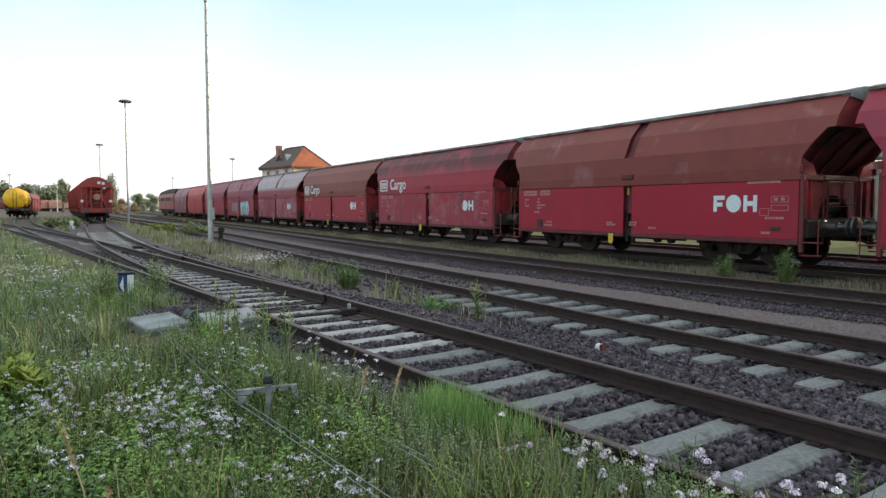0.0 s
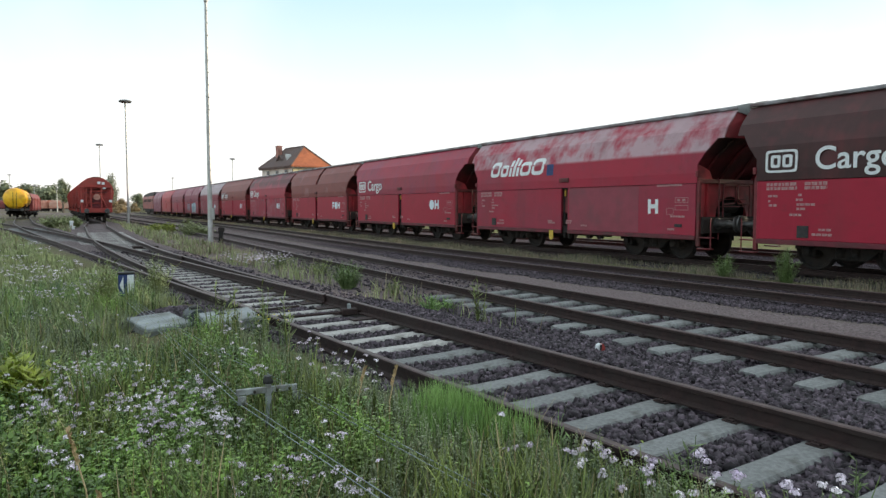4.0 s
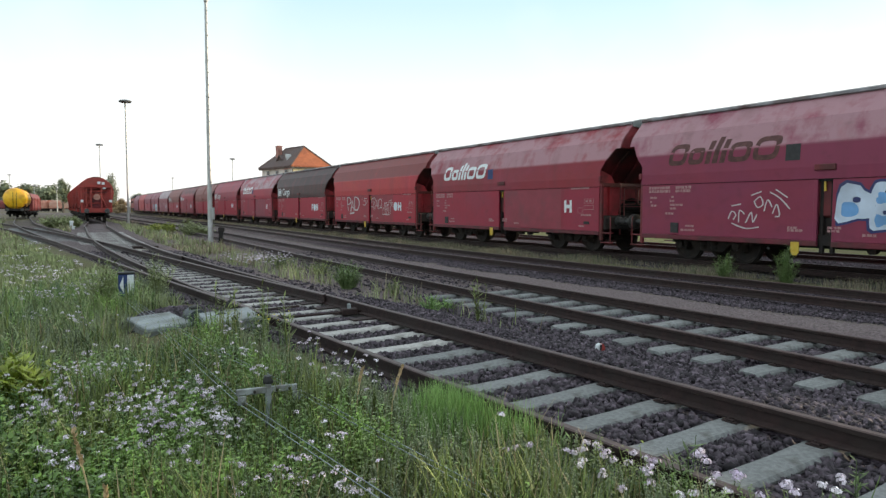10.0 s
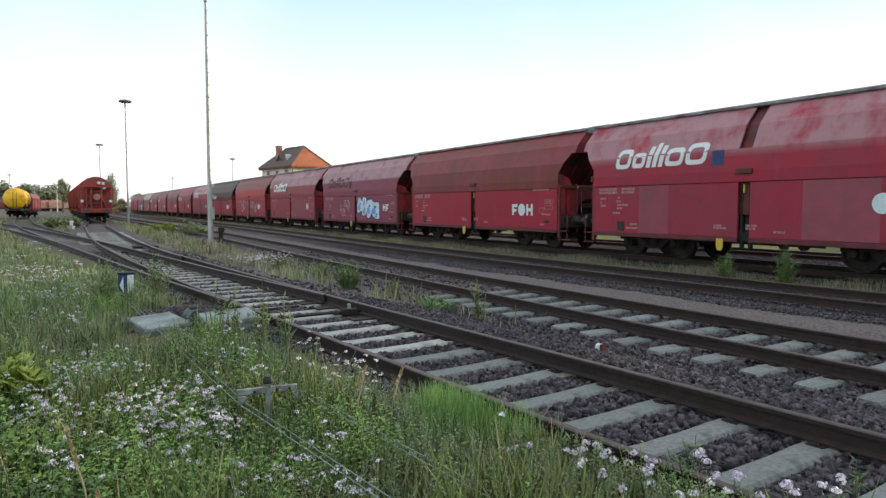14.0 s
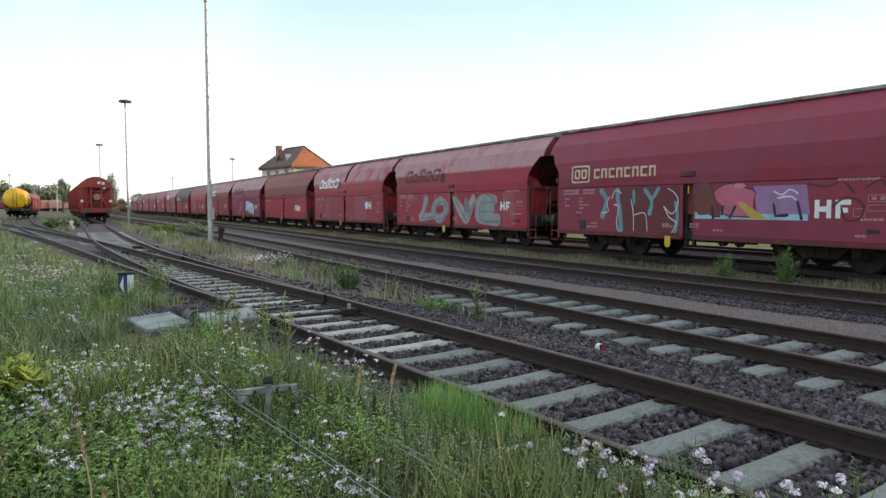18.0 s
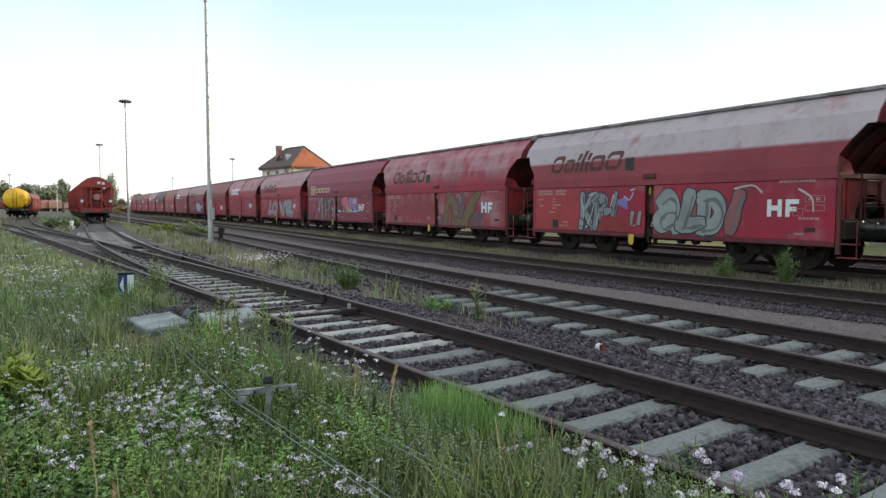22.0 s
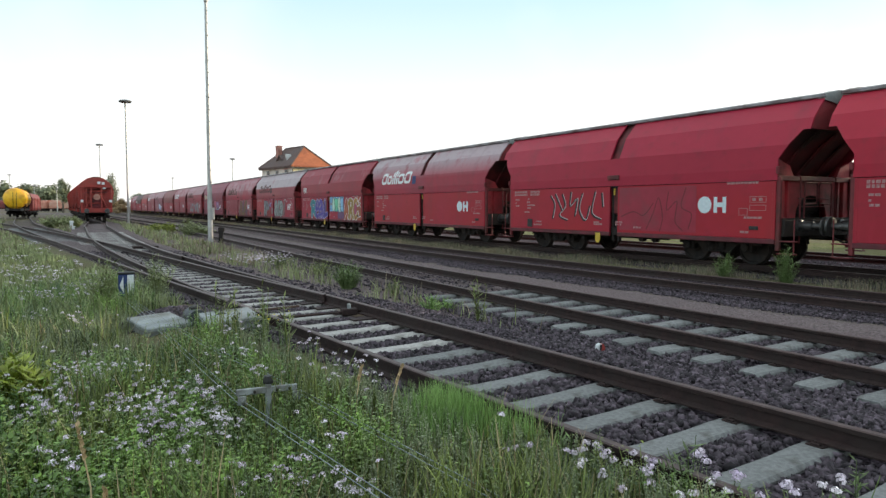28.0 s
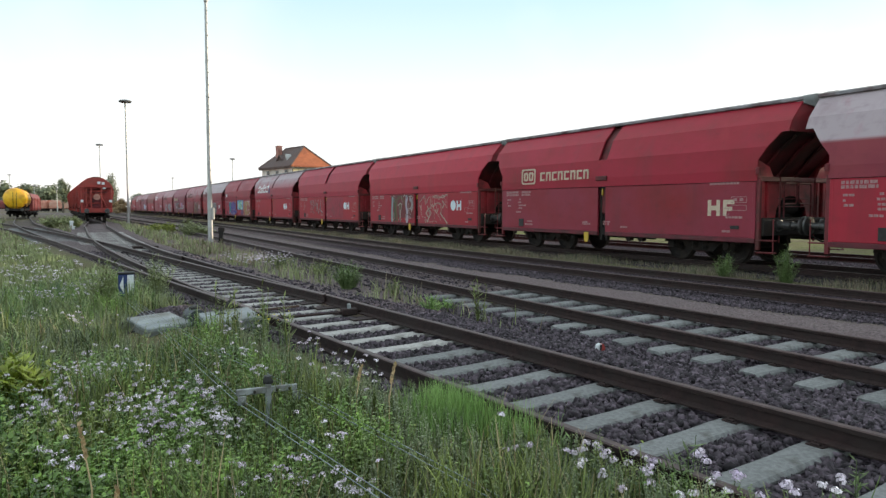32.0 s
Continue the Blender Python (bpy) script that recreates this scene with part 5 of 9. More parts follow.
strokes(w, [[(2.9, 1.2), (3.0, 1.38), (3.12, 1.3), (3.05, 1.18)], [(3.2, 1.12), (3.22, 1.4), (3.36, 1.32)], [(3.4, 1.1), (3.55, 1.36), (3.6, 1.12), (3.7, 1.3)], [(3.0, 1.08), (3.4, 0.96), (3.75, 1.0)],
            [(3.62, 1.62), (3.78, 1.74), (3.86, 1.56), (3.72, 1.48), (3.62, 1.62)], [(3.9, 1.4), (3.98, 1.66), (4.1, 1.5)], [(4.12, 1.34), (4.22, 1.55), (4.3, 1.3), (4.2, 1.26)],
            [(3.55, 1.78), (3.8, 1.86)], [(4.05, 1.84), (4.3, 1.7), (4.55, 1.45)], [(4.2, 1.9), (4.48, 1.72)], [(3.0, 1.52), (3.25, 1.56)]], 0.032, (0.6, 0.55, 0.56), label="small white scrawled tag")
stencil(w, "HF", 9.1, 1.27, WHITE, 0.48)
w = hopper_wagon(7, F_RED, fin(BROWN, (0.2, 0.03, 0.03), DULL, 0.4), False, "red hopper wagon with rust-brown flank and pale letters")
stencil(w, "FoH", 8.12, 1.18, PALE)
w = hopper_wagon(8, fin(RED, DULL), fin(DULL, RED, PINK, 0.75, above=(2.75, 3.0)), True, "red hopper wagon with blotchy bleached flank and white mark",
                 patch=[(1.9, 3.0, 0.74, 2.1, (0.285, 0.054, 0.083)), (6.9, 8.6, 0.74, 2.1, (0.296, 0.06, 0.09))])
wordmark(w, WHITE, NAVY)
stencil(w, "oH", 8.42, 1.36, PALE)
w = hopper_wagon(9, fin(DULL, RED, PINK, 0.2), fin(DULL, RED, PINK, 0.95, above=UP), False, "faded red hopper wagon with silver graffiti and dark mark")
wordmark(w, DARKTEXT, BLACK)
sprayed_letters(w, "LO", 2.3, 5.0, 0.76, 1.98, 0.34, 0.035, [(0.29, 0.33, 0.36), (0.26, 0.3, 0.33)], (0.3, 0.15, 0.2), slant=0.12, shade=(0.17, 0.2, 0.23))
sprayed_letters(w, "VE", 5.65, 8.85, 0.74, 2.0, 0.4, 0.04, [(0.31, 0.35, 0.37), (0.27, 0.31, 0.33)], (0.36, 0.22, 0.26), slant=-0.1, shade=(0.17, 0.2, 0.23))
strokes(w, [[(5.8, 1.9), (6.3, 2.02), (6.9, 1.9)], [(7.2, 1.85), (7.9, 2.03), (8.6, 1.8)]], 0.035, (0.2, 0.03, 0.05), 0.009)
spot(6.6, 1.5, 0.2, 0.3, 45, 0.0095, (0.17, 0.2, 0.26), w, rough=0.3)
stencil(w, "HF", 9.05, 1.36, WHITE, 0.45)
w = hopper_wagon(10, fin(PURPLE, DULL), fin((0.26, 0.022, 0.04), PURPLE), False, "purple-red hopper wagon with cream mark and colourful graffiti")
framed_mark(w, 0.66, 1.52, 2.26, 2.82, CREAM)
block_word(w, 1.68, 4.28, 2.38, 2.68, 8, CREAM)
rect(2.75, 5.1, 0.74, 2.08, 0.0025, (0.13, 0.018, 0.03), w, "dark panel of older graffiti")
for n, line in enumerate(([(2.05, 1.98), (2.25, 1.75), (2.2, 1.45), (2.1, 1.2)], [(2.75, 2.0), (2.75, 1.75), (2.85, 1.4), (2.9, 0.8)], [(3.4, 1.95), (3.42, 1.6)],
                          [(3.85, 1.98), (4.1, 1.65), (4.02, 1.3)], [(4.35, 2.02), (4.15, 1.75)], [(4.98, 1.6), (5.03, 1.2), (4.95, 0.82)])):
    strokes(w, [line], (0.17, 0.16, 0.1, 0.13, 0.11, 0.12)[n], (0.12, 0.3, 0.36), 0.0045 + 0.0006 * n, "teal sprayed stroke")
strokes(w, [[(2.05, 1.3), (2.35, 1.35), (2.3, 1.6), (2.4, 1.8)], [(2.5, 1.75), (2.65, 2.0), (2.9, 1.9)], [(2.6, 1.55), (2.78, 1.5), (2.72, 1.0), (2.8, 0.76)],
            [(3.3, 1.7), (3.4, 1.3), (3.42, 0.8)], [(3.45, 1.25), (3.85, 1.3), (3.95, 0.8)], [(4.7, 2.0), (4.95, 1.85), (5.05, 1.6), (4.85, 1.3), (4.55, 1.5)],
            [(4.55, 1.5), (4.75, 1.2), (5.0, 1.05), (4.85, 0.78)]], 0.03, (0.62, 0.62, 0.64), 0.0085, "white sprayed outline")
rect(5.62, 8.75, 1.18, 1.36, 0.003, (0.3, 0.55, 0.72), w, "pale blue sprayed band")
spot(5.95, 1.65, 0.36, 0.38, 57, 0.0042, (0.15, 0.04, 0.03), w, 0.03, (0.07, 0.01, 0.015), 0.2)
rect(7.45, 8.8, 1.32, 2.0, 0.005, (0.32, 0.17, 0.36), w, "lilac sprayed panel", -0.1)
spot(6.85, 1.66, 0.58, 0.37, 52, 0.0062, (0.5, 0.12, 0.21), w, 0.03, (0.07, 0.01, 0.02), label="pink sprayed shape")
spot(6.95, 2.02, 0.17, 0.06, 58, 0.0085, (0.55, 0.2, 0.28), w)
part("graffiti", plate([(6.9, 1.6), (7.05, 1.62), (7.75, 1.2), (7.3, 1.2)], FACE - 0.0092), spray((0.5, 0.36, 0.05)), w)
strokes(w, [[(6.15, 1.5), (6.2, 1.2)], [(6.45, 1.3), (6.5, 1.5)], [(6.7, 1.22), (6.85, 1.5)], [(7.9, 1.55), (7.95, 1.28), (8.25, 1.3)], [(8.5, 1.6), (8.6, 1.22)]], 0.07, (0.02, 0.015, 0.03), 0.0108, curve=False)
strokes(w, [[(7.9, 1.86), (8.1, 1.78), (8.3, 1.9), (8.5, 1.8)], [(8.0, 1.7), (8.3, 1.74), (8.45, 1.66)]], 0.035, (0.7, 0.68, 0.7), 0.0085)
strokes(w, [[(8.7, 2.02), (9.2, 1.95), (9.5, 2.06), (9.75, 1.8)], [(9.3, 1.5), (9.6, 1.7), (9.95, 1.55), (9.9, 1.25), (9.6, 1.2), (9.5, 1.45)], [(10.0, 1.9), (10.3, 2.05), (10.5, 1.8)], [(5.6, 2.02), (5.85, 1.93), (6.1, 2.06)]], 0.05, (0.09, 0.012, 0.02), 0.004, "dark sprayed squiggle")
stencil(w, "HF", 8.9, 1.24, WHITE)
w = hopper_wagon(11, fin(DULL, (0.3, 0.05, 0.06), PINK, 0.35), fin(DULL, RED, PINK, 0.68, above=(2.5, 2.9)), False, "patchy red hopper wagon with olive graffiti and dark mark")
wordmark(w, DARKTEXT, BLACK)
spot(7.45, 1.36, 0.42, 0.6, 62, 0.002, (0.15, 0.075, 0.115), w, 0.03, (0.1, 0.08, 0.1), 0.2, label="dull purple sprayed shape")
spot(5.85, 0.98, 0.26, 0.26, 63, 0.002, (0.13, 0.07, 0.1), w, rough=0.3)
spot(8.75, 1.0, 0.42, 0.3, 64, 0.002, (0.13, 0.07, 0.1), w, rough=0.3)
for n, line in enumerate(([(6.22, 0.8), (6.3, 1.3), (6.5, 1.78), (6.85, 1.78), (7.0, 1.4), (6.9, 0.9)], [(7.0, 0.86), (7.4, 0.8), (7.75, 0.86), (8.0, 1.3), (8.4, 1.7), (8.85, 1.98)], [(7.9, 0.8), (8.2, 1.2), (8.45, 1.5)])):
    rim = strokes(w, [line], 0.42, (0.03, 0.02, 0.022), 0.0045 + 0.0012 * n, "olive graffiti stroke with a dark rim")
    strokes(rim, [line], 0.36, (0.16, 0.108, 0.048), 0.0085 + 0.0012 * n, name="graffiti_fill")
strokes(w, [[(6.7, 1.5), (6.78, 1.2), (7.0, 0.95)], [(7.7, 1.2), (7.85, 1.5), (7.6, 1.6)], [(8.1, 0.85), (8.3, 1.25)]], 0.03, (0.03, 0.02, 0.02), 0.0132)
strokes(w, [[(7.15, 1.9), (7.3, 2.02), (7.5, 1.7)], [(7.05, 1.3), (7.2, 1.2)]], 0.03, (0.45, 0.38, 0.42), 0.0132)
stencil(w, "HF", 9.08, 1.26, PALE)
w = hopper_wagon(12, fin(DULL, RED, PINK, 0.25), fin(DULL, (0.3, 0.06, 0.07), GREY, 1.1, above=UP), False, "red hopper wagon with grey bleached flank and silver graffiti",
                 patch=[(0.1, 2.4, 0.74, 2.1, (0.388, 0.036, 0.045))])
wordmark(w, DARKTEXT, BLACK)
spot(3.0, 1.35, 0.62, 0.58, 76, 0.0022, (0.09, 0.05, 0.07), w, rough=0.3, label="dark sprayed background")
sprayed_letters(w, "KRL", 2.4, 4.35, 0.74, 1.98, 0.2, 0.04, [(0.25, 0.29, 0.3), (0.21, 0.24, 0.26), (0.22, 0.22, 0.24)], (0.025, 0.018, 0.03), 0.004, 0.1, (0.1, 0.11, 0.13))
strokes(w, [[(2.5, 0.8), (2.62, 1.3), (2.5, 1.7)], [(2.7, 0.78), (2.95, 1.2), (3.1, 1.6)], [(3.2, 0.9), (3.3, 1.3)], [(3.75, 1.3), (3.95, 1.85)], [(2.85, 1.85), (3.2, 1.95)]], 0.035, (0.45, 0.55, 0.58), 0.0135)
strokes(w, [[(2.4, 0.9), (2.75, 0.78)], [(2.45, 1.15), (2.7, 1.0), (3.0, 0.8)], [(3.5, 1.75), (3.7, 1.5), (3.6, 1.25)], [(4.15, 1.9), (4.0, 1.4)]], 0.03, (0.02, 0.015, 0.025), 0.0145)
spot(3.45, 1.75, 0.15, 0.14, 70, 0.0155, (0.23, 0.25, 0.27), w, 0.03, (0.03, 0.02, 0.035))
spot(3.7, 1.36, 0.17, 0.12, 74, 0.0155, (0.23, 0.25, 0.27), w, 0.03, (0.03, 0.02, 0.035))
rect(3.4, 4.65, 0.74, 1.2, 0.0195, (0.27, 0.02, 0.03), w, "rectangle of newer red paint")
sprayed_letters(w, "II", 4.55, 5.15, 0.92, 1.4, 0.13, 0.025, [(0.27, 0.27, 0.29)], (0.03, 0.02, 0.035), 0.009)
spot(4.35, 1.62, 0.2, 0.16, 75, 0.004, (0.2, 0.17, 0.42), w, rough=0.3)
strokes(w, [[(4.4, 1.8), (4.6, 1.7), (4.75, 1.9)], [(4.65, 1.98), (4.8, 2.02)]], 0.05, (0.34, 0.36, 0.6), 0.0055)
sprayed_letters(w, "aLDI", 5.68, 8.55, 0.7, 2.0, 0.38, 0.04, [(0.29, 0.33, 0.33), (0.25, 0.29, 0.29), (0.28, 0.32, 0.32), (0.26, 0.1, 0.11)], (0.025, 0.02, 0.03), slant=0.16, shade=(0.13, 0.15, 0.155))
strokes(w, [[(8.2, 1.95), (8.7, 2.02), (8.95, 1.85)], [(9.9, 1.9), (10.2, 1.7), (10.25, 1.4)]], 0.045, (0.5, 0.5, 0.5), 0.0112)
stencil(w, "HF", 9.1, 1.26, WHITE)
w = hopper_wagon(13, fin((0.27, 0.016, 0.04), RED), fin((0.24, 0.016, 0.036), (0.3, 0.02, 0.04), PINK, 0.12, above=UP), True, "red hopper wagon with bright multicoloured graffiti along the flap")
framed_mark(w, 0.5, 1.08, 2.42, 2.76, WHITE)
spot(2.3, 1.4, 0.36, 0.4, 80, 0.0025, (0.05, 0.02, 0.03), w, rough=0.3, label="dark sprayed background")
rect(2.6, 5.14, 0.8, 1.9, 0.002, (0.12, 0.012, 0.022), w, "dark sprayed background")
sprayed_letters(w, "R", 2.0, 3.0, 0.74, 1.98, 0.3, 0.035, [(0.015, 0.23, 0.28)], (0.45, 0.5, 0.55), 0.0045, shade=(0.01, 0.14, 0.18))
sprayed_letters(w, "eaL", 2.95, 5.05, 0.68, 2.0, 0.28, 0.032, [(0.06, 0.035, 0.3), (0.075, 0.045, 0.34), (0.055, 0.035, 0.29)], (0.45, 0.43, 0.66), 0.0095, 0.06)
strokes(w, [[(3.15, 1.88), (3.18, 1.72)], [(3.3, 1.9), (3.3, 1.74), (3.42, 1.74)], [(3.5, 1.9), (3.66, 1.92)], [(3.58, 1.91), (3.58, 1.75)], [(3.95, 0.92), (3.95, 0.78)], [(4.05, 0.92), (4.05, 0.79), (4.15, 0.79)], [(4.2, 0.92), (4.36, 0.92)], [(4.28, 0.91), (4.28, 0.78)],
            [(4.62, 1.98), (4.62, 1.84)], [(4.72, 1.98), (4.72, 1.84), (4.82, 1.84)], [(4.86, 1.98), (5.0, 1.98)], [(4.93, 1.97), (4.93, 1.84)]], 0.025, (0.6, 0.6, 0.66), 0.0175, "white letters ILT sprayed small", False)
rect(5.6, 8.0, 1.2, 2.08, 0.002, (0.13, 0.42, 0.7), w, "pale blue sprayed panel")
strokes(w, [[(5.65, 1.5), (5.8, 1.7), (5.95, 1.62), (6.1, 1.72)], [(5.62, 1.3), (5.75, 1.38)]], 0.05, (0.35, 0.12, 0.06), 0.0045)
for n, (cx, rx, c) in enumerate(((6.3, 0.19, (0.5, 0.72, 0.6)), (6.78, 0.25, (0.15, 0.6, 0.38)), (7.28, 0.23, (0.55, 0.72, 0.58)), (7.74, 0.24, (0.24, 0.5, 0.75)))):
    top = spot(cx, 1.62, rx, 0.4, 83 + n, 0.0045 + 0.0028 * (n % 2), c, w, 0.04, (0.02, 0.02, 0.025), 0.1, label="pale bubble letter with a black rim")
    if n in (1, 3):
        strokes(top, [[(cx - 0.08, 1.4), (cx, 1.72), (cx + 0.08, 1.4)], [(cx - 0.05, 1.5), (cx + 0.05, 1.5)]], 0.035, (0.02, 0.04, 0.03), 0.0102, curve=False, name="graffiti_hole")
    elif n == 2:
        strokes(top, [[(cx + 0.3, 1.62), (cx + 0.05, 1.68), (cx - 0.02, 1.58), (cx + 0.1, 1.48), (cx + 0.3, 1.5)]], 0.05, (0.02, 0.04, 0.03), 0.0112, name="graffiti_hole")
    spot(cx + 0.05, 2.04, 0.05, 0.04, 88 + n, 0.0045, (0.65, 0.68, 0.7), w)
for n, cx in enumerate((7.2, 7.55, 7.9)):
    spot(cx, 0.98, 0.2, 0.22, 94 + n, 0.004 + 0.001 * (n % 2), (0.14, 0.06, 0.17), w, 0.02, (0.09, 0.03, 0.1))
rect(8.3, 10.66, 0.74, 1.5, 0.002, (0.36, 0.09, 0.035), w, "rust orange sprayed panel")
rect(10.1, 10.68, 1.5, 2.06, 0.0022, (0.4, 0.07, 0.04), w)
sprayed_letters(w, "ARC", 8.1, 10.2, 0.72, 2.02, 0.25, 0.05, [(0.42, 0.1, 0.045), (0.33, 0.24, 0.045), (0.42, 0.22, 0.05)], (0.64, 0.62, 0.62), 0.0045, 0.05, (0.24, 0.1, 0.03))
spot(9.85, 1.35, 0.2, 0.26, 97, 0.0125, (0.38, 0.06, 0.15), w, rough=0.25)
strokes(w, [[(10.15, 2.0), (10.2, 1.75), (10.45, 1.9), (10.62, 2.02)], [(10.2, 1.5), (10.45, 1.6), (10.62, 1.45)], [(10.3, 1.15), (10.3, 0.9), (10.6, 0.95)], [(10.35, 1.75), (10.6, 1.68)]], 0.07, (0.62, 0.6, 0.6), 0.0125, curve=False)
w = hopper_wagon(14, fin(RED, (0.36, 0.02, 0.03)), fin(DULL, RED, GREY, 0.95, above=(2.8, 3.6)), True, "red hopper wagon with whitish top and white mark")
wordmark(w, WHITE, NAVY)
stencil(w, "oH", 8.6, 1.3, PALE)
w = hopper_wagon(15, fin(RED, (0.37, 0.02, 0.028)), fin((0.36, 0.018, 0.05), RED), True, "clean red hopper wagon with black and white scribbles")
_tag = [[(2.35, 1.85), (2.55, 1.55), (2.45, 1.1)], [(2.6, 1.9), (2.95, 1.35)], [(2.95, 1.9), (3.1, 1.5), (2.8, 1.2), (3.2, 1.05)], [(3.4, 1.95), (3.35, 1.5), (3.7, 1.75), (3.6, 1.2)], [(3.95, 1.9), (3.8, 1.4), (4.1, 1.05), (4.3, 1.5)], [(4.55, 1.95), (4.4, 1.3), (4.8, 1.1)], [(4.85, 1.9), (4.9, 1.5)]]
strokes(w, _tag, 0.075, (0.025, 0.01, 0.014), 0.003, "black sprayed tag")
strokes(w, [[(a + 0.05, b + 0.02) for a, b in l] for l in _tag], 0.022, (0.6, 0.56, 0.58), 0.0065, "white edges of a sprayed tag")
rect(5.62, 8.45, 0.8, 2.06, 0.0018, (0.32, 0.018, 0.045), w, "panel of newer red paint")
strokes(w, [[(5.7, 1.2), (6.2, 1.35), (6.6, 1.25), (6.95, 1.6)], [(6.7, 0.85), (6.95, 1.3), (7.15, 1.75), (7.3, 1.2), (7.2, 0.8)], [(7.5, 1.9), (7.45, 1.4), (7.8, 1.65), (7.75, 1.1), (8.0, 0.85)], [(8.1, 2.0), (7.95, 1.5), (8.3, 1.3), (8.2, 0.9)]], 0.03, (0.14, 0.008, 0.018), 0.004, "dark scratched tag")
stencil(w, "oH", 8.5, 1.34, PALE)
w = hopper_wagon(16, fin(RED, (0.33, 0.02, 0.03)), fin((0.43, 0.02, 0.045), (0.38, 0.016, 0.042)), False, "red hopper wagon with half-removed graffiti outlines")
rect(2.55, 5.1, 0.95, 2.08, 0.002, (0.17, 0.02, 0.026), w, "dark panel of older graffiti")
for n, (line, wd, c) in enumerate((([(2.78, 1.9), (2.72, 1.4), (2.7, 0.82)], 0.2, (0.22, 0.32, 0.33)), ([(2.98, 1.85), (3.05, 1.3), (3.0, 0.82)], 0.2, (0.06, 0.075, 0.03)), ([(3.25, 1.8), (3.2, 1.3), (3.3, 0.82)], 0.2, (0.13, 0.075, 0.03)),
                                   ([(3.3, 1.85), (3.6, 1.95), (3.95, 1.88), (4.15, 1.6)], 0.14, (0.13, 0.065, 0.03)), ([(3.55, 1.25), (3.65, 0.82)], 0.16, (0.2, 0.16, 0.12)), ([(4.38, 1.95), (4.3, 1.6), (4.42, 1.2), (4.38, 0.8)], 0.22, (0.4, 0.37, 0.44)),
                                   ([(4.75, 1.85), (4.95, 1.65), (4.85, 1.4)], 0.2, (0.3, 0.29, 0.3)))):
    strokes(w, [line], wd, c, 0.0045 + 0.001 * (n % 4), "half-removed sprayed shape")
spot(3.68, 1.5, 0.2, 0.16, 105, 0.009, (0.16, 0.1, 0.06), w, 0.02, (0.05, 0.02, 0.015))
strokes(w, [[(2.65, 1.98), (2.8, 2.02), (2.9, 1.9)], [(4.0, 1.98), (4.2, 2.06), (4.25, 1.9)], [(4.6, 1.95), (4.9, 2.0), (5.05, 1.8)], [(3.5, 1.6), (3.7, 1.66), (3.85, 1.58)], [(2.9, 1.2), (2.95, 0.85)]], 0.03, (0.55, 0.5, 0.46), 0.0112)
rect(5.62, 8.35, 0.76, 2.08, 0.002, (0.38, 0.024, 0.045), w, "panel of newer red paint")
_zig = [[(5.7, 1.7), (6.2, 2.0), (6.3, 1.6), (6.7, 1.98), (6.85, 1.45), (6.55, 1.3)], [(6.95, 1.55), (6.9, 1.95), (7.5, 1.9), (8.3, 2.0)], [(7.0, 1.5), (7.4, 1.66), (7.75, 1.6), (7.75, 1.2)], [(6.5, 1.5), (6.75, 1.1), (6.45, 0.8)], [(6.35, 1.2), (6.6, 1.42), (6.85, 1.2), (6.6, 1.0), (6.35, 1.2)], [(7.2, 1.35), (7.35, 1.2), (7.5, 1.4)], [(7.7, 1.2), (8.3, 0.78)], [(7.9, 1.75), (8.05, 1.6), (7.9, 1.45)], [(5.75, 1.55), (5.9, 1.35)]]
strokes(w, _zig, 0.075, (0.42, 0.33, 0.27), 0.004, "cream sprayed outline", False)
strokes(w, _zig[:3], 0.03, (0.2, 0.015, 0.025), 0.0085, "", False)
strokes(w, wild_lines(5.75, 8.3, 0.8, 2.0, 7, 106, 3), 0.02, (0.46, 0.38, 0.32), 0.0125, "thin cream sprayed line")
strokes(w, wild_lines(2.6, 5.05, 0.85, 2.02, 8, 107, 3), 0.022, (0.5, 0.46, 0.42), 0.013, "thin pale sprayed line")
strokes(w, wild_lines(2.6, 5.05, 0.85, 2.0, 7, 108, 3), 0.03, (0.06, 0.02, 0.02), 0.0165, "thin dark sprayed line")
stencil(w, "oH", 8.6, 1.34, PALE)
w = hopper_wagon(17, fin((0.27, 0.025, 0.032), DULL), fin((0.27, 0.022, 0.03), RED), True, "dull red hopper wagon with cream mark and cream letters")
framed_mark(w, 1.22, 2.02, 2.29, 2.84, CREAM)
block_word(w, 2.27, 4.82, 2.39, 2.69, 8, CREAM)
stencil(w, "HF", 9.35, 1.26, CREAM)
w = hopper_wagon(18, fin(RED, BRIGHT), fin(DULL, (0.3, 0.06, 0.07), GREY, 1.2, above=UP), False, "red hopper wagon with grey bleached flank, last in view")


def train_s(t):
    """How far the train has rolled after t seconds."""
    return 7.0324 * t - 0.0105 * t * t


PITCH = 12.54


def at_train(s, half=3.4):
    x2, y2, _ = on_d(s + half)
    x1, y1, _ = on_d(s - half)
    return pose((x1 + x2) / 2, (y1 + y2) / 2, Z_D, 0, 0, -math.degrees(math.atan2(x2 - x1, y2 - y1)))


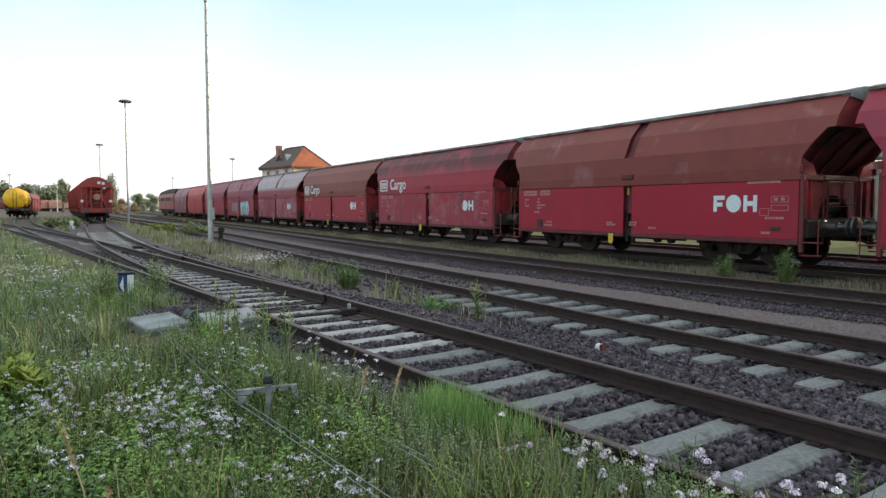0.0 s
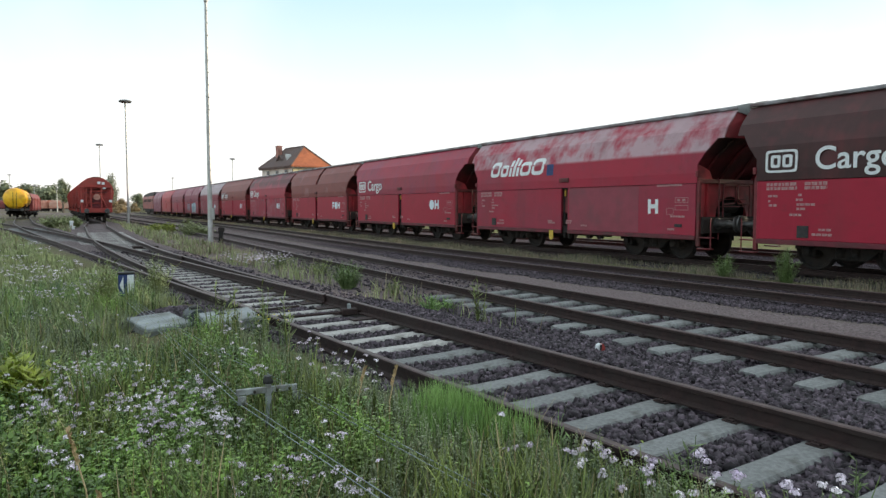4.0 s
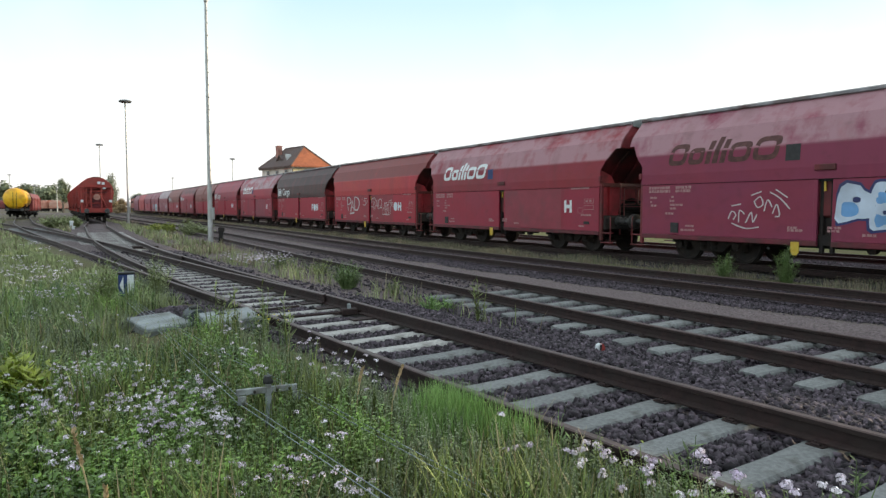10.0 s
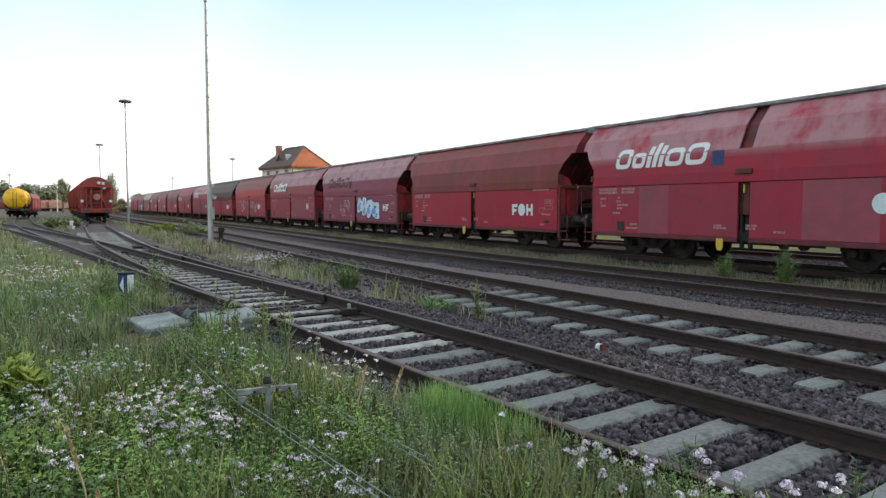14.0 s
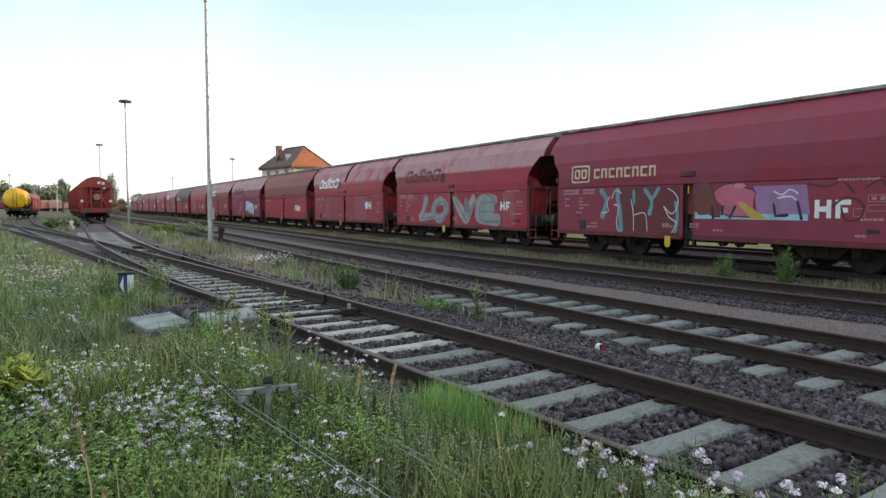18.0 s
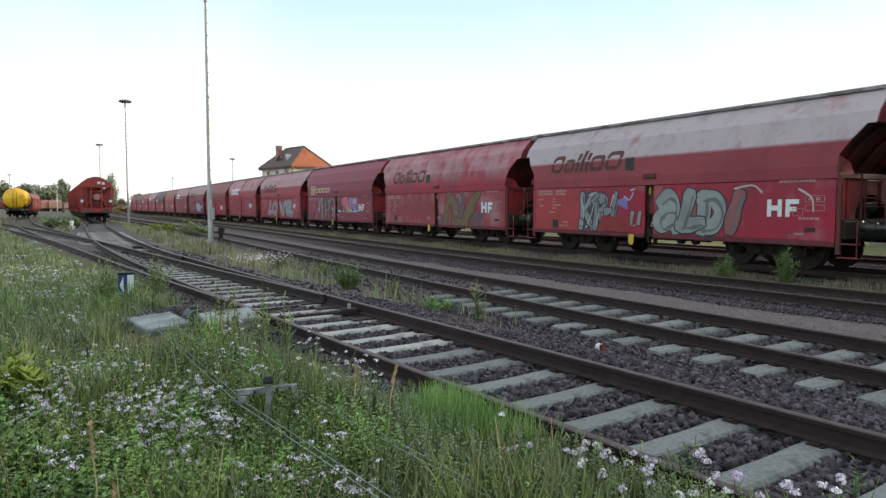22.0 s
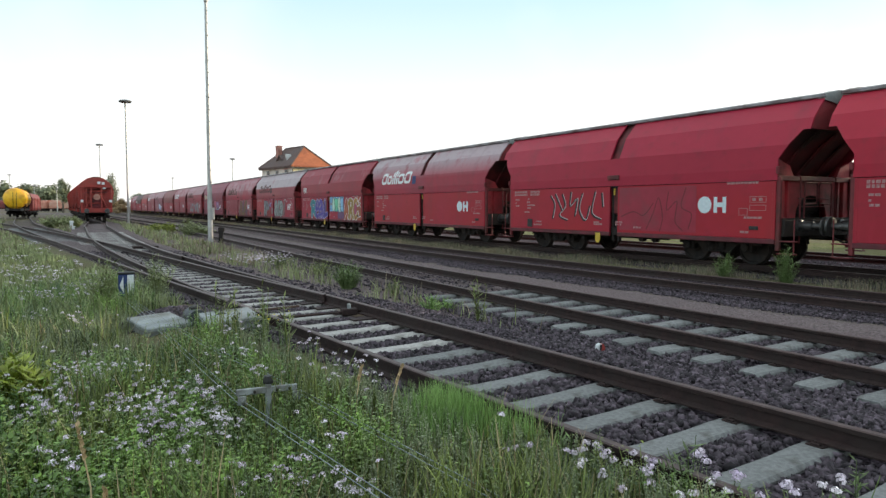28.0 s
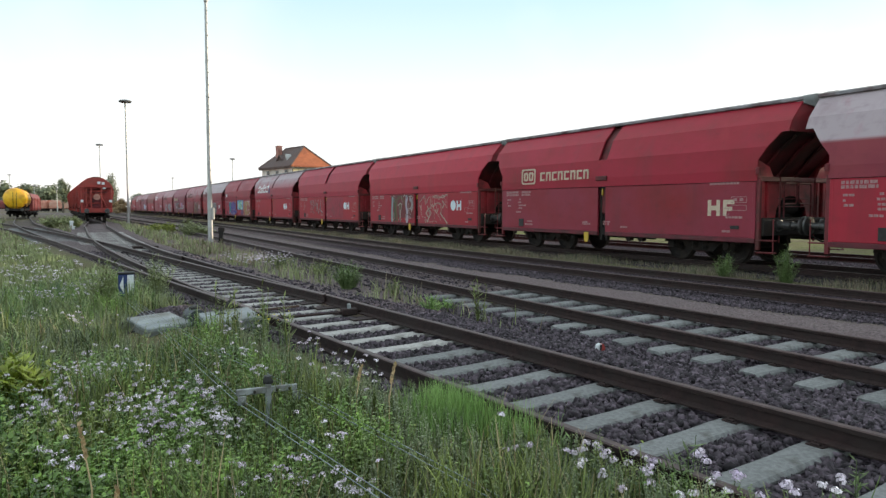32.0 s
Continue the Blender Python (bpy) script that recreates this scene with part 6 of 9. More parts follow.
def motions():
    times = [float(t) for t in range(33)]
    for root, k in WAGONS:
        walk(root, [(t, at_train(train_s(t) - PITCH * k - FRONT)) for t in times])
    walk(ENGINE, [(t, at_train(train_s(t) + ENGINE_S, 5.5)) for t in times])
    steps = [i / 15 for i in range(481)]
    walk(WHEELS[0], [(t, Matrix.Rotation(-train_s(t) / 0.46, 4, 'X')) for t in steps])
    act = WHEELS[0].animation_data
    for wheel in WHEELS[1:]:
        wheel.rotation_mode = "QUATERNION"
        wheel.animation_data_create()
        wheel.animation_data.action = act.action
        wheel.animation_data.action_slot = act.action_slot
    for blade, phase, amp in SWAYERS:
        base = blade.matrix_basis.copy()
        walk(blade, [(t, base @ pose(0, 0, 0, amp * math.sin(1.9 * t + phase), amp * 0.7 * math.sin(2.7 * t + 2 * phase), 0)) for t in [i / 2 for i in range(65)]])


SWAYERS = []

# ---- the engine at the head of the train ----
ENGINE_S = 7 * PITCH + 0.9 + 10.3
ENG_RED = surface("engine_red_paint", (0.3, 0.045, 0.036), (0.38, 0.065, 0.046), 4, 0.5, 0, 0.08, stain=(0.1, 0.03, 0.03), stain_scale=1.2)
GLASS = surface("dark_window_glass", (0.01, 0.012, 0.015), (0.02, 0.024, 0.03), 3, 0.08, 0, 0.0)


def engine():
    root = tagged(new("diesel_engine"), "orange-red diesel engine with dark roof heading the train", "locomotive")
    pr = [(-1.45, 1.1), (-1.48, 3.0), (-1.38, 3.5), (1.38, 3.5), (1.48, 3.0), (1.45, 1.1)]
    m = Mesh().prism(pr, -9.3, 9.3)
    for s in (-1, 1):
        n = len(pr)
        m.add([(x, s * 9.3, z) for x, z in pr] + [(x * 0.9, s * 9.75, z if z < 2 else z - 0.3) for x, z in pr],
              [(i, (i + 1) % n, n + (i + 1) % n, n + i) for i in range(n)] + [tuple(range(n, 2 * n))])
    part("body", m, ENG_RED, root)
    m = Mesh().prism([(-1.36, 3.5), (-1.1, 3.95), (-0.5, 4.25), (0.5, 4.25), (1.1, 3.95), (1.36, 3.5)], -9.2, 9.2)
    for y in (-4, 0, 4):
        m.box(-0.7, 0.7, y - 1.2, y + 1.2, 4.2, 4.34, 0.03)
    part("roof", m, DARK, root, "sooty dark roof")
    part("frame", Mesh().box(-1.4, 1.4, -9.6, 9.6, 0.85, 1.12, 0.03), DARK, root)
    part("fuel_tank", Mesh().box(-1.3, 1.3, -3.0, 3.0, 0.25, 0.9, 0.1), DARK, root)
    for s in (-1, 1):
        for x in (-0.7, 0.7):
            part("front_window", Mesh().box(x - 0.45, x + 0.45, min(s * 9.55, s * 9.6), max(s * 9.55, s * 9.6), 2.45, 3.0, 0.01), GLASS, root)
            part("buffer", Mesh().lathe([(0.12, s * 9.6), (0.12, s * 10.1), (0.23, s * 10.12), (0.22, s * 10.2)], 16, axis="y", at=(x * 1.25, 0, 1.04)), BUFFER, root)
        for x in (-1, 1):
            part("cab_window", Mesh().box(x * 1.47 - 0.02, x * 1.47 + 0.02, s * 8.5 - 0.4, s * 8.5 + 0.4, 2.35, 2.95), GLASS, root)
            for y in (1.5, 3.5, 5.5):
                part("side_grille", Mesh().box(x * 1.47 - 0.02, x * 1.47 + 0.02, s * y - 0.7, s * y + 0.7, 2.4, 2.95), DARK, root)
        part("bogie", Mesh().box(-1.15, 1.15, s * 5.9 - 2.6, s * 5.9 + 2.6, 0.35, 0.85, 0.05), DARK, root)
        for a in (-1.85, 0, 1.85):
            wl = part("wheelset", shared("wheelset", wheel_mesh, DARK, True), None, root)
            wl.matrix_parent_inverse = Matrix.Translation((0, s * 5.9 + a, 0.46))
            WHEELS.append(wl)
    return root


ENGINE = engine()

# ---- lamp masts ----
LAMPGREY = surface("grey_lamp_housing", (0.1, 0.1, 0.1), (0.16, 0.16, 0.16), 6, 0.5, 0.2, 0.05)


def mast(x, y, h, r=0.13, steps=True):
    root = tagged(new("light_mast"), "tall galvanised yard light mast with a flat round head", "light mast", group="yard light masts")
    root.matrix_basis = pose(x, y, -0.25)
    m = Mesh().tube([(0, 0, 0), (0, 0, 0.02), (0, 0, h * 0.22), (0, 0, h * 0.221), (0, 0, h)], [r * 1.25, r * 1.25, r * 1.15, r, r * 0.62], 12)
    part("pole", m, GALV, root, smooth=True)
    if steps:
        for i in range(int((h - 3.2) / 0.6)):
            z = 3.0 + i * 0.6
            part("rung", RUNG, None, root).matrix_basis = pose(r * (1 - 0.38 * z / h), 0, z)
    part("collar", Mesh().lathe([(r * 0.7, h - 0.5), (r * 0.95, h - 0.45), (r * 0.95, h - 0.2), (r * 0.7, h - 0.1)], 12), GALV, root)
    part("lamp_head", Mesh().lathe([(0.1, h - 0.1), (0.55, h - 0.06), (0.62, h + 0.05), (0.5, h + 0.16), (0.2, h + 0.22), (0.02, h + 0.23)], 20), LAMPGREY, root, "flat dark lamp head", smooth=True)
    part("switch_box", Mesh().box(r * 0.9, r * 0.9 + 0.12, -0.1, 0.1, 1.15, 1.75, 0.02), GALV, root)
    return root


RUNG = Mesh().tube([(-0.03, -0.06, 0), (0.03, -0.06, 0)], 0.03, 6).data("rung", LAMPGREY)
for _px, _d, _h, _r in ((372.5, 34.0, 12.3, 0.102), (228, 69.0, 12.3, 0.095), (180.5, 117.0, 12.3, 0.1), (20, 225.0, 12.2, 0.15), (413.5, 150.0, 12.2, 0.12), (307.5, 250.0, 12.2, 0.15),
                        (63, 190, 7.5, 0.16), (103, 210, 7.0, 0.16)):
    mast((_px - 784) / 1200 * _d, _d, _h, _r, _d < 60)

# ---- the signal house behind the train ----
PLASTER = surface("white_plaster", (0.7, 0.67, 0.6), (0.8, 0.78, 0.71), 3, 0.85, 0, 0.1, stain=(0.58, 0.55, 0.48), stain_scale=0.7)
TILE_O = surface("orange_roof_tiles", (0.42, 0.12, 0.05), (0.55, 0.17, 0.07), 6, 0.8, 0, 0.4, stain=(0.33, 0.1, 0.05), stain_scale=0.9)
TILE_G = surface("shade_brown_roof_tiles", (0.085, 0.062, 0.06), (0.13, 0.095, 0.09), 5, 0.85, 0, 0.4, stain=(0.11, 0.07, 0.06), stain_scale=0.8)
# low sunlight on the window band, painted as pale yellow panes
SUNPANE = surface("sun_yellow_pane", (0.78, 0.66, 0.36), (0.85, 0.75, 0.45), 2, 0.6, 0, 0.0)
BRICK = surface("chimney_brick", (0.32, 0.15, 0.12), (0.42, 0.22, 0.18), 9, 0.85, 0, 0.3)
TIMBER = surface("dark_window_timber", (0.07, 0.05, 0.04), (0.12, 0.09, 0.07), 9, 0.7, 0, 0.1)


def house():
    root = tagged(new("signal_house"), "two-storey white signal house with hipped tile roof and chimney", "house")
    root.matrix_basis = pose(-19.2, 86.0, -0.3, 0, 0, 40)
    W, D, E, R = 6.15, 9.35, 7.05, 9.75
    part("wall", Mesh().box(0.35, W - 0.35, 0.35, D - 0.35, 0, E - 0.05, 0.02), PLASTER, root)
    part("plinth", Mesh().box(0.3, W - 0.3, 0.3, D - 0.3, 0, 0.8, 0.02), CONCRETE_GREY, root)
    hip = 2.2
    a, b = (W / 2, hip, R), (W / 2, D - hip, R)
    # sunward faces orange, faces turned away brown: light and shade put into the tiles
    for name, vs, mt in (("roof_hip", [(0, 0, E), (W, 0, E), a], TILE_O), ("roof_slope", [(0, D, E), (0, 0, E), a, b], TILE_G),
                         ("roof_slope", [(W, 0, E), (W, D, E), b, a], TILE_O), ("roof_hip", [(W, D, E), (0, D, E), b], TILE_G)):
        m = Mesh()
        n = len(vs)
        m.add(vs + [(p, q, r - 0.14) for p, q, r in vs], [tuple(range(n)), tuple(range(2 * n - 1, n - 1, -1))] + [(i, n + i, n + (i + 1) % n, (i + 1) % n) for i in range(n)])
        part(name, m, mt, root)
    for p, q in ((a, b), (a, (0, 0, E)), (a, (W, 0, E)), (b, (0, D, E)), (b, (W, D, E))):
        part("ridge_tile", Mesh().tube([p, q], 0.1, 6), TILE_G, root)
    part("soffit", Mesh().box(0.02, W - 0.02, 0.02, D - 0.02, E - 0.28, E - 0.15), TIMBER, root)
    ch = part("chimney", Mesh().box(1.5, 2.15, 6.5, 7.15, 7.6, 9.95, 0.02), BRICK, root)
    part("chimney_cap", Mesh().box(1.45, 2.2, 6.45, 7.2, 9.95, 10.03, 0.02), BRICK, ch)
    d = part("dormer", Mesh().prism([(4.3, 7.2), (4.3, 8.0), (4.9, 8.5), (5.5, 8.0), (5.5, 7.2)], 1.0, 2.2, axis="x"), TIMBER, root)
    part("dormer_roof", Mesh().prism([(4.1, 7.92), (4.9, 8.55), (5.7, 7.92), (5.7, 8.02), (4.9, 8.67), (4.1, 8.02)], 0.85, 2.4, axis="x"), TILE_G, d)
    part("skylight", Mesh().prism([(2.6, 7.6), (3.0, 8.7), (3.3, 8.7), (2.9, 7.6)], 0.9, 1.6, axis="x"), GALV, root)
    for zc in (2.3, 6.05):
        for i in range(3):
            x = 1.25 + i * 1.82
            f = part("window", Mesh().box(x - 0.86, x + 0.86, 0.3, 0.42, zc - 0.65, zc + 0.65, 0.01), TIMBER, root)
            for u in (-0.4, 0.4):
                part("pane", Mesh().box(x + u - 0.38, x + u + 0.38, 0.285, 0.3, zc - 0.6, zc + 0.6), SUNPANE, f, "pane coloured the pale yellow of low sunlight")
        for i in range(3):
            y = 1.9 + i * 2.6
            f = part("window", Mesh().box(0.3, 0.42, y - 0.36, y + 0.36, zc - 0.5, zc + 0.5, 0.01), TIMBER, root)
            for u in (-0.22, 0.22):
                part("pane", Mesh().box(0.285, 0.3, y + u * 0.75 - 0.14, y + u * 0.75 + 0.14, zc - 0.44, zc + 0.44), GLASS, f)
    return root


house()

# ---- parked wagons in the yard ----
SCARLET = surface("faded_scarlet_paint", (0.27, 0.027, 0.024), (0.36, 0.04, 0.032), 3, 0.55, 0, 0.1, stain=(0.24, 0.04, 0.03), stain_scale=0.9)
TANKY = surface("yellow_tank_paint", (0.86, 0.47, 0.014), (0.92, 0.56, 0.025), 3, 0.4, 0, 0.05, stain=(0.5, 0.2, 0.03), stain_scale=0.9, stain_at=0.6)
MAROON = surface("maroon_wagon_paint", (0.2, 0.03, 0.03), (0.28, 0.05, 0.045), 2, 0.6, 0, 0.1, stain=(0.12, 0.03, 0.03), stain_scale=0.5)
# rust red of the far rake, lightened in colour for haze and low sun
RUSTWAG = surface("hazed_rust_red_paint", (0.5, 0.2, 0.14), (0.6, 0.3, 0.22), 1.2, 0.7, 0, 0.1, stain=(0.55, 0.42, 0.34), stain_scale=0.35, stain_at=0.6)


def arched(h0, h1, w, n=14):
    """Outline of a wagon body with bulging sides and round roof."""
    out = [(-w * 0.86, h0), (-w, h0 + 0.5 * (h1 - h0))]
    for i in range(n + 1):
        a = math.pi - math.pi * i / n
        out.append((w * math.cos(a), h0 + 0.52 * (h1 - h0) + 0.48 * (h1 - h0) * math.sin(a)))
    return out + [(w, h0 + 0.5 * (h1 - h0)), (w * 0.86, h0)]


def silo_wagon(x, y, h, label):
    """Round-roofed covered wagon, its end frame facing the camera's end (local -y)."""
    root = tagged(new("covered_wagon"), label, "freight wagon", group="parked round-roofed wagons")
    root.matrix_basis = pose(x, y, Z_A, 0, 0, h)
    L = 12.4
    pr = arched(1.25, 4.25, 1.52)
    part("body", Mesh().prism(pr, 1.45, L - 1.45), SCARLET, root)
    for i in range(9):
        yy = 1.0 + i * (L - 2.0) / 8
        m = Mesh()
        big = [(a * 1.025, 1.22 + (b - 1.22) * 1.012) for a, b in pr]
        m.prism(big, yy - 0.04, yy + 0.04)
        part("rib", m, SCARLET, root)
    part("roof_walk", Mesh().box(-0.25, 0.25, 0.8, L - 0.8, 4.24, 4.3, 0.01), LAMPGREY, root)
    for e in (0, 1):
        ye = 0.62 if e == 0 else L - 0.62
        s = -1 if e == 0 else 1
        arch = [(a * 0.98, b * 0.985) for a, b in pr if b > 3.3]
        part("end_arch", Mesh().prism([(-1.42, 3.3)] + arch + [(1.42, 3.3)], min(ye, ye - s * 0.9), max(ye, ye - s * 0.9)), SCARLET, root)
        yb = ye - s * 0.27
        # black sheet in place of the shade inside the open end frame
        part("end_shade_sheet", Mesh().box(-1.4, 1.4, min(yb - s * 0.5, yb - s * 0.52), max(yb - s * 0.5, yb - s * 0.52), 1.2, 3.31), DARK, root, "black sheet standing in for shade under the end arch")
        for xx in (-0.9, 0.9):
            part("end_brace", Mesh().tube([(xx, ye, 1.3), (xx * 0.2, ye - s * 0.2, 2.9)], 0.06, 6), SCARLET, root)
        for xx in (-1.3, -0.45, 0.45, 1.3):
            part("end_post", Mesh().box(xx - 0.06, xx + 0.06, min(ye, ye + s * 0.16), max(ye, ye + s * 0.16), 1.1, 3.35, 0.01), SCARLET, root)
        for zz in (1.75, 2.3):
            part("end_rail", Mesh().tube([(-1.3, ye + s * 0.1, zz), (1.3, ye + s * 0.1, zz)], 0.035, 6), SCARLET, root)
        part("end_beam", Mesh().box(-1.4, 1.4, min(ye, ye + s * 0.2), max(ye, ye + s * 0.2), 3.26, 3.38, 0.01), SCARLET, root)
        for zz in (1.45, 1.62, 2.75, 3.05):
            part("end_pipe", Mesh().tube([(-0.95, ye - s * 0.12, zz), (0.95, ye - s * 0.1, zz + 0.06)], 0.045, 6), RED_FRAME, root)
        for xx in (-1.1, -0.86):
            part("ladder_bar", Mesh().tube([(xx, ye + s * 0.2, 0.9), (xx, ye + s * 0.2, 3.6)], 0.022, 6), SCARLET, root)
        for q in range(8):
            part("ladder_rung", Mesh().tube([(-1.1, ye + s * 0.2, 1.1 + 0.32 * q), (-0.86, ye + s * 0.2, 1.1 + 0.32 * q)], 0.018, 6), SCARLET, root)
        # solid block between the posts, its recess shade put into the colour
        m = Mesh().prism([(-0.35, 1.3), (-0.42, 2.3), (0.42, 2.3), (0.35, 1.3)], min(ye - s * 0.24, ye - s * 0.05), max(ye - s * 0.24, ye - s * 0.05))
        part("end_shade_block", m, RED_END, root, "solid block darkened like a shaded recess between the end posts")
        part("valve", Mesh().lathe([(0.02, ye + s * 0.05), (0.3, ye + s * 0.06), (0.3, ye + s * 0.22), (0.02, ye + s * 0.24)], 14, axis="y", at=(0.05, 0, 2.35)), BRICK, root)
        part("headstock", Mesh().box(-1.35, 1.35, min(ye, ye + s * 0.3), max(ye, ye + s * 0.3), 0.85, 1.25, 0.02), SCARLET, root)
        for xx in (-0.875, 0.875):
            part("buffer", Mesh().lathe([(0.12, ye + s * 0.3), (0.12, ye + s * 0.55), (0.23, ye + s * 0.57), (0.22, ye + s * 0.64)], 14, axis="y", at=(xx, 0, 1.02)), BUFFER, root)
        for xx, zz, c in ((-1.22, 1.95, WHITE), (1.22, 1.95, WHITE), (0.25, 3.7, WHITE), (0.62, 3.66, WHITE), (0.7, 3.25, WHITE)):
            part("sign_plate", Mesh().box(xx - 0.13, xx + 0.13, min(ye + s * 0.17, ye + s * 0.19), max(ye + s * 0.17, ye + s * 0.19), zz - 0.12, zz + 0.12), c, root, "small white plate")
    part("underframe", Mesh().box(-1.1, 1.1, 0.7, L - 0.7, 0.75, 1.2), DARK, root)
    for c in (2.2, L - 2.2):
        part("bogie", shared("bogie", bogie_mesh, DARK, True), None, root).matrix_basis = pose(0, c, 0)
        for a in (-0.9, 0.9):
            part("wheelset", shared("wheelset", wheel_mesh, DARK, True), None, root).matrix_basis = pose(0, c + a, 0.46)
    return root


for _i in range(4):
    _y = 65.0 + _i * 11.2
    silo_wagon(x_main(_y), _y, 30.0, "scarlet round-roofed covered wagon parked on the branch track")


def tank_wagon(x, y, h):
    root = tagged(new("tank_wagon"), "dirty yellow tank wagon parked on a yard track", "tank wagon")
    root.matrix_basis = pose(x, y, Z_A, 0, 0, h)
    m = Mesh().lathe([(0.02, 0.4), (0.8, 0.48), (1.25, 0.7), (1.45, 1.0), (1.45, 11.0), (1.25, 11.3), (0.8, 11.52), (0.02, 11.6)], 26, axis="y", at=(0, 0, 2.55))
    part("tank", m, TANKY, root, smooth=True)
    for yy in (1.6, 4.6, 7.6, 10.6):
        part("band", Mesh().lathe([(1.46, yy - 0.05), (1.475, yy - 0.05), (1.475, yy + 0.05), (1.46, yy + 0.05)], 26, axis="y", at=(0, 0, 2.55)), TANKY, root)
    part("dome", Mesh().lathe([(0.35, 3.95), (0.35, 4.15), (0.3, 4.22)], 14, at=(0, 6, 0)), LAMPGREY, root)
    part("frame", Mesh().box(-1.2, 1.2, 0.2, 11.8, 0.85, 1.15, 0.02), DARK, root)
    part("ladder", Mesh().tube([(-0.2, 0.3, 1.1), (-0.2, 0.36, 3.4)], 0.03, 6).tube([(0.2, 0.3, 1.1), (0.2, 0.36, 3.4)], 0.03, 6), DARK, root)
    for xx in (-0.875, 0.875):
        part("buffer", Mesh().lathe([(0.12, 0.2), (0.12, -0.3), (0.23, -0.32), (0.22, -0.4)], 14, axis="y", at=(xx, 0, 1.02)), BUFFER, root)
    for yy in (1.5, 10.5):
        for xx in (-1, 1):
            part("saddle", Mesh().prism([(xx * 0.5, 1.1), (xx * 1.2, 1.1), (xx * 1.3, 2.0), (xx * 0.9, 1.5)], yy - 0.15, yy + 0.15), DARK, root)
    for c in (2.4, 9.6):
        part("bogie", shared("bogie", bogie_mesh, DARK, True), None, root).matrix_basis = pose(0, c, 0)
        for a in (-0.9, 0.9):
            part("wheelset", shared("wheelset", wheel_mesh, DARK, True), None, root).matrix_basis = pose(0, c + a, 0.46)
    return root


tank_wagon(-58.6, 93.0, 28.6)


def box_wagon(x, y, h, material, label, group, length=13.0, tall=4.0):
    root = tagged(new("goods_wagon"), label, "freight wagon", group=group)
    root.matrix_basis = pose(x, y, -0.18, 0, 0, h)
    part("body", Mesh().prism([(-1.4, 1.1), (-1.48, 1.6), (-1.48, 3.1), (-1.2, tall - 0.2), (-0.5, tall), (0.5, tall), (1.2, tall - 0.2), (1.48, 3.1), (1.48, 1.6), (1.4, 1.1)], 0.3, length - 0.3), material, root)
    for i in range(6):
        yy = 0.5 + i * (length - 1) / 5
        for s in (-1, 1):
            part("rib", Mesh().box(s * 1.5 - 0.05, s * 1.5 + 0.05, yy - 0.06, yy + 0.06, 1.15, 3.1), material, root)
    part("underframe", Mesh().box(-1.2, 1.2, 0.1, length - 0.1, 0.8, 1.1), DARK, root)
    for c in (2.2, length - 2.2):
        part("bogie", shared("bogie", bogie_mesh, DARK, True), None, root).matrix_basis = pose(0, c, 0)
        for a in (-0.9, 0.9):
            part("wheelset", shared("wheelset", wheel_mesh, DARK, True), None, root).matrix_basis = pose(0, c + a, 0.46)
    return root


# the wagon behind the tank, and the long rake far across the yard
box_wagon(-58.6 - 12.6 * math.sin(radians(28.6)), 93 + 12.6 * math.cos(radians(28.6)), 26.0, MAROON, "maroon goods wagon parked behind the tank wagon", "wagons behind the tank wagon", 14, 3.9)
for _i in range(12):
    _x, _y = -112 - 13.4 * _i * math.cos(radians(8)), 236 + 0.14 * 13.4 * _i
    box_wagon(_x, _y, 82.0, RUSTWAG if _i % 3 else MAROON, "rust-red goods wagon in a far rake of wagons", "far rake of goods wagons", 13.0, 3.9)

# ---- more of the yard: a further branch, the shed beyond the train ----
T_F = tagged(new("track_7"), "further yard branch with rusty rails", "railway track", kind="structure")
_bez = [(x_left(28) * (1 - k) ** 2 + 2 * k * (1 - k) * (-29.5) + k * k * (-52.0), 28 * (1 - k) ** 2 + 2 * k * (1 - k) * 47 + k * k * 74) for k in [i / 40 for i in range(41)]]
for _s in (-HALF, HALF):
    part("rail", rail_mesh(_bez, _s, Z_A + 0.006), None, T_F)

SHEDWALL = surface("grey_green_sheet_wall", (0.2, 0.23, 0.2), (0.28, 0.31, 0.28), 2, 0.7, 0, 0.1, stain=(0.16, 0.17, 0.15), stain_scale=0.5)
SHEDROOF = surface("dark_green_roof_felt", (0.06, 0.09, 0.07), (0.1, 0.13, 0.1), 3, 0.85, 0, 0.1)


def shed():
    root = tagged(new("yard_shed"), "low grey-green yard shed behind the train", "shed")
    root.matrix_basis = pose(19.5, 31.0, -0.3, 0, 0, 30)
    part("wall", Mesh().box(0, 6, -16, 0, 0, 3.9, 0.02), SHEDWALL, root)
    part("roof", Mesh().prism([(-0.5, 3.9), (3, 4.6), (6.5, 3.9), (6.5, 4.05), (3, 4.78), (-0.5, 4.05)], -16.5, 0.5), SHEDROOF, root)
    for i in range(5):
        y = -1.6 - i * 3.2
        f = part("window", Mesh().box(-0.04, 0.03, y - 0.6, y + 0.6, 1.5, 2.7, 0.01), WHITE, root)
        for u in (-0.28, 0.28):
            part("pane", Mesh().box(-0.055, -0.04, y + u - 0.23, y + u + 0.23, 1.58, 2.62), GLASS, f)
    part("door", Mesh().box(-0.05, 0.03, -15.4, -14.2, 0, 2.1, 0.01), RED_FRAME, root)
    return root


shed()


def grounded(x, y):
    return float(ground_at(np.array([x]), np.array([y]))[0][0])


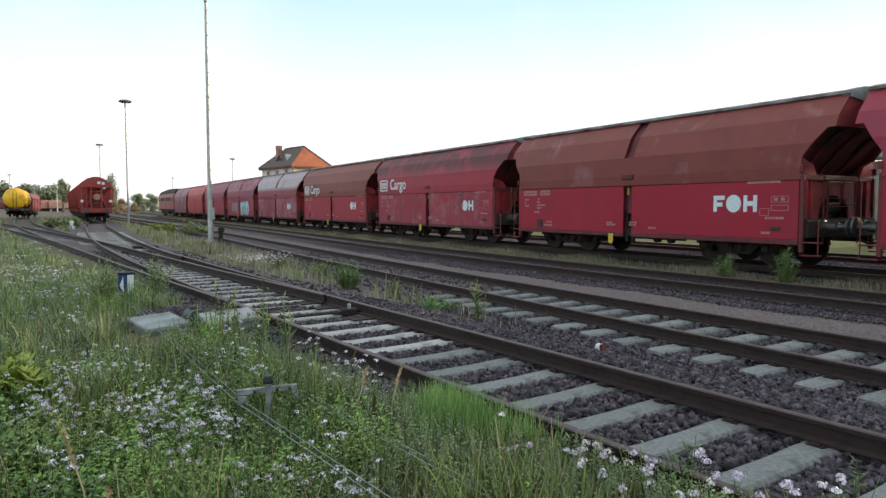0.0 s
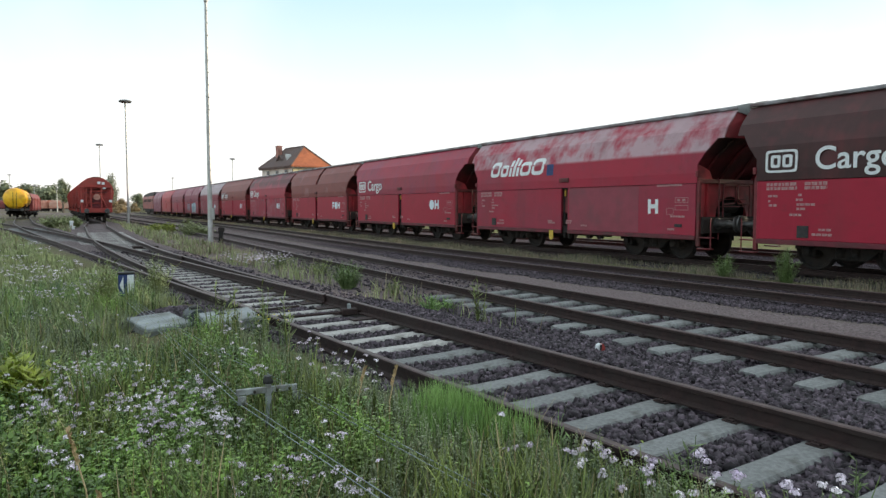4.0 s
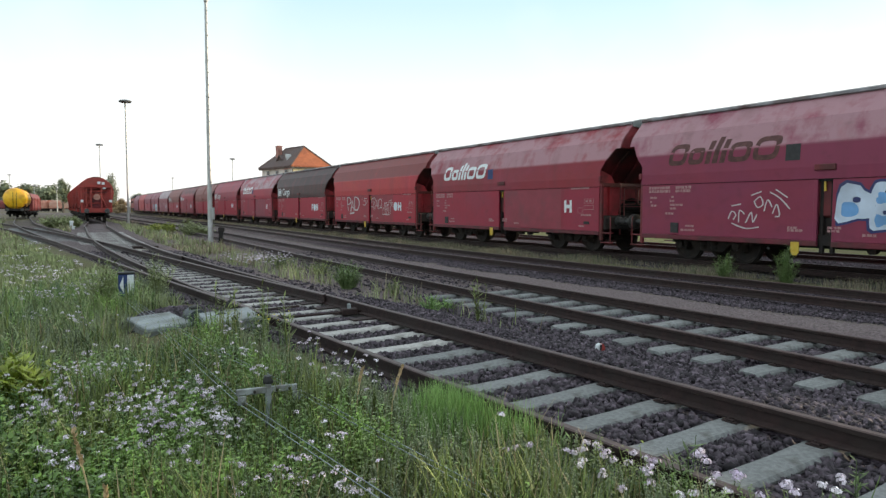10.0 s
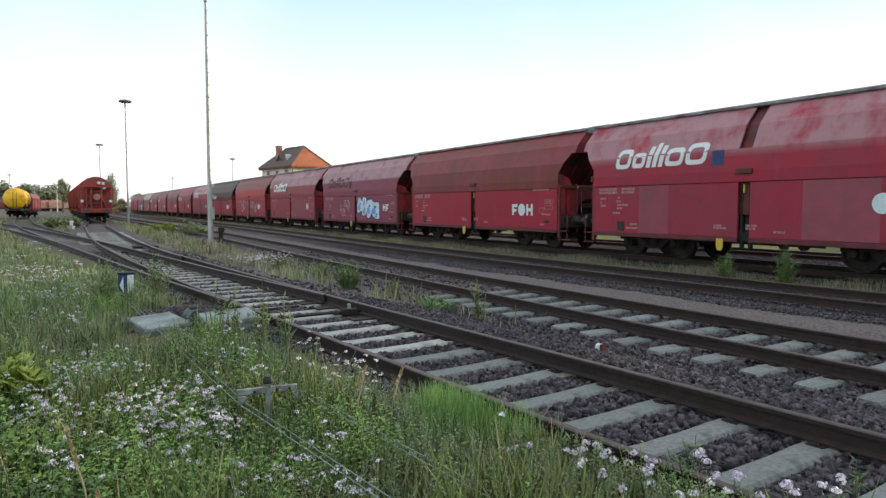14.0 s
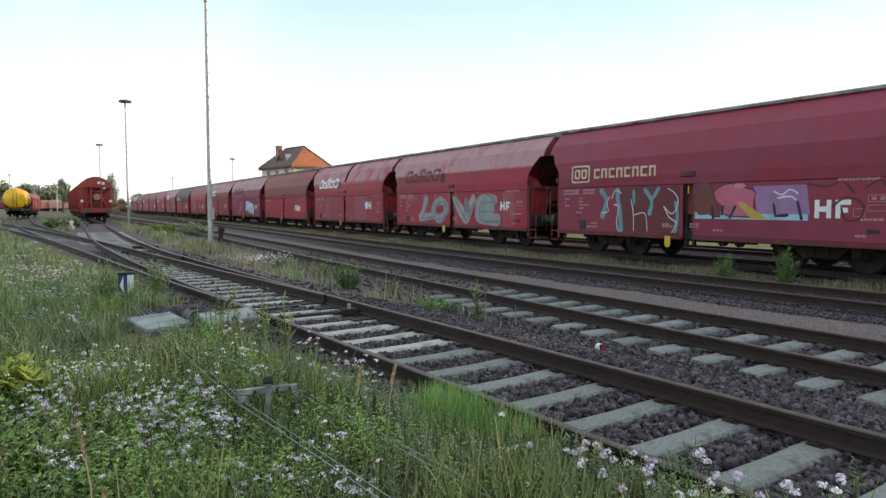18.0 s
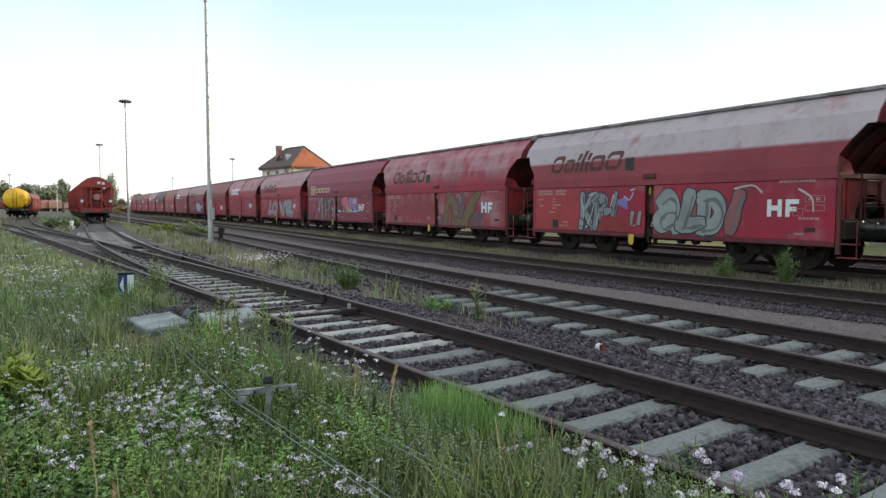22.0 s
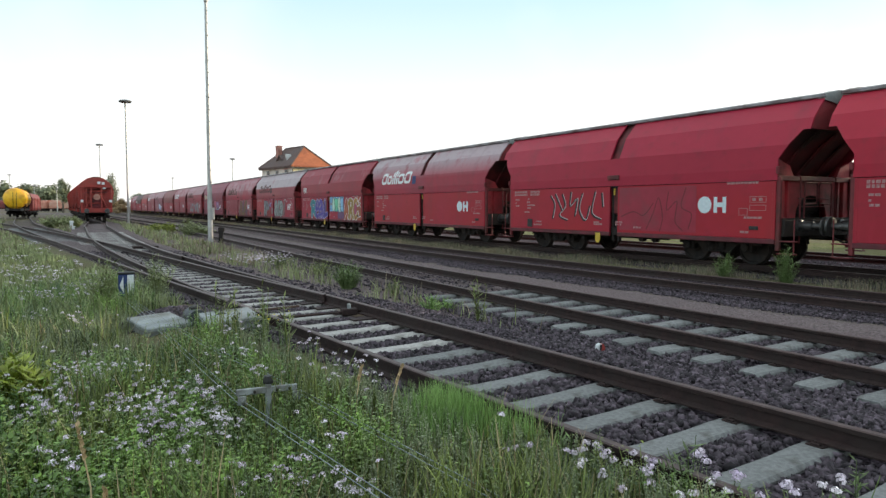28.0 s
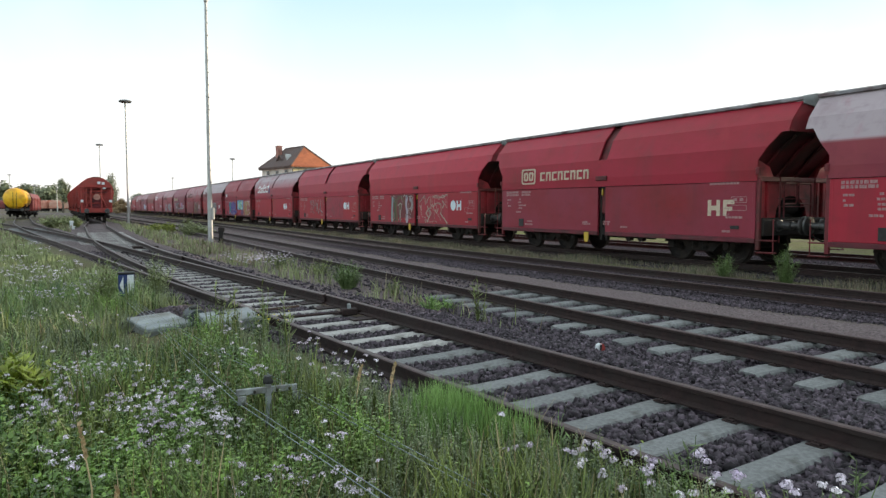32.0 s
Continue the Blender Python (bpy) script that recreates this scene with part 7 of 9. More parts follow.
# ---- things on the near ground ----
def point_lantern():
    root = tagged(new("point_lantern"), "small black point lantern with a white arrow face", "signal lantern")
    x, y = -5.02, 10.7
    root.matrix_basis = pose(x, y, grounded(x, y), 0, 0, 24) @ Matrix.Diagonal((0.8, 0.8, 1.05, 1))
    part("foot", Mesh().box(-0.16, 0.16, -0.12, 0.12, -0.05, 0.06, 0.01), RUST, root)
    part("post", Mesh().tube([(0, 0, 0.02), (0, 0, 0.14)], 0.035, 8), BLACK, root)
    part("housing", Mesh().box(-0.145, 0.145, -0.1, 0.1, 0.13, 0.46, 0.02), NAVY, root)
    part("lid", Mesh().box(-0.155, 0.155, -0.11, 0.11, 0.46, 0.49, 0.01), BLACK, root)
    part("arrow_face", Mesh().prism([(0.02, 0.15), (0.02, 0.45), (0.135, 0.45), (0.135, 0.15)], -0.108, -0.1), WHITE, root, "white arrow-shaped pane")
    part("arrow_face", Mesh().prism([(-0.05, 0.17), (-0.12, 0.3), (-0.05, 0.43)], -0.108, -0.1), WHITE, root)
    return root


point_lantern()


def slab(x, y, w, d, h, turn, label, name="concrete_cover", tilt=2):
    root = tagged(new(name), label, "concrete slab", group="concrete covers beside the turnout")
    root.matrix_basis = pose(x, y, grounded(x, y), tilt, -3, turn)
    part("top_plate", Mesh().box(-w / 2, w / 2, -d / 2, d / 2, h - 0.06, h, 0.012), CONCRETE_GREY, root)
    part("box", Mesh().box(-w / 2 + 0.03, w / 2 - 0.03, -d / 2 + 0.03, d / 2 - 0.03, -0.12, h - 0.06, 0.01), CONCRETE, root)
    return root


slab(-3.7, 8.76, 0.56, 0.86, 0.09, 40, "pale grey concrete cover lying in the grass", tilt=2)
slab(-2.74, 8.64, 0.66, 0.6, 0.16, 32, "long pale concrete cover beside the rail", tilt=4)
slab(-2.15, 7.0, 0.3, 0.22, 0.06, 12, "small broken concrete piece in the weeds", "concrete_piece")


def point_machine():
    root = tagged(new("point_drive"), "dark blue-grey point drive with rounded hoods beside the rail", "point machine")
    x, y = -3.12, 8.85
    root.matrix_basis = pose(x, y, grounded(x, y), 0, 0, 33)
    for n, (a, b, l, r) in enumerate(((-0.12, -0.1, 0.36, 0.12), (0.12, -0.33, 0.26, 0.1))):
        hood = [(r * math.cos(math.pi * k / 8), 0.08 + r * math.sin(math.pi * k / 8)) for k in range(9)]
        part("hood", Mesh().prism([(r, -0.05)] + hood + [(-r, -0.05)], b, b + l).prism([(r * 1.12, -0.05), (r * 1.12, 0.03), (-r * 1.12, 0.03), (-r * 1.12, -0.05)], b - 0.02, b + l + 0.02), HOOD, root).matrix_basis = pose(a, 0, 0)
    part("crank", Mesh().lathe([(0.07, 0.19), (0.07, 0.22), (0.03, 0.24)], 12, at=(-0.12, 0.08, 0)), BLACK, root)
    part("rod", Mesh().tube([(0.0, -0.02, 0.1), (1.4, 0.3, 0.08)], 0.02, 6), RUST, root)
    part("lever", Mesh().tube([(0.12, -0.2, 0.15), (0.3, -0.1, 0.3)], 0.018, 6), BLACK, root)
    return root


HOOD = surface("blue_grey_hood_paint", (0.028, 0.034, 0.045), (0.05, 0.058, 0.074), 8, 0.5, 0.1, 0.1)
point_machine()


POSTGREY = surface("dull_grey_steel", (0.27, 0.3, 0.31), (0.38, 0.41, 0.42), 12, 0.55, 0.3, 0.08, stain=(0.14, 0.13, 0.12), stain_scale=9)


def wire_post():
    root = tagged(new("wire_post"), "grey steel post with crossarm and wire pulleys", "wire carrier")
    x, y = -1.26, 4.82
    g = grounded(x, y)
    root.matrix_basis = pose(x, y, 0, 0, 0, 24)
    part("post", Mesh().box(-0.02, 0.02, -0.02, 0.02, g - 0.1, 0.30, 0.004), POSTGREY, root)
    part("cap", Mesh().lathe([(0.035, 0.28), (0.038, 0.3), (0.03, 0.335)], 12), BLACK, root)
    part("crossarm", Mesh().box(-0.225, 0.205, -0.012, 0.012, 0.21, 0.256, 0.005), POSTGREY, root)
    for xx in (-0.19, 0.19):
        p = part("pulley", Mesh().lathe([(0.032, -0.012), (0.024, 0.0), (0.032, 0.012)], 14, axis="x", at=(xx, -0.03, 0.17)), POSTGREY, root)
        part("bracket", Mesh().box(xx - 0.03, xx + 0.03, -0.045, -0.038, 0.15, 0.215, 0.003), POSTGREY, p)
    for xx in (-0.1, 0.06, 0.15):
        part("bolt", Mesh().lathe([(0.011, -0.03), (0.011, -0.014)], 6, axis="y", at=(xx, 0, 0.231)), DARK, root)
    return root


wire_post()
WIRE = surface("bluish_steel_wire", (0.22, 0.26, 0.3), (0.34, 0.38, 0.42), 30, 0.45, 0.6, 0.0)
for _k, _pts in enumerate(([(-0.05, 2.78, 0.17), (-1.45, 4.7, 0.17), (-2.5, 6.4, 0.17), (-4.86, 10.25, 0.15), (-5.6, 11.6, 0.1)],
                           [(0.6, 2.6, 0.17), (-1.06, 4.93, 0.17), (-2.4, 6.7, 0.17), (-4.1, 9.2, 0.15), (-5.2, 11.0, 0.1)])):
    for _o in (0.0, 0.045):
        m = Mesh().tube([(a + _o, b + _o * 0.4, c + 0.004 * math.sin(3 * b)) for a, b, c in _pts], 0.0026, 5)
        tagged(part("signal_wire", m, WIRE), "thin steel signal wire running low over the grass", "wire", "signal wires")


def marker():
    root = tagged(new("clearance_marker"), "small red and white marker post in the ballast", "marker post")
    x, y = 1.885, 8.08
    root.matrix_basis = pose(x, y, grounded(x, y), 0, 6, 10) @ Matrix.Scale(0.85, 4)
    part("stake", Mesh().lathe([(0.035, -0.05), (0.04, 0.03)], 12), CONCRETE_GREY, root)
    part("white_half", Mesh().prism([(-0.055, 0.0), (-0.055, 0.11), (-0.03, 0.135), (0.0, 0.135), (0.0, 0.0)], -0.04, 0.04), WHITE, root, "white half")
    part("red_half", Mesh().prism([(0.002, 0.0), (0.002, 0.135), (0.03, 0.135), (0.058, 0.1), (0.058, 0.0)], -0.04, 0.04), SCARLET, root, "red half")
    part("dark_stripe", Mesh().box(-0.022, 0.008, -0.044, -0.04, 0.05, 0.13), BLACK, root, "black stripe")
    return root


marker()


def stub_post(x, y, h, w, material, label):
    root = tagged(new("marker_post"), label, "post")
    root.matrix_basis = pose(x, y, grounded(x, y), 0, 4, 15)
    part("post", Mesh().box(-w / 2, w / 2, -w / 2, w / 2, -0.05, h, 0.02), material, root)
    part("head", Mesh().box(-w * 0.75, w * 0.75, -w * 0.6, w * 0.6, h * 0.7, h, 0.03), material, root)


stub_post(-10.9, 33.2, 0.75, 0.2, DARK, "dark leaning stub post in dry grass")
stub_post(-27.95, 51.0, 0.6, 0.18, WHITE, "small white marker post between the branches")
stub_post(-26.7, 49.0, 0.22, 0.13, WHITE, "low white marker stone between the branches")

def point_lock(x, y, turn):
    root = tagged(new("point_lock"), "rusty point lock bracket on the switch rail", "point lock")
    root.matrix_basis = pose(x, y, Z_A - 0.16, 0, 0, turn)
    part("bracket", Mesh().box(-0.12, 0.12, -0.06, 0.06, 0.0, 0.1, 0.015), RUST, root)
    part("rod", Mesh().tube([(-1.5, 0, 0.05), (0.25, 0, 0.05)], 0.018, 6), RUST, root)
    part("bolt", Mesh().lathe([(0.03, 0.1), (0.03, 0.15), (0.02, 0.17)], 8), CONCRETE_GREY, root)


point_lock(x_main(9.6) + 0.5, 9.85, 32)
for _i in range(9):
    _y = 9.2 + _i * 0.52
    _p = tagged(new("slide_plate", Mesh().box(-0.2, 0.2, -0.09, 0.09, 0.0, 0.02, 0.004).data("slide_plate", RUST)), "rusty slide plate under the switch rail", "slide plate", "slide plates of the turnout")
    _p.matrix_basis = pose(x_main(_y) + 0.5, _y + 0.3, Z_A - 0.166, 0, 0, 33)

_p = tagged(new("rusty_plate", Mesh().box(-0.45, 0.45, -0.35, 0.35, -0.2, 0.03, 0.02).data("rusty_plate", RUST)), "rust-brown steel cover plate between the branches", "steel plate")
_p.matrix_basis = pose(-11.7, 26.6, Z_A - 0.14, 0, 0, 30)
for _a, _b, _s in ((19.0, 24.5, 0.68), (17.5, 22.5, -0.68)):
    part("guard_rail", rail_mesh([(x_main(y), y) for y in np.arange(_a, _b, 0.5)], _s, Z_A + 0.01), None, T_MAIN, "short guard rail beside the frog")

# ---- ballast stones ----
_rng = np.random.default_rng(5)


def near_sleeper(x, y, name):
    hit = np.zeros(len(x), bool)
    for a, b, tx, ty, length in SLEEPER_AT[name]:
        if math.hypot(a, b) > 26:
            continue
        dx, dy = x - a, y - b
        hit |= (np.abs(dx * tx + dy * ty) < 0.145) & (np.abs(dx * ty - dy * tx) < length / 2 + 0.02)
    return hit


def scatter(n, r0, r1, a0, a1, power):
    """Random places round the camera's end of the yard: thinner with distance."""
    u = _rng.random(n)
    p = 2 - power
    r = (r0 ** p + u * (r1 ** p - r0 ** p)) ** (1 / p)
    a = np.radians(_rng.uniform(a0, a1, n))
    return r * np.sin(a), r * np.cos(a), r


def rocks(x, y, z, size, name, label):
    n = len(x)
    base = np.array([(a, b, c) for c in (-1, 1) for b in (-1, 1) for a in (-1, 1)], float) * 0.5
    v = base[None] * _rng.uniform(0.4, 1.35, (n, 1, 3)) + _rng.uniform(-0.26, 0.26, (n, 8, 3))
    q = _rng.normal(size=(n, 4))
    q /= np.linalg.norm(q, axis=1)[:, None]
    w, i, j, k = q.T
    rot = np.stack([np.stack([1 - 2 * (j * j + k * k), 2 * (i * j - k * w), 2 * (i * k + j * w)], -1),
                    np.stack([2 * (i * j + k * w), 1 - 2 * (i * i + k * k), 2 * (j * k - i * w)], -1),
                    np.stack([2 * (i * k - j * w), 2 * (j * k + i * w), 1 - 2 * (i * i + j * j)], -1)], 1)
    v = np.einsum("nab,nvb->nva", rot, v) * size[:, None, None]
    v += np.stack([x, y, z], -1)[:, None]
    f = np.array([(0, 2, 3, 1), (4, 5, 7, 6), (0, 1, 5, 4), (2, 6, 7, 3), (0, 4, 6, 2), (1, 3, 7, 5)])
    faces = (f[None] + 8 * np.arange(n)[:, None, None]).reshape(-1, 4)
    ob = new(name, raw_mesh(name, v.reshape(-1, 3), faces, STONE))
    return tagged(ob, label, "ballast", kind="stuff")


_x, _y, _r = scatter(250000, 3.0, 27, -38, 38, 0.85)
_z, _b, _g, _l, _d = ground_at(_x, _y)
_da, _db = dist_to(_x, _y, L_MAIN), dist_to(_x, _y, L_B)
_keep = (_b > _rng.uniform(0.3, 0.7, len(_x))) & (_g < _rng.uniform(0.1, 0.9, len(_x))) & ~near_sleeper(_x, _y, "track_1") & ~near_sleeper(_x, _y, "track_3")
for _dd in (_da, _db):
    _keep &= np.abs(np.abs(_dd) - HALF) > 0.085
_x, _y, _z, _r = _x[_keep], _y[_keep], _z[_keep], _r[_keep]
_size = _rng.uniform(0.018, 0.044, len(_x)) * (1 + 0.014 * _r)
rocks(_x, _y, _z + _rng.uniform(-0.005, 0.03, len(_x)) * np.clip(1.3 - _r / 18, 0.1, 1), _size, "ballast_stones", "dark grey crushed ballast stones between the rails")

# brown rubble beside the covers
_x, _y = _rng.normal(-3.75, 0.34, 1500), _rng.normal(9.45, 0.34, 1500)
_k = (dist_to(_x, _y, L_MAIN) < -1.0) & (np.hypot(_x + 3.75, _y - 9.45) < 0.75)
_x, _y = _x[_k], _y[_k]
rocks(_x, _y, ground_at(_x, _y)[0] + 0.1 * np.exp(-((_x + 3.75) ** 2 + (_y - 9.45) ** 2) / 0.12), _rng.uniform(0.025, 0.06, len(_x)), "rubble_heap", "low heap of brown rubble beside the turnout")


def open_soil(x, y):
    """True where the meadow grows; false round the covers, the rubble and below the wires' pulleys."""
    clear = (np.hypot(x + 3.5, y - 8.42) < 0.66) | (np.hypot(x + 3.28, y - 7.86) < 0.4) | (np.hypot(x + 2.72, y - 8.7) < 0.62) | (np.hypot(x + 2.5, y - 8.15) < 0.42)
    return ~(clear | (np.hypot(x + 3.7, y - 9.4) < 0.62) | (np.hypot(x + 3.1, y - 8.6) < 0.45))


# ---- grass, weeds and flowers ----
def leaf_material(name, c1, c2, rough=0.6, vary=0.35, patch=2.5):
    """Leaf colour that changes from patch to patch and from blade to blade."""
    m = surface(name, c1, c2, patch, rough, 0, 0.0, per_island=vary)
    b = m.node_tree.nodes["Principled BSDF"]
    b.inputs["Subsurface Weight"].default_value = 0.0
    return m


GRASS = leaf_material("meadow_grass_green", (0.058, 0.082, 0.023), (0.255, 0.31, 0.08), 0.6, 0.58, 1.5)
LEAF = leaf_material("weed_leaf_green", (0.042, 0.075, 0.024), (0.16, 0.23, 0.066), 0.6, 0.5, 1.7)
STALK = leaf_material("bleached_seed_stalk", (0.42, 0.3, 0.16), (0.6, 0.46, 0.28), 0.6, 0.2)
STRAW = leaf_material("dry_grass_straw", (0.27, 0.21, 0.11), (0.42, 0.33, 0.19))
PETAL = leaf_material("pale_lilac_petals", (0.56, 0.47, 0.58), (0.84, 0.77, 0.86), 0.6, 0.35)
LILAC = leaf_material("lilac_petals", (0.62, 0.52, 0.66), (0.88, 0.82, 0.87), 0.6, 0.3)
YHERB = leaf_material("yellow_green_herb", (0.13, 0.175, 0.035), (0.22, 0.265, 0.065), 0.6, 0.4)
YLEAF = leaf_material("yellowish_leaf_green", (0.2, 0.26, 0.03), (0.36, 0.4, 0.06))
DRYSTRIP = leaf_material("dull_dry_grass", (0.18, 0.15, 0.1), (0.3, 0.25, 0.175))
DULLGREEN = leaf_material("dull_strip_green", (0.085, 0.105, 0.055), (0.16, 0.185, 0.1), 0.6, 0.4)
SAGE = leaf_material("grey_green_leaf", (0.13, 0.165, 0.085), (0.22, 0.255, 0.145), 0.65, 0.5)
LUSH = leaf_material("lush_leaf_green", (0.048, 0.105, 0.02), (0.195, 0.32, 0.055), 0.55, 0.5, 1.7)
PALEWEED = leaf_material("pale_weed_green", (0.12, 0.19, 0.06), (0.2, 0.28, 0.11), 0.6, 0.4)
# grass green lifted in colour for the lighter look of distant growth
FARGRASS = leaf_material("light_paled_grass", (0.18, 0.22, 0.09), (0.33, 0.37, 0.175), 0.6, 0.4)
VIVID = leaf_material("fresh_grass_green", (0.15, 0.28, 0.06), (0.25, 0.4, 0.12))


def blades(x, y, z, h, w, name, label, material, lean=0.35):
    """Grass blades: two quads each, bending over."""
    n = len(x)
    a = _rng.uniform(0, 2 * np.pi, n)
    l = _rng.uniform(0.05, lean, n) * h
    side = np.stack([-np.sin(a), np.cos(a), np.zeros(n)], -1) * (w / 2)[:, None]
    out = np.stack([np.cos(a), np.sin(a), np.zeros(n)], -1)
    p0 = np.stack([x, y, z - 0.02], -1)
    p1 = p0 + out * (l * 0.35)[:, None] + np.array([0, 0, 1.0]) * (h * 0.6)[:, None]
    p2 = p0 + out * l[:, None] + np.array([0, 0, 1.0]) * h[:, None]
    v = np.stack([p0 - side, p0 + side, p1 - side * 0.8, p1 + side * 0.8, p2 - side * 0.12, p2 + side * 0.12], 1).reshape(-1, 3)
    f = np.array([(0, 1, 3, 2), (2, 3, 5, 4)])
    faces = (f[None] + 6 * np.arange(n)[:, None, None]).reshape(-1, 4)
    return tagged(new(name, raw_mesh(name, v, faces, material)), label, "grass", kind="stuff")


def patchy(x, y, f=1.0, seed=0.0):
    return 0.5 + 0.5 * np.sin(1.9 * f * x + 1.1 * f * y + seed) * np.sin(1.3 * f * y - 1.7 * f * x + 2.1 * seed + 1) + 0.2 * np.sin(4.3 * f * x + 3.7 * f * y)


_x, _y, _r = scatter(190000, 1.9, 45, -42, 40, 1.2)
_z, _b, _g, _l, _d = ground_at(_x, _y)
_da, _dl = dist_to(_x, _y, L_MAIN), dist_to(_x, _y, L_LEFT)
_edge = np.interp(_y, [0, 4.0, 5.0, 6.0, 8.0, 12.0, 16.0], [-0.9, -0.93, -1.3, -1.6, -1.5, -1.35, -1.4])
_mead = (_da < _edge - 0.12 * wob(_x, _y)) & ((_dl < -1.5) | (_y < 11)) & open_soil(_x, _y)
_tall = 0.42 + 1.0 * patchy(_x, _y, 1.15)
_mead &= _rng.random(len(_x)) < 0.5 + 0.6 * patchy(_x, _y, 1.6, 0.7)
_bare = np.exp(-(((_da + 1.35) / 0.35) ** 2)) * (_y > 5) * (_y < 9)
_mead &= _rng.random(len(_x)) > 0.75 * _bare
_h = _rng.uniform(0.12, 0.36, len(_x)) * _tall * np.clip(0.55 + 0.11 * _r, 0.6, 1.15) * np.where(_da > -1.6, 0.75, 1.0) * np.interp(_r, [0, 9, 16], [1.0, 1.0, 0.55])
_w = _rng.uniform(0.005, 0.014, len(_x)) * (0.65 + 0.11 * _r)
# same meadow; with distance its brighter light is put into the blade colour
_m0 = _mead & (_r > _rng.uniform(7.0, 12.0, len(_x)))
blades(_x[_m0], _y[_m0], _z[_m0], _h[_m0], _w[_m0], "far_meadow_grass", "meadow grass further from the path, paled for its open light", FARGRASS, 0.7)
_mead &= ~_m0
_m1 = _mead & (_rng.random(len(_x)) < 0.86)
blades(_x[_m1], _y[_m1], _z[_m1], _h[_m1], _w[_m1], "meadow_grass", "dense green meadow grass beside the track", GRASS, 0.6)
_m2 = _mead & ~_m1 & (_rng.random(len(_x)) < 0.4)
blades(_x[_m2], _y[_m2], _z[_m2], _h[_m2] * 1.35, _w[_m2] * 0.7, "dry_meadow_grass", "thin straw-coloured grass stalks in the meadow", STRAW, 0.5)

# the meadow goes on round and behind the camera's place
_a, _q = np.radians(_rng.uniform(42, 318, 46000)), 0.7 + 12 * _rng.random(46000) ** 0.8
_x, _y = _q * np.sin(_a), _q * np.cos(_a)
_k = dist_to(_x, _y, L_MAIN) < -1.2
_x, _y = _x[_k], _y[_k]
blades(_x, _y, ground_at(_x, _y)[0], _rng.uniform(0.12, 0.32, len(_x)), _rng.uniform(0.006, 0.013, len(_x)), "meadow_grass", "dense green meadow grass around the path", GRASS, 0.6)

# turf between the near track and the second one, and further back
_x, _y, _r = scatter(150000, 9, 100, -38, 30, 0.85)
_z, _b, _g, _l, _d = ground_at(_x, _y)
_da, _db, _dc, _dd, _dl = (dist_to(_x, _y, q) for q in (L_MAIN, L_B, L_C, L_D, L_LEFT))
_mid = (_da > 1.9) & (_db < -1.6) & (_rng.random(len(_x)) < smooth(9, 19, _y + 3 * patchy(_x, _y, 0.5))) & (patchy(_x, _y, 0.55, 2) > 0.22)
_far = (_dl < -1.7) & (_r > 30) | ((_dl > 1.6) & (_da < -1.6) & (_y > 30))
_sel = _mid | _far
_h = _rng.uniform(0.1, 0.4, len(_x)) * (0.4 + patchy(_x, _y, 0.6, 2))
_w = _rng.uniform(0.006, 0.012, len(_x)) * (0.5 + 0.1 * _r)
_s1 = _sel & (_rng.random(len(_x)) < 0.7)
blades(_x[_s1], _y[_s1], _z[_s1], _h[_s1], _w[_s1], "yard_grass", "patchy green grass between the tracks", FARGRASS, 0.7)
_s2 = _sel & ~_s1
blades(_x[_s2], _y[_s2], _z[_s2], _h[_s2] * 1.2, _w[_s2] * 0.8, "dry_yard_grass", "dry tan grass between the tracks", DRYSTRIP, 0.8)

# the strip of dry grass before the train
_s = _rng.uniform(-32, 110, 80000)
_o = _rng.uniform(-2.4, -1.05, 80000)
_px, _py, _ph = np.interp(_s, _S, _X), np.interp(_s, _S, _Y), np.interp(_s, _S, _HEAD)
_x, _y = _px + _o * np.cos(_ph), _py - _o * np.sin(_ph)
_z = ground_at(_x, _y)[0]
_h = _rng.uniform(0.06, 0.28, len(_x)) * (0.5 + 0.6 * patchy(_x, _y, 0.7, 1))
_w = _rng.uniform(0.004, 0.009, len(_x)) * (0.6 + 0.04 * np.hypot(_x, _y))
_s1 = _rng.random(len(_x)) < 0.34
blades(_x[_s1], _y[_s1], _z[_s1], _h[_s1], _w[_s1], "strip_grass", "low dull green grass along the train's track", DULLGREEN, 0.6)
_s2 = ~_s1
blades(_x[_s2], _y[_s2], _z[_s2], _h[_s2], _w[_s2], "dry_strip_grass", "dry pale grass along the train's track", DRYSTRIP, 0.6)


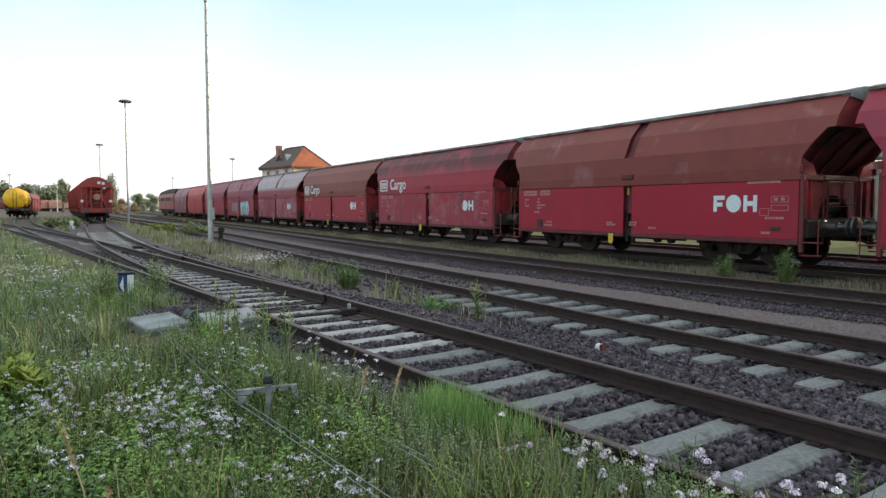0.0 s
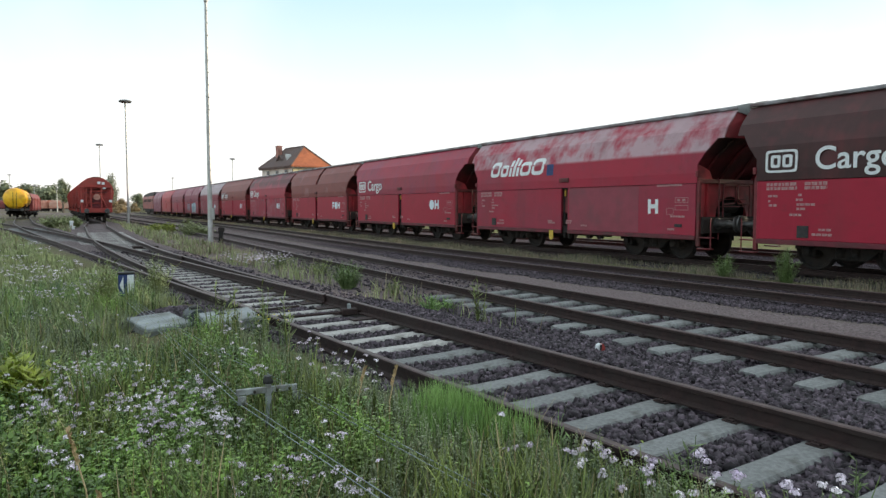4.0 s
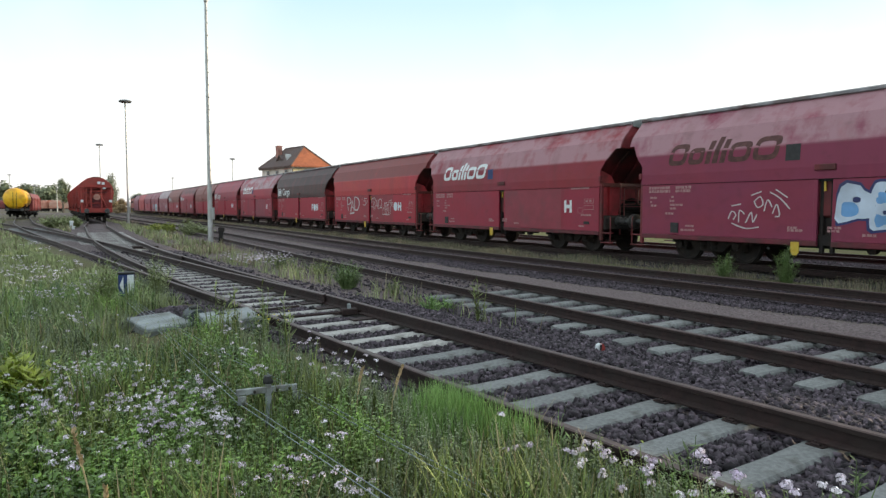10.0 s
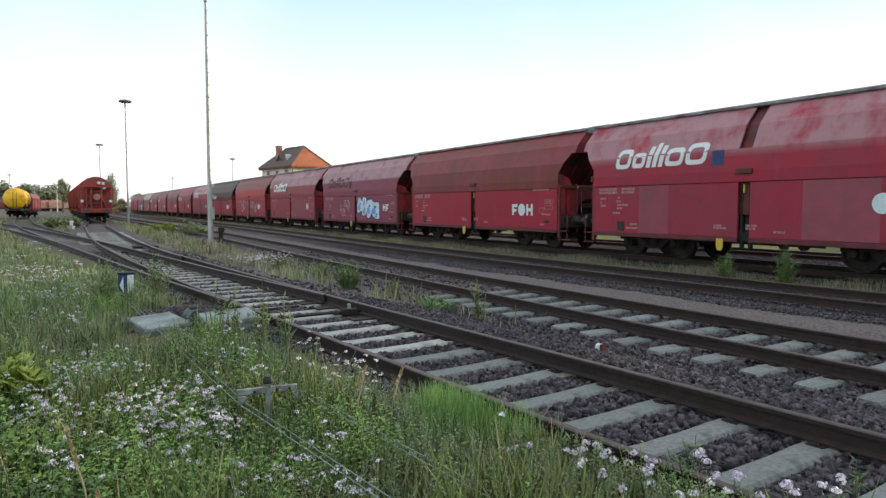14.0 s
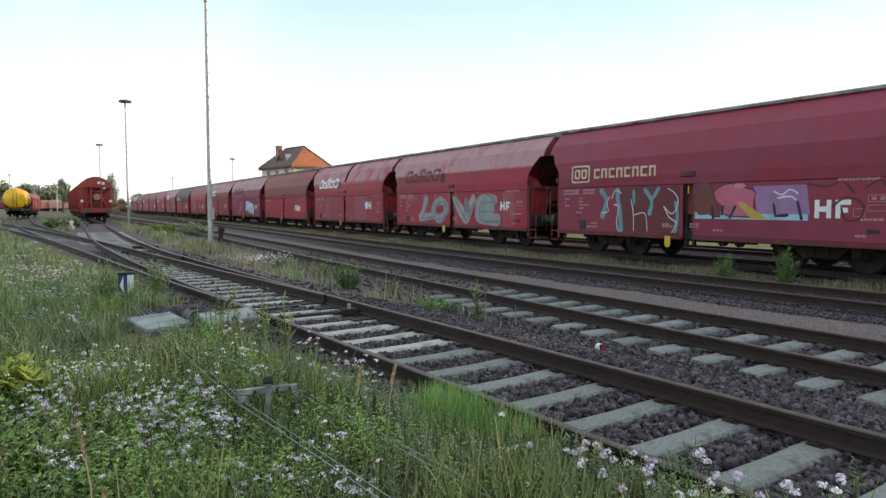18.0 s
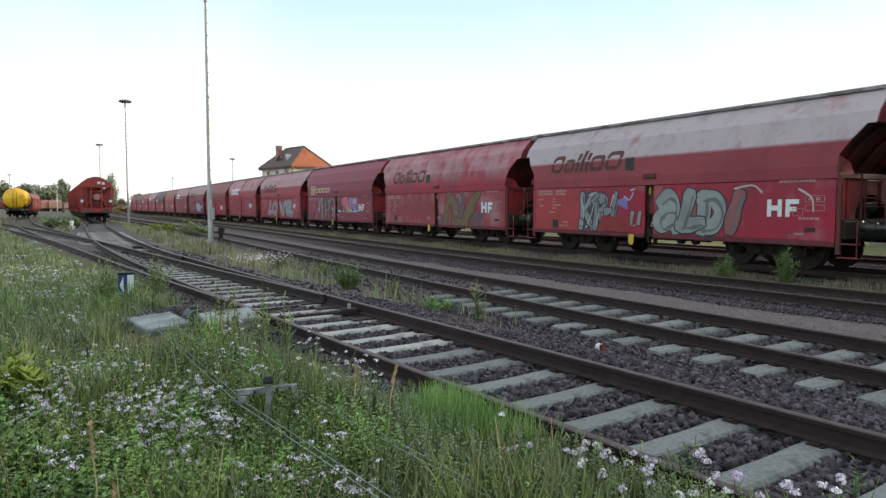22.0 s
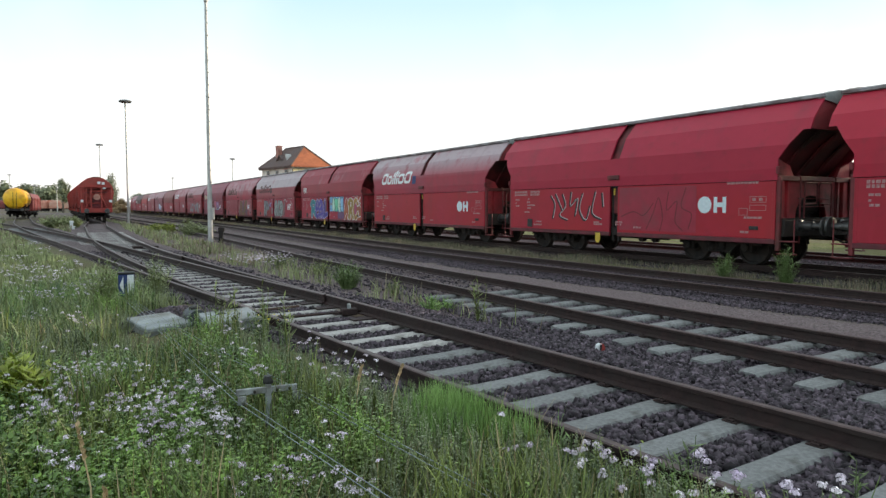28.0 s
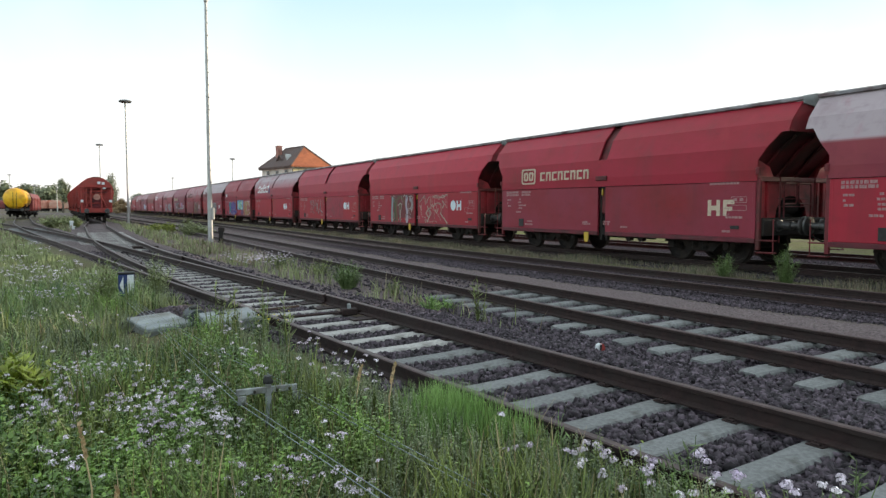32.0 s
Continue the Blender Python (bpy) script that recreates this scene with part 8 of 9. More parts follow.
def herbs(x, y, z, h, name, label, material, leaves=12, size=0.035, stems=True, lean=0.16):
    """Leafy upright herbs: a thin stem and pointed leaves up along it."""
    n = len(x)
    lean = _rng.normal(0, lean, (n, 2)) * h[:, None]
    t = np.linspace(0.15, 0.98, leaves)[None] + _rng.uniform(-0.03, 0.03, (n, leaves))
    a = _rng.uniform(0, 6.28, (n, 1)) + 2.4 * np.arange(leaves)[None] + _rng.uniform(-0.4, 0.4, (n, leaves))
    c = np.stack([x[:, None] + lean[:, :1] * t ** 2, y[:, None] + lean[:, 1:] * t ** 2, z[:, None] + h[:, None] * t], -1)
    ln = size * _rng.uniform(0.7, 1.5, (n, leaves)) * (1.25 - 0.6 * t) * (h[:, None] / 0.35)
    d = np.stack([np.cos(a), np.sin(a), _rng.uniform(-0.1, 0.7, (n, leaves))], -1)
    s = np.stack([-np.sin(a), np.cos(a), np.zeros((n, leaves))], -1) * (ln * 0.33)[..., None]
    m1 = c + d * (ln * 0.55)[..., None]
    tip = c + d * ln[..., None] - np.array([0, 0, 1.0]) * (ln * 0.35)[..., None]
    v = np.stack([c - s * 0.15, c + s * 0.15, m1 - s, m1 + s, tip - s * 0.1, tip + s * 0.1], 2).reshape(-1, 3)
    f = np.array([(0, 1, 3, 2), (2, 3, 5, 4)])
    faces = (f[None] + 6 * np.arange(n * leaves)[:, None, None]).reshape(-1, 4)
    if stems:
        p0, p1, p2 = (np.stack([x + lean[:, 0] * k * k, y + lean[:, 1] * k * k, z - 0.02 + h * k], -1) for k in (0, 0.5, 1.0))
        w = np.stack([np.full(n, 0.0028), np.full(n, 0.0012), np.zeros(n)], -1)
        sv = np.stack([p0 - w, p0 + w, p1 - w, p1 + w, p2 - w * 0.5, p2 + w * 0.5], 1).reshape(-1, 3)
        sf = (f[None] + 6 * np.arange(n)[:, None, None] + len(v)).reshape(-1, 4)
        v, faces = np.concatenate([v, sv]), np.concatenate([faces, sf])
    ob = tagged(new(name, raw_mesh(name, v, faces, material)), label, "weeds", kind="stuff")
    return np.stack([x + lean[:, 0], y + lean[:, 1], z + h], -1)


def flower_heads(tops, name, label, material, petals=14, spread=0.028, size=0.013):
    n = len(tops)
    d = _rng.normal(size=(n, petals, 3))
    d /= np.linalg.norm(d, axis=2)[..., None]
    d[..., 2] = np.abs(d[..., 2]) * 0.8
    c = tops[:, None] + d * spread * _rng.uniform(0.5, 1.0, (n, petals, 1))
    a = np.cross(d, _rng.normal(size=(n, petals, 3)))
    a /= np.linalg.norm(a, axis=2)[..., None]
    b = np.cross(d, a)
    sz = size * _rng.uniform(0.7, 1.3, (n, petals, 1))
    v = np.stack([c - a * sz, c - b * sz * 0.8, c + a * sz, c + b * sz * 0.8], 2).reshape(-1, 3)
    faces = np.arange(len(v)).reshape(-1, 4)
    return tagged(new(name, raw_mesh(name, v, faces, material)), label, "flowers", kind="stuff")


_x, _y, _r = scatter(24000, 2.0, 15, -42, 36, 1.1)
_z = ground_at(_x, _y)[0]
_da = dist_to(_x, _y, L_MAIN)
_edge = np.interp(_y, [0, 4.0, 5.0, 6.0, 8.0, 12.0, 16.0], [-0.9, -0.92, -1.25, -1.5, -1.45, -1.3, -1.4])
_k = (_da < _edge) & open_soil(_x, _y) & (np.hypot(_x + 1.26, _y - 4.82) > 0.15)
_x, _y, _z, _r, _da = _x[_k], _y[_k], _z[_k], _r[_k], _da[_k]
_h = _rng.uniform(0.16, 0.4, len(_x)) * np.clip(0.6 + 0.08 * _r, 0.65, 1.1) * np.where(_da > -1.5, 0.8, 1.0)
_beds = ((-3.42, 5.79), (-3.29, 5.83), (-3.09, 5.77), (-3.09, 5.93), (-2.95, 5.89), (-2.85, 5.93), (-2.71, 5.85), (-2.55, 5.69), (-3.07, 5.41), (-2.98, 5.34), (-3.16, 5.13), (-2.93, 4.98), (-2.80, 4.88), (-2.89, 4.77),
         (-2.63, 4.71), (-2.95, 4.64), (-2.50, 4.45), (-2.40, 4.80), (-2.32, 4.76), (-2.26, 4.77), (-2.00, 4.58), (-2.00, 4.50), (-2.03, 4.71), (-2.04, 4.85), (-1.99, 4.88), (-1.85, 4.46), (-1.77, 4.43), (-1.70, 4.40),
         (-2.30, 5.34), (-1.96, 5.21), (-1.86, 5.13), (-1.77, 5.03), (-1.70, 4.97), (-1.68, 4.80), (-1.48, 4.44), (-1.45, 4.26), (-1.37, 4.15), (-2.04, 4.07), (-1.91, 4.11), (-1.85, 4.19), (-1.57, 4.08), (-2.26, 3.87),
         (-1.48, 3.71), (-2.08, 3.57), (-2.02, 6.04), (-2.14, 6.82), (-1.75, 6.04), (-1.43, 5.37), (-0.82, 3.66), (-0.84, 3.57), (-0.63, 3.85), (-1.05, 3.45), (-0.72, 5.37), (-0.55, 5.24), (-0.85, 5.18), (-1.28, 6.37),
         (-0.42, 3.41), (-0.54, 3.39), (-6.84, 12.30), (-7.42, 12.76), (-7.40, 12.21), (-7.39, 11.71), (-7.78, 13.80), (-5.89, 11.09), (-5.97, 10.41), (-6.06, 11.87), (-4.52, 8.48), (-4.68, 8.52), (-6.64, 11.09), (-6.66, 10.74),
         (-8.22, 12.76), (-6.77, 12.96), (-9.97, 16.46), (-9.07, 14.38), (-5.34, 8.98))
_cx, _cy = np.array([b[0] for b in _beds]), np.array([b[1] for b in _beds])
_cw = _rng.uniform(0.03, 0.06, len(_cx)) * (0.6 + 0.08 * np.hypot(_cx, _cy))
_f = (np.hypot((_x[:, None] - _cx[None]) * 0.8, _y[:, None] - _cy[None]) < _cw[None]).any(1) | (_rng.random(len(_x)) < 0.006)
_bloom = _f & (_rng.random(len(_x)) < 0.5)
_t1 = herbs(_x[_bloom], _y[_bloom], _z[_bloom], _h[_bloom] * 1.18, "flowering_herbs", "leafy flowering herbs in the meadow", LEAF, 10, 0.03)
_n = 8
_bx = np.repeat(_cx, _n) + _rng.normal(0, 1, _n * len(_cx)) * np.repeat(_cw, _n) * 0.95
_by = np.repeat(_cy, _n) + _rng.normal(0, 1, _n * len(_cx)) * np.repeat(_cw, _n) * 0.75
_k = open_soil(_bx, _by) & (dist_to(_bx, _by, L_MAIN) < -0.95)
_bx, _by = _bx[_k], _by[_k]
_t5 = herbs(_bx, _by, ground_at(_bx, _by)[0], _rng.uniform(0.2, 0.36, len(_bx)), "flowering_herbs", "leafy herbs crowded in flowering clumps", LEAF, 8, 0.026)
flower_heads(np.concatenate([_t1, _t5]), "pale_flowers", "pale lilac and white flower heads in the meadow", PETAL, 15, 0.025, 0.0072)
_zone = patchy(_x, _y, 0.42, 1.3) + 0.25 * np.sin(3.3 * _x - 2.1 * _y) + _rng.normal(0, 0.13, len(_x))
_yel = ~_bloom & ((_zone > 1.15) | (_rng.random(len(_x)) < 0.015))
_sage = ~_bloom & ~_yel & ((_zone < 0.22) | (_da > -1.75))
_lush = ~_bloom & ~_yel & ~_sage & (_zone > 0.5)
herbs(_x[_sage], _y[_sage], _z[_sage], _h[_sage] * 0.85, "grey_green_herbs", "grey-green feathery weeds in the meadow", SAGE, 16, 0.024)
herbs(_x[_lush], _y[_lush], _z[_lush], _h[_lush] * 0.95, "lush_herbs", "lush bright green leafy weeds in the meadow", LUSH, 13, 0.038)
herbs(_x[_yel], _y[_yel], _z[_yel], _h[_yel], "yellowish_herbs", "yellow-green leafy weeds in the meadow", YHERB, 12, 0.034)
_oth = ~_bloom & ~_yel & ~_sage & ~_lush
herbs(_x[_oth], _y[_oth], _z[_oth], _h[_oth], "green_herbs", "dark green leafy weeds in the meadow", LEAF, 13, 0.031)

# flowers along the near rail's foot
_y = _rng.uniform(2.1, 4.3, 170)
_x = np.array([x_main(v) for v in _y]) - _rng.uniform(0.95, 1.5, 170) / 0.82
_t2 = herbs(_x, _y, ground_at(_x, _y)[0], _rng.uniform(0.12, 0.27, len(_x)), "railside_herbs", "flowering herbs along the foot of the near rail", LEAF, 10, 0.03)
flower_heads(_t2[_rng.random(len(_t2)) < 0.05], "railside_flowers", "lilac-white flower heads beside the near rail", PETAL, 18, 0.03, 0.011)

_y = _rng.uniform(1.9, 3.95, 620)
_o = -0.72 - 0.6 * _rng.random(620) ** 1.3
_o = np.where((_rng.random(620) < 0.12) & (_y < 3.2), _rng.uniform(-0.6, -0.15, 620), _o)
_x = np.array([x_main(v) for v in _y]) + _o / 0.82
_h = _rng.uniform(0.11, 0.25, 620) * np.where(_o > -0.7, 0.7, 1.0) * np.interp(_y, [1.9, 3.3, 3.95], [1.1, 1.0, 0.6])
_k = _rng.random(620) < 0.6
herbs(_x[_k], _y[_k], ground_at(_x[_k], _y[_k])[0], _h[_k], "railside_weeds", "grey-green leafy weeds crowding the near rail", SAGE, 14, 0.03)
herbs(_x[~_k], _y[~_k], ground_at(_x[~_k], _y[~_k])[0], _h[~_k], "railside_weeds", "fresh green leafy weeds crowding the near rail", LUSH, 14, 0.034)
_heads = np.array([(0.746, 3.745), (0.851, 3.910), (0.902, 3.816), (0.895, 3.702), (0.737, 3.577), (0.774, 3.634), (0.933, 3.643), (0.825, 3.431), (1.121, 3.668), (1.158, 3.618), (1.053, 3.499), (1.074, 3.461),
                   (1.006, 3.602), (1.080, 3.745), (1.038, 3.324), (1.424, 3.728), (1.445, 3.618), (1.457, 3.789), (1.422, 3.431), (1.350, 3.338), (1.505, 3.387), (1.545, 3.431), (1.384, 3.236), (1.526, 3.184),
                   (1.713, 3.269), (1.703, 3.303), (1.725, 3.216), (2.010, 3.338), (1.897, 3.303), (1.931, 3.236), (1.145, 3.184), (1.212, 3.197), (0.699, 3.772), (0.877, 3.249), (0.891, 3.881), (0.795, 3.798),
                   (1.108, 3.553), (1.522, 3.461), (1.736, 3.331), (1.446, 3.685), (0.934, 3.772), (2.036, 3.402)])
_t4 = herbs(_heads[:, 0], _heads[:, 1], ground_at(*_heads.T)[0], 0.16 - ground_at(*_heads.T)[0], "lilac_flowering_herbs", "lilac flowering herbs standing against the near rail", SAGE, 9, 0.03, lean=0.03)
flower_heads(_t4, "lilac_flowers", "round lilac and white flower heads against the near rail", LILAC, 30, 0.031, 0.0095)

# low sparse herbs on the bare soil by the rail, and a few yellow flowers
_x, _y, _r = scatter(1500, 3.5, 13, -30, 20, 1.0)
_da = dist_to(_x, _y, L_MAIN)
_k = (_da < -1.0) & (_da > -1.7)
_x, _y = _x[_k], _y[_k]
herbs(_x, _y, ground_at(_x, _y)[0], _rng.uniform(0.05, 0.14, len(_x)), "low_herbs", "low sparse herbs on bare soil beside the rail", LEAF, 9, 0.05)
YFLOWER = leaf_material("yellow_petals", (0.7, 0.55, 0.03), (0.8, 0.65, 0.06), 0.6, 0.15)
_x, _y = _rng.normal(-1.75, 0.2, 16), _rng.normal(7.35, 0.22, 16)
_k = dist_to(_x, _y, L_MAIN) < -1.0
_t3 = herbs(_x[_k], _y[_k], ground_at(_x[_k], _y[_k])[0], _rng.uniform(0.25, 0.4, _k.sum()), "yellow_flowering_herbs", "herbs with small yellow flowers by the rail", LEAF, 9, 0.03)
flower_heads(_t3, "yellow_flowers", "small yellow flowers by the near rail", YFLOWER, 6, 0.014, 0.007)

# far white flowers
_x, _y, _r = scatter(1500, 12, 30, -36, -14, 0.9)
_z = ground_at(_x, _y)[0]
_k = ((dist_to(_x, _y, L_MAIN) < -1.6) & (dist_to(_x, _y, L_LEFT) < -1.6)) & (patchy(_x, _y, 0.5, 1.0) > 0.45)
flower_heads(np.stack([_x, _y, _z + 0.3], -1)[_k], "far_flowers", "scattered pale flowers in the far meadow", PETAL, 6, 0.05, 0.012)


def weed(x, y, h, spread, stems, material, label, wide=0.009, leafy=True):
    """One bushy weed clump: many stems from one foot with narrow leaves."""
    m = Mesh()
    rnd = random.Random(int(1000 * abs(x) + 37 * y))
    g = grounded(x, y)
    for _ in range(stems):
        a, l = rnd.uniform(0, 6.28), rnd.uniform(0.1, 1) * spread
        hh = h * rnd.uniform(0.4, 1.0) * (1.0 - 0.3 * l / spread)
        p = [(0.35 * l * math.cos(a), 0.35 * l * math.sin(a), 0), (0.6 * l * math.cos(a), 0.6 * l * math.sin(a), 0.5 * hh), (l * math.cos(a), l * math.sin(a), hh)]
        m.tube(p, [0.005, 0.004, 0.002], 3, caps=False)
        if leafy:
            for k in range(16):
                t = rnd.uniform(0.1, 1.0)
                b = rnd.uniform(0, 6.28)
                ll = rnd.uniform(0.035, 0.085) * min(h / 0.5, 1.6)
                q = Vector((l * (0.35 + 0.65 * t * t) * math.cos(a), l * (0.35 + 0.65 * t * t) * math.sin(a), hh * t))
                d = Vector((math.cos(b), math.sin(b), rnd.uniform(0.1, 0.9)))
                s = Vector((-math.sin(b), math.cos(b), 0)) * wide * min(1.0, 0.5 + h)
                m.add([tuple(q - s * 0.2), tuple(q + s * 0.2), tuple(q + d * ll * 0.5 + s), tuple(q + d * ll * 0.5 - s), tuple(q + d * ll)], [(0, 1, 2, 3), (3, 2, 4)])
    me = bpy.data.meshes.new("weed_clump")
    me.from_pydata(m.v, [], m.f)
    me.materials.append(material)
    ob = tagged(new("weed_clump", me), label, "weed", "weed clumps")
    ob.matrix_basis = pose(x, y, g)


for _a in ((6.93, 16.6, 0.75, 0.36, 60, PALEWEED, "pale green weed clump beside the train's track"),
           (7.77, 15.3, 1.0, 0.3, 80, PALEWEED, "tall pale green weed clump beside the train's track"),
           (-2.05, 14.6, 0.66, 0.42, 110, PALEWEED, "dark green bushy weed on the gravel"),
           (-0.2, 11.2, 0.34, 0.32, 40, VIVID, "low green weed clump on the ballast"),
           (0.1, 11.6, 0.26, 0.3, 26, VIVID, "low green weed clump on the ballast"),
           (0.56, 10.2, 0.85, 0.16, 9, GRASS, "thin upright weed on the ballast"),
           (-0.9, 13.4, 0.4, 0.3, 22, GRASS, "small weed on the gravel"),
           (-3.2, 17.8, 0.5, 0.6, 46, GRASS, "flowering weed patch on the gravel"),
           (-4.6, 19.2, 0.5, 0.6, 46, GRASS, "flowering weed patch on the gravel"),
           (-6.0, 20.5, 0.45, 0.6, 36, STRAW, "dry weed patch by the mast"),
           (-15.9, 42.5, 1.1, 0.9, 120, FARGRASS, "green bush between the tracks", 0.035),
           (-14.6, 41.0, 0.9, 0.9, 90, FARGRASS, "green bush between the tracks", 0.035),
           (-19.2, 47.5, 0.8, 1.0, 90, YLEAF, "yellow-green bush between the tracks", 0.035),
           (-20.6, 48.5, 0.7, 0.9, 70, YLEAF, "yellow-green bush between the tracks", 0.035),
           (-30.2, 52.5, 1.1, 1.2, 150, FARGRASS, "green overgrown mound between the branches", 0.035),
           (-28.6, 52.6, 1.0, 0.9, 130, FARGRASS, "green overgrown mound between the branches", 0.035),
           (-31.6, 56.6, 1.2, 1.2, 150, FARGRASS, "green overgrown mound between the branches", 0.035),
           (-2.25, 7.3, 0.85, 0.25, 5, GRASS, "thin tall weed beside the turnout"),
           (-1.9, 7.15, 0.8, 0.25, 5, GRASS, "thin tall weed beside the turnout"),
           (-1.55, 6.75, 0.75, 0.22, 4, GRASS, "thin tall weed beside the turnout"),
           (-2.6, 7.7, 0.9, 0.25, 5, GRASS, "thin tall weed beside the turnout"),
           (-3.9, 7.5, 0.5, 0.3, 14, LEAF, "leafy weed beside the concrete covers"),
           (-2.1, 7.75, 0.5, 0.25, 14, LEAF, "leafy weed beside the concrete covers"),
           (-0.52, 5.2, 0.3, 0.08, 5, GRASS, "small pointed weed by the rail"),
           (1.32, 3.55, 0.42, 0.2, 8, LEAF, "leafy weed stems before the rail"),
           (2.05, 3.3, 0.4, 0.2, 8, LEAF, "leafy weed stems before the rail"),
           (0.72, 3.85, 0.36, 0.14, 7, LEAF, "leafy weed stems before the rail"),
           (-4.62, 10.9, 0.85, 0.34, 40, FARGRASS, "leafy weed beside the point lantern"),
           (-5.5, 10.9, 0.95, 0.36, 46, FARGRASS, "leafy weed beside the point lantern"),
           (-3.46, 5.4, 0.62, 0.36, 120, YLEAF, "yellow-green leafy shrub in the meadow", 0.02),
           (-2.5, 3.95, 0.36, 0.4, 90, LUSH, "lush green leafy shrub in the meadow", 0.02),
           (-1.95, 3.55, 0.3, 0.34, 70, LUSH, "lush green leafy shrub in the meadow", 0.018),
           (-1.3, 3.6, 0.3, 0.34, 70, LUSH, "lush green leafy shrub in the meadow", 0.018),
           (-2.75, 4.35, 0.34, 0.34, 60, LUSH, "lush green leafy shrub in the meadow", 0.02)):
    weed(*_a)
for _cx, _cy, _n in ((0.1, 4.45, 1300), (-0.02, 4.7, 900), (0.42, 4.25, 350)):
    _x, _y = _rng.normal(_cx, 0.12, _n), _rng.normal(_cy, 0.1, _n)
    blades(_x, _y, ground_at(_x, _y)[0], _rng.uniform(0.15, 0.36, _n), _rng.uniform(0.003, 0.007, _n), "fresh_grass_tuft", "fresh bright green grass tuft by the rail", VIVID, 0.35)

# tan grass and pale flowers near the light mast
_x, _y = _rng.normal(-9.2, 1.5, 5000), _rng.normal(29.0, 2.2, 5000)
_k = (dist_to(_x, _y, L_MAIN) > 1.9) & (dist_to(_x, _y, L_B) < -1.4)
_x, _y = _x[_k], _y[_k]
blades(_x, _y, ground_at(_x, _y)[0], _rng.uniform(0.06, 0.24, len(_x)), _rng.uniform(0.015, 0.03, len(_x)), "tan_grass", "tan dry grass near the light mast", DRYSTRIP, 0.9)
_x, _y = _rng.normal(-5.6, 0.7, 240), _rng.normal(19.8, 0.7, 240)
_k = (dist_to(_x, _y, L_MAIN) > 1.9) & (dist_to(_x, _y, L_B) < -1.4)
flower_heads(np.stack([_x, _y, ground_at(_x, _y)[0] + _rng.uniform(0.15, 0.4, 240)], -1)[_k], "white_flower_patch", "patch of small white flowers on the gravel", PETAL, 6, 0.04, 0.014)

# single tall dry stalks that sway in the wind
def stalk(x, y, h, phase):
    m = Mesh().tube([(0, 0, -0.03), (0.01, 0, h * 0.5), (0.05, 0.01, h * 0.85), (0.07, 0.01, h)], [0.0055, 0.0045, 0.0038, 0.003], 5)
    root = part("grass_stalk", m, STALK)
    tagged(root, "single dry grass stalk with a seed head", "grass stalk", "dry grass stalks")
    e = Mesh()
    rnd = random.Random(int(phase * 100))
    for i in range(26):
        t = 0.72 + 0.28 * i / 25
        p = Vector((0.03 + 0.04 * (t - 0.7) / 0.3, 0.01, h * t))
        a = rnd.uniform(0, 6.28)
        d = Vector((math.cos(a) * 0.4, math.sin(a) * 0.4, 1)) * 0.03
        s = Vector((-math.sin(a), math.cos(a), 0)) * 0.012
        e.add([tuple(p), tuple(p + d * 0.5 + s), tuple(p + d), tuple(p + d * 0.5 - s)], [(0, 1, 2, 3)])
    me = bpy.data.meshes.new("seed_head")
    me.from_pydata(e.v, [], e.f)
    me.materials.append(STALK)
    part("seed_head", me, None, root)
    root.matrix_basis = pose(x, y, grounded(x, y), 0, 0, 40 * phase)
    SWAYERS.append((root, phase, 5.0))


for _a in ((-0.36, 4.5, 0.46, 0.3), (-0.62, 4.75, 0.4, 1.1), (-1.78, 2.8, 0.42, 2.0), (-1.45, 2.9, 0.46, 3.1), (-1.75, 3.3, 0.62, 4.2)):
    stalk(*_a)

# ---- trees and bushes far off ----
BARK = surface("grey_bark", (0.09, 0.075, 0.06), (0.15, 0.125, 0.1), 6, 0.9, 0, 0.4)
# greens and olives paled: distance haze is put into the leaf colour
FOL1 = leaf_material("hazed_green_foliage", (0.14, 0.16, 0.09), (0.22, 0.25, 0.145), 0.7, 0.4)
FOL2 = leaf_material("hazed_olive_foliage", (0.17, 0.18, 0.12), (0.25, 0.265, 0.18), 0.7, 0.4)
FOL3 = leaf_material("tan_brush_foliage", (0.22, 0.16, 0.08), (0.32, 0.23, 0.12), 0.7, 0.35)


